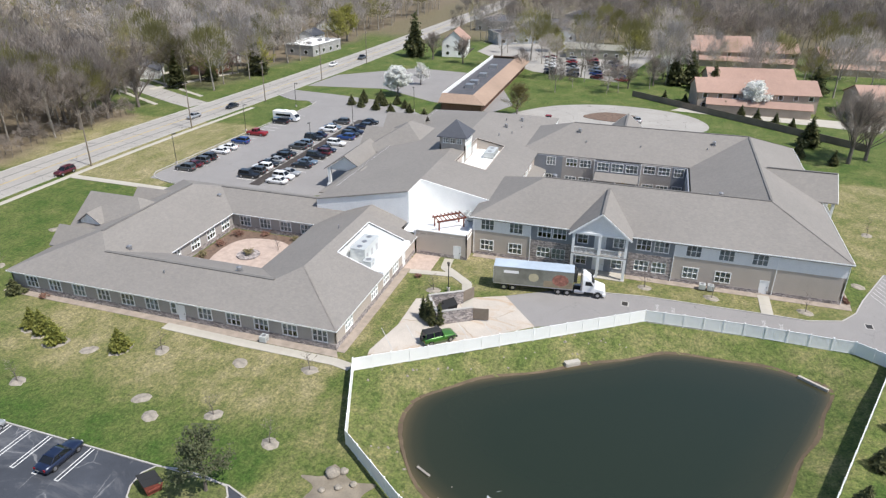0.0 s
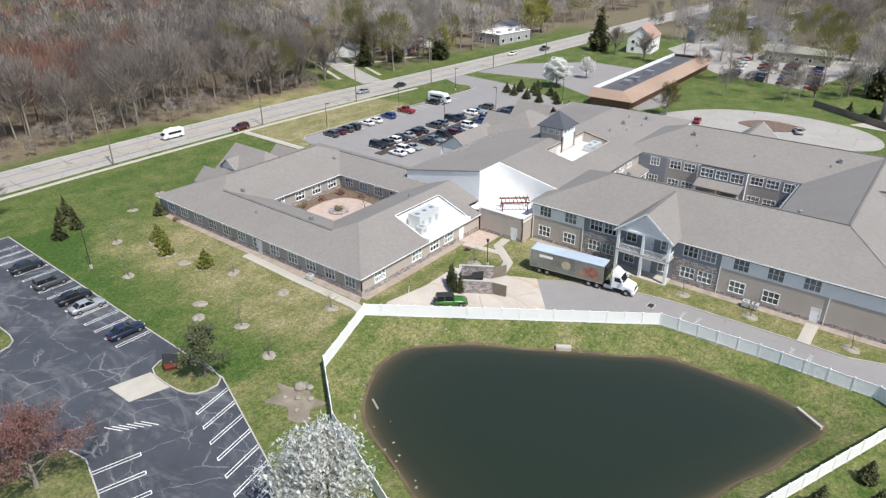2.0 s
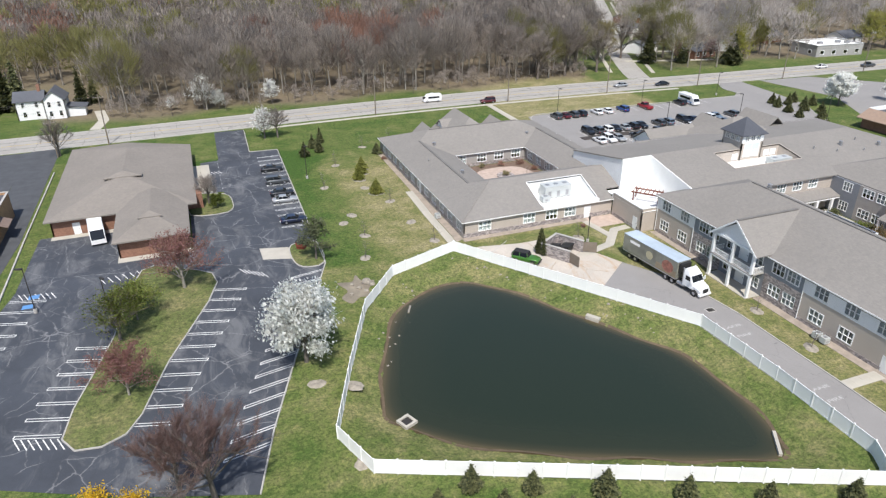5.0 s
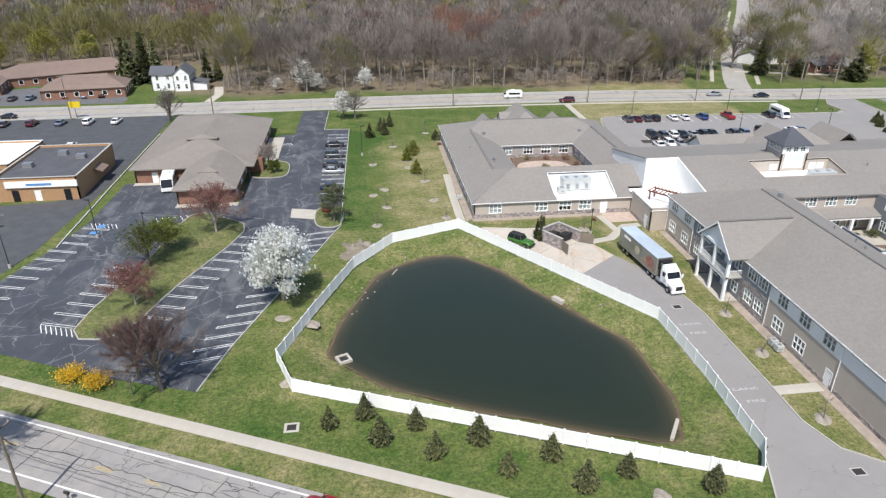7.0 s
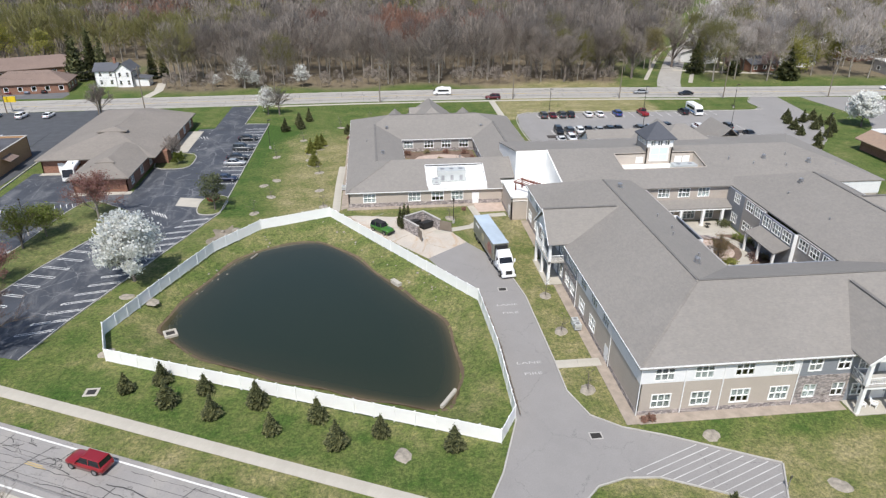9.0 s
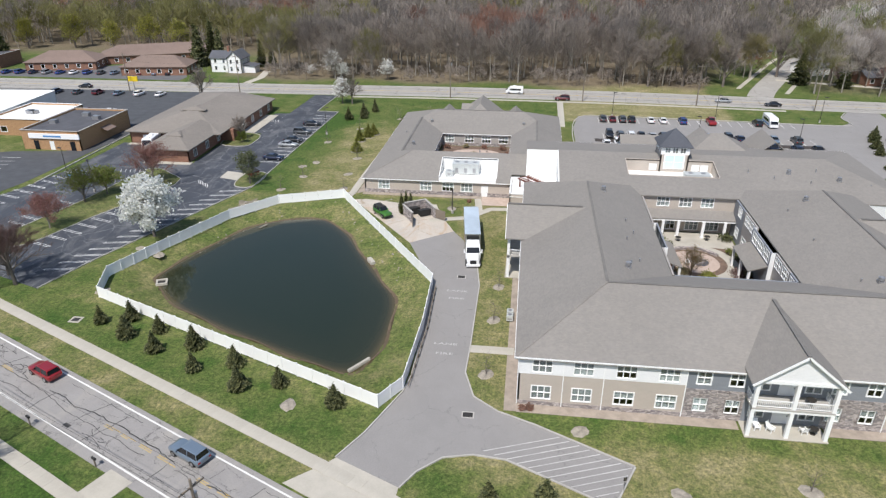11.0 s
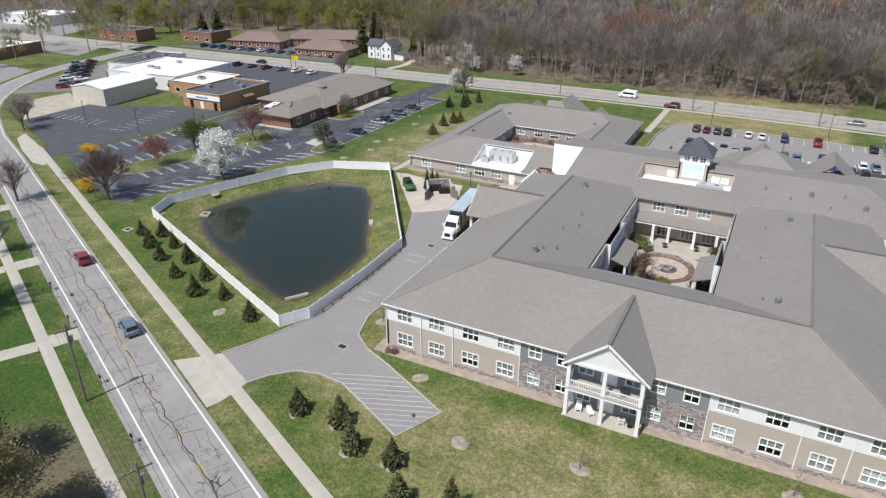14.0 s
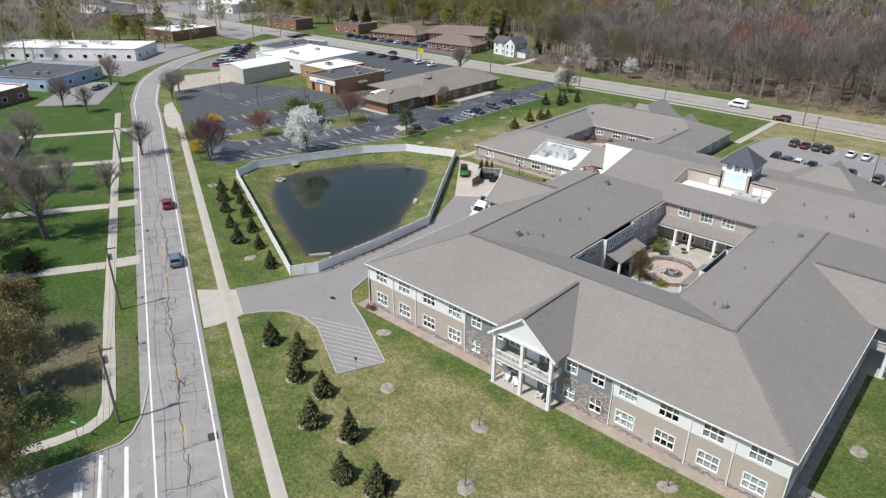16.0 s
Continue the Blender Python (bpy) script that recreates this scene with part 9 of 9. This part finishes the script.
# ---- yard things ----
enc = empty("bin_enclosure", pose(-19.75, 52.7, 0.03, 0, 0, 32), "stone-faced bin enclosure with open timber gates", "enclosure")
for x0, y0, x1, y1 in ((-2.5, -2.6, -2.2, 2.6), (2.2, -2.6, 2.5, 2.6), (-2.2, 2.3, 2.2, 2.6)):
    part("wall", Geo().box(x0, y0, 0, x1, y1, 2.0), STONE, enc)
    part("coping", Geo().box(x0 - 0.05, y0 - 0.05, 2.0, x1 + 0.05, y1 + 0.05, 2.1), KERB, enc)
for x, t in ((-2.35, -112), (2.35, -62)):
    o = part("gate", Geo().box(0, -0.05, 0.15, 2.2, 0.05, 1.9), WOOD_POLE, enc, "weathered timber gate")
    o.matrix_basis = pose(x, -2.6, 0, 0, 0, t)


def dumpster(x, y, turn, mat, label):
    root = empty("dumpster", pose(x, y, 0.02, 0, 0, turn), label, "dumpster")
    g = Geo()
    loft(g, [[(-0.95, -0.65, 0.12), (0.95, -0.65, 0.12), (0.95, 0.65, 0.12), (-0.95, 0.65, 0.12)], [(-1.05, -0.85, 1.0), (1.05, -0.85, 1.0), (1.05, 0.85, 1.35), (-1.05, 0.85, 1.35)]])
    part("bin", g, mat, root)
    part("lid", Geo().slab([[(-1.05, -0.88, 1.06), (0, -0.88, 1.06), (0, 0.88, 1.42), (-1.05, 0.88, 1.42)]], 0.05), RUBBER, root)
    part("lid", Geo().slab([[(0.02, -0.88, 1.06), (1.05, -0.88, 1.06), (1.05, 0.88, 1.42), (0.02, 0.88, 1.42)]], 0.05), RUBBER, root)
    for s in (-1, 1):
        part("fork_pocket", Geo().box(s * 1.05, -0.5, 0.6, s * 1.18, 0.6, 0.8), mat, root)


dumpster(-20.9, 53.6, 212, RUBBER, "black steel dumpster in the enclosure")
dumpster(-18.8, 53.0, 212, RUBBER, "black steel dumpster in the enclosure")
dumpster(-59.3, 70.6, 60, RUST, "rusty red dumpster with black lids")


def lamp_post(x, y, h, label, arm=0.9, name="lamp_post", globe=False):
    root = empty(name, pose(x, y, 0, 0, 0, (x * 13) % 360), label, "lamp post", "lamp posts")
    part("base", Geo().tube((0, 0, -0.1), (0, 0, 0.6), 0.25, 0.25, 10), KERB, root)
    part("pole", Geo().tube((0, 0, 0.5), (0, 0, h), 0.08, 0.06, 8), DARK_METAL, root)
    if globe:
        part("lantern", Geo().tube((0, 0, h), (0, 0, h + 0.5), 0.14, 0.22, 8).tube((0, 0, h + 0.5), (0, 0, h + 0.7), 0.26, 0.03, 8), DARK_METAL, root)
    else:
        part("lamp_head", Geo().box(0, -0.18, h - 0.1, arm, 0.18, h + 0.06), DARK_METAL, root)


for x, y in ((23.6, 131.0), (52.0, 131.0), (80.0, 131.5), (42.0, 106.5), (66.0, 106.5), (-98.2, 63.4), (-88.0, 57.0), (-108.0, 53.3), (-127.7, 52.9), (-52.5, 104.0), (86.0, 96.0)):
    lamp_post(x, y, 7.0, "tall dark bronze car park lamp")
lamp_post(-13.6, 54.8, 4.2, "dark lantern lamp post in the grass", globe=True)


def utility_pole(x, y, h, turn, label="weathered timber utility pole with a crossarm"):
    root = empty("utility_pole", pose(x, y, 0, 0.6, 0, turn), label, "utility pole", "utility poles")
    part("pole", Geo().tube((0, 0, -0.3), (0, 0, h), 0.17, 0.11, 8), WOOD_POLE, root)
    part("crossarm", Geo().box(-1.2, -0.06, h - 0.9, 1.2, 0.06, h - 0.75), WOOD_POLE, root)
    for k in (-1.05, -0.4, 0.4, 1.05):
        part("insulator", Geo().tube((k, 0, h - 0.75), (k, 0, h - 0.55), 0.05, 0.04, 6), KERB, root)
    if int(x) % 2:
        part("transformer", Geo().tube((0.3, 0.25, h - 2.6), (0.3, 0.25, h - 1.7), 0.22, 0.22, 10), METAL, root)
    return (x, y, h)


def wires(poles, offsets, drops, name="power_line"):
    for i in range(len(poles) - 1):
        (x0, y0, h0), (x1, y1, h1) = poles[i], poles[i + 1]
        d = Vector((x1 - x0, y1 - y0)).normalized()
        nn = Vector((-d.y, d.x))
        for o, dz in zip(offsets, drops):
            ring = []
            for k in range(9):
                t = k / 8
                p = Vector((x0 + (x1 - x0) * t + nn.x * o, y0 + (y1 - y0) * t + nn.y * o, h0 + (h1 - h0) * t - dz - 0.9 * 4 * t * (1 - t)))
                ring += [(p.x + nn.x * 0.014, p.y + nn.y * 0.014, p.z - 0.01), (p.x - nn.x * 0.014, p.y - nn.y * 0.014, p.z - 0.01), (p.x, p.y, p.z + 0.016)]
            g = Geo().add(ring, [(3 * k + j, 3 * k + (j + 1) % 3, 3 * k + 3 + (j + 1) % 3, 3 * k + 3 + j) for k in range(8) for j in range(3)])
            tagged(part("power_cable", g, WIRE), "black overhead cable between the poles", "cable", "overhead cables")


line_far = [utility_pole(x, y, 12.6, 0) for x, y in ((-132.0, 145.6), (-94.0, 146.4), (-56.2, 148.0), (-25.0, 148.5), (16.3, 148.2), (50.0, 146.4), (83.0, 143.9), (117.0, 141.8), (152.0, 139.8))]
wires(line_far, (-1.05, 1.05, 0.4), (0.55, 0.55, 2.6))
line_near = [utility_pole(*road_point(s, -3.4), 10.5, ANGLE + 90) for s in (-139, -74.6, -9.6, 16.6, 66)]
wires(line_near, (-1.05, 1.05, -0.4, 0.0), (0.55, 0.55, 2.4, 3.1))
utility_pole(-104.6, 140.0, 9.0, 20)


def mailbox(s):
    x, y = road_point(s, -1.2)
    root = empty("mailbox", pose(x, y, 0, 0, 0, ANGLE), "black roadside mailbox on a post", "mailbox", "mailboxes")
    part("post", Geo().box(-0.06, -0.06, -0.1, 0.06, 0.06, 1.0), WOOD_POLE, root)
    part("box", Geo().tube((-0.28, 0, 1.12), (0.28, 0, 1.12), 0.14, 0.14, 10), RUBBER, root)


for s in (-72, -57, -41, -29, -12, 1):
    mailbox(s)
sg = empty("street_sign", pose(-1.8, -40.4, 0, 0, 0, 20), "small green street name sign on a post", "sign")
part("post", Geo().tube((0, 0, -0.1), (0, 0, 2.6), 0.035, 0.035, 6), METAL, sg)
part("blade", Geo().box(-0.5, -0.02, 2.2, 0.5, 0.02, 2.55), plain("green_sign", (0.02, 0.2, 0.1), 0.4), sg)
part("lettering_bar", Geo().box(-0.38, -0.03, 2.32, 0.38, -0.021, 2.43), TRIM, sg)
sg = empty("pole_sign", pose(-131.0, 147.0, 0), "yellow shop sign on a tall post", "sign")
part("post", Geo().box(-0.1, -0.1, 0, 0.1, 0.1, 5.0), METAL, sg)
part("board", Geo().box(-1.6, -0.2, 3.0, 1.6, 0.2, 4.6), plain("yellow_sign", (0.7, 0.5, 0.02), 0.5), sg)
for x, y, t in ((9.0, -12.3, 20),):
    sg = empty("parking_sign", pose(x + 1.6, y + 0.3, 0, 0, 0, t), "small parking sign at the end of the stalls", "sign")
    part("post", Geo().tube((0, 0, -0.1), (0, 0, 1.9), 0.03, 0.03, 6), METAL, sg)
    part("blade", Geo().box(-0.16, -0.015, 1.4, 0.16, 0.015, 1.85), DARK_METAL, sg)

# roof plant
def roof_vent(x, y, z, big, thing):
    g = Geo().tube((0, 0, -0.4), (0, 0, 0.5), 0.12, 0.12, 8)
    if big:
        g.tube((0, 0, 0.35), (0, 0, 0.75), 0.34, 0.34, 10).tube((0, 0, 0.75), (0, 0, 0.9), 0.4, 0.1, 10).box(-0.35, -0.35, -0.3, 0.35, 0.35, 0.25)
    o = part("roof_vent", g, METAL, thing, "grey metal roof vent" if big else "grey vent pipe")
    o.matrix_basis = pose(x, y, z)


for x, y, big in ((13.4, 17.0, 1), (12.6, 43.8, 1), (14.4, 26.5, 0), (15.1, 33.8, 0), (43.6, 16.6, 1), (42.0, 17.8, 0), (44.0, 43.4, 1), (41.0, 41.6, 0), (41.0, 30.6, 0), (15.4, 20.5, 0), (14.0, 18.6, 0), (15.8, 30.0, 0)):
    zz = min(ZR - (abs(x - 10) if x < 28 else abs(x - 47)) * 0.43, 99) if y > 20 or not 20 < x < 37 else ZR - abs(y - 10) * 0.42
    roof_vent(x, y, zz, big, care)
for x, y, zz, big in ((-24.2, 102.0, 4.5, 1), (-1.2, 102.0, 4.4, 1), (-25.6, 82.0, 4.8, 1), (-10.0, 74.0, 6.1, 0), (-29.0, 92.0, 4.6, 0)):
    roof_vent(x, y, zz, big, low)
for x, y, zz in ((44, 58, 8.2), (47, 60, 8.6), (50, 57, 8.0), (52, 61, 8.9), (40, 60, 8.7), (55, 58, 8.2), (60, 57, 7.6)):
    roof_vent(x, y, zz, x % 2, care)


def air_unit(x, y, z, w, d, h, label, turn=0):
    root = empty("air_unit", pose(x, y, z, 0, 0, turn), label, "air conditioner")
    part("casing", Geo().box(-w / 2, -d / 2, 0.12, w / 2, d / 2, h), surface("pale_grey_casing", (0.55, 0.57, 0.56), 0.08, 0.5, 0.2), root)
    part("skid", Geo().box(-w / 2 + 0.1, -d / 2 + 0.1, 0, w / 2 - 0.1, d / 2 - 0.1, 0.12), DARK_METAL, root)
    for k in range(max(1, int(w / 1.6))):
        x0 = -w / 2 + (k + 0.5) * w / max(1, int(w / 1.6))
        part("fan_guard", Geo().tube((x0, 0, h), (x0, 0, h + 0.06), min(0.42, d * 0.3), min(0.42, d * 0.3), 14), METAL, root)
        part("louvre", Geo().box(x0 - 0.3, -d / 2 - 0.02, 0.35, x0 + 0.3, -d / 2, h * 0.6), METAL, root)


air_unit(-12.4, 68.6, 3.3, 5.4, 2.4, 2.3, "long grey rooftop air handling unit")
air_unit(-15.6, 66.6, 3.3, 1.6, 1.4, 1.1, "small grey rooftop condenser")
air_unit(31.0, 59.5, 7.0, 4.5, 2.0, 1.2, "low grey rooftop air unit")
air_unit(5.6, 57.2, 4.0, 1.1, 1.1, 1.0, "small rooftop condenser on the deck")
air_unit(4.2, 56.4, 4.0, 1.1, 1.1, 1.0, "small rooftop condenser on the deck")
air_unit(-33.9, 73.6, 0.1, 0.9, 0.9, 0.9, "pale ground condenser beside the low wing")
for y in (18.8, 17.6):
    air_unit(-1.4, y, 0.1, 0.9, 0.9, 0.9, "pale ground condenser beside the wall")

# ---- beds and courtyards ----
for poly, lab in (([(-33.9, 117.5), (-32.8, 117.5), (-32.8, 63.8), (-34.2, 63.0)], "gravel bed"), ([(0.0, -1.5), (24.0, -1.5), (24.0, 0.0), (0.0, 0.0)], ""), ([(33.0, -1.5), (57.8, -1.5), (57.8, 0.0), (33.0, 0.0)], ""), ([(-1.4, -1.4), (0.0, -1.4), (0.0, 30.0), (-1.4, 30.0)], ""),
                  ([(-1.2, 39.0), (0, 39.0), (0, 54.5), (-1.2, 54.5)], ""), ([(-33.0, 62.6), (-5.0, 62.6), (-5.0, 63.9), (-33.0, 63.9)], ""), ([(57.0, -1.0), (58.0, -1.0), (58.0, 50.0), (57.0, 50.0)], "")):
    tagged(part("planting_bed", Geo().prism(poly, -0.1, 0.03), surface("tan_gravel_bed", (0.34, 0.285, 0.235), 0.2, 0.9, 0, 0.8, 10.0, 0.4)), "tan gravel bed along the wall", "planting bed", kind="structure")
tagged(part("courtyard_floor", Geo().prism([(C0 + .3, D0 + .3), (C1 - .3, D0 + .3), (C1 - .3, D1 - .3), (C0 + .3, D1 - .3)], -0.1, 0.01), MULCH), "brown mulched courtyard ground", "courtyard", kind="structure")
disc = lambda cx, cy, r, n=36: [(cx + r * math.cos(2 * math.pi * k / n), cy + r * math.sin(2 * math.pi * k / n)) for k in range(n)]
CCX, CCY = 27.6, 39.2
tagged(part("patio", Geo().prism([(C0 + 0.4, 45.5), (24.0, 45.0), (27.6, 46.2), (31.5, 45.0), (C1 - 0.4, 44.5), (C1 - .4, D1 - .4), (C0 + .4, D1 - .4)], -0.1, 0.04), CONCRETE), "pale concrete patio under the colonnade", "patio", kind="structure")
tagged(part("patio", band(Geo(), [(CCX + 6.0 * math.cos(a * 0.131), CCY + 6.0 * math.sin(a * 0.131)) for a in range(49)], 0.95, 0.95, -0.1, 0.045), CONCRETE), "pale curved concrete walk", "patio", kind="structure")
tagged(part("patio", band(Geo(), [(CCX + 2.0, CCY - 5.6), (31.0, 30.5), (30.2, 25.0), (31.0, 22.0)], 0.9, 0.9, -0.1, 0.042), CONCRETE), "pale curved concrete walk", "patio", kind="structure")
tagged(part("planting_bed", band(Geo(), [(CCX + 4.55 * math.cos(a * 0.131), CCY + 4.55 * math.sin(a * 0.131)) for a in range(49)], 0.55, 0.55, -0.1, 0.09), MULCH), "ring of mulch round the paver patio", "planting bed", kind="structure")
tagged(part("patio", Geo().prism(disc(CCX, CCY, 4.1), -0.1, 0.05), PAVER), "round pink-tan paver patio", "patio", kind="structure")
tagged(part("seat_wall", band(Geo(), [(CCX + 4.7 * math.cos(0.5 + a * 0.1), CCY + 4.7 * math.sin(0.5 + a * 0.1)) for a in range(26)], 0.25, 0.25, 0, 0.5), STONE), "low curved stone seat wall", "seat wall")
fp = tagged(part("fire_pit", Geo().prism(disc(CCX + 0.8, CCY, 1.5, 20), 0.05, 0.09), DARK_MEMBRANE), "dark round fire pit paving", "fire pit")
part("rim", band(Geo(), disc(CCX + 0.8, CCY, 0.7, 16) + disc(CCX + 0.8, CCY, 0.7, 16)[:1], 0.12, 0.12, 0.09, 0.45), STONE, fp)


def lawn_chair(x, y, turn, z=0.05):
    root = empty("lawn_chair", pose(x, y, z, 0, 0, turn), "white slatted garden chair on the patio", "chair", "garden chairs")
    part("seat", Geo().box(-0.3, -0.32, 0.34, 0.3, 0.3, 0.4), TRIM, root)
    part("backrest", Geo().slab([[(-0.3, 0.26, 0.4), (0.3, 0.26, 0.4), (0.3, 0.55, 1.05), (-0.3, 0.55, 1.05)]], 0.05), TRIM, root)
    for sx in (-0.3, 0.3):
        part("armrest", Geo().box(sx - 0.06, -0.35, 0.56, sx + 0.06, 0.35, 0.6), TRIM, root)
        for sy in (-0.3, 0.28):
            part("leg", Geo().box(sx - 0.04, sy - 0.04, 0, sx + 0.04, sy + 0.04, 0.56), TRIM, root)


for x, y, t in ((26.4, 38.4, 160), (27.2, 38.0, 175), (25.8, -1.2, 10), (27.2, -1.4, 40), (30.6, -1.3, 190)):
    lawn_chair(x, y, t, 0.1)
def patio_table(x, y, z):
    root = empty("patio_table", pose(x, y, z), "dark round metal patio table", "table")
    part("tabletop", Geo().tube((0, 0, 0.68), (0, 0, 0.72), 0.5, 0.5, 16), DARK_METAL, root)
    part("leg", Geo().tube((0, 0, 0), (0, 0, 0.68), 0.05, 0.05, 8), DARK_METAL, root)
    part("foot", Geo().tube((0, 0, 0), (0, 0, 0.05), 0.3, 0.25, 12), DARK_METAL, root)
for x, y, z in ((31.6, -1.3, 0.1), (26.5, 47.2, 0.04), (31.5, 48.0, 0.04), (30.5, -1.3, 3.86)):
    patio_table(x, y, z)
def shrub(x, y, r, mat, label, z=0.0):
    root = empty("shrub", pose(x, y, z), label, "shrub", "shrubs")
    rnd = random.Random(int(abs(x * 13 + y * 7)))
    g, st = Geo(), Geo()
    pts = [Vector((rnd.uniform(-.6, .6) * r, rnd.uniform(-.6, .6) * r, rnd.uniform(0.3, 0.8) * r)) for k in range(12)]
    leaves(g, pts, rnd, int(420 * r), r * 0.2, 0.1)
    for p in pts:
        st.tube((0, 0, 0), p, 0.02, 0.006, 3, caps=False)
    part("stems", st, BARK, root)
    part("crown", g, mat, root)


for x, y, r, m_ in ((23.0, 45.2, 1.4, FRESH), (24.2, 44.4, 1.0, CONIFER), (34.2, 42.0, 1.2, FRESH), (34.8, 35.0, 1.0, TWIG_TAN), (22.2, 33.0, 1.3, REDBUD), (23.5, 28.0, 1.3, TWIG_TAN), (33.8, 30.5, 1.4, TWIG_TAN), (26.0, 25.5, 1.2, TWIG_TAN), (33.0, 25.0, 1.0, CONIFER),
                    (-19.5, 95.5, 1.0, TWIG_RED), (-15.0, 96.3, 0.9, TWIG_TAN), (-10.5, 96.2, 0.9, TWIG_RED), (-6.0, 95.6, 1.1, TWIG_RED), (-4.9, 91.0, 0.9, TWIG_RED), (-19.8, 90.0, 0.9, TWIG_TAN), (-19.6, 84.5, 0.9, TWIG_RED), (-5.2, 85.0, 0.9, TWIG_TAN),
                    (-33.6, 110.0, 0.7, TWIG_RED), (-33.6, 114.0, 0.8, CONIFER), (-11.0, 60.5, 0.6, TWIG_RED), (1.5, -0.9, 0.6, TWIG_RED), (0.6, -1.1, 0.5, TWIG_RED)):
    shrub(x, y, r, m_, {"spruce_needles": "low dark green shrub", "fresh_green_leaves": "rounded fresh green shrub"}.get(m_.name, "twiggy brown leafless shrub"))
tagged(part("courtyard_floor", Geo().prism([(ix0 + .3, iy0 + .3), (ix1 - .3, iy0 + .3), (ix1 - .3, iy1 - .3), (ix0 + .3, iy1 - .3)], -0.1, 0.01), MULCH), "brown mulched courtyard ground", "courtyard", kind="structure")
tagged(part("patio", Geo().prism(smooth_line([(-18.6, 86.0), (-17.5, 93.5), (-12.0, 95.2), (-7.0, 93.5), (-6.0, 87.5), (-9.0, 83.2), (-15.0, 83.0)], 5, True), -0.1, 0.04), PAVER), "pink-tan paver patio in the low courtyard", "patio", kind="structure")
tagged(part("planting_bed", Geo().prism(disc(-12.4, 89.6, 1.9, 20), 0.0, 0.25), STONE), "round stone-edged bed in the patio", "planting bed")
shrub(-12.4, 89.6, 1.0, TWIG_TAN, "twiggy brown leafless shrub", 0.25)
tagged(part("patio", Geo().prism([(-8.6, 59.4), (-3.1, 59.4), (-3.1, 63.7), (-8.6, 63.7)], -0.1, 0.035), PAVER), "small paver patio by the link", "patio", kind="structure")
for x, y, a in ((57.9, 3.2, 0), (60.4, 3.2, 0)):
    rail = empty("hand_rail", pose(x + 3, y, 0), "dark metal hand rail beside a path", "hand rail")
    part("rail", Geo().beam((-2.5, 0, 0.95), (2.5, 0, 0.95), 0.06, 0.06), DARK_METAL, rail)
    for k in range(4):
        part("post", Geo().box(-2.5 + k * 1.66 - 0.03, -0.03, -0.05, -2.5 + k * 1.66 + 0.03, 0.03, 0.95), DARK_METAL, rail)
slabs("footpath", [(57.6, 4.4), (72.0, 3.8)], 1.5, 0.05, "concrete path at the building's end")
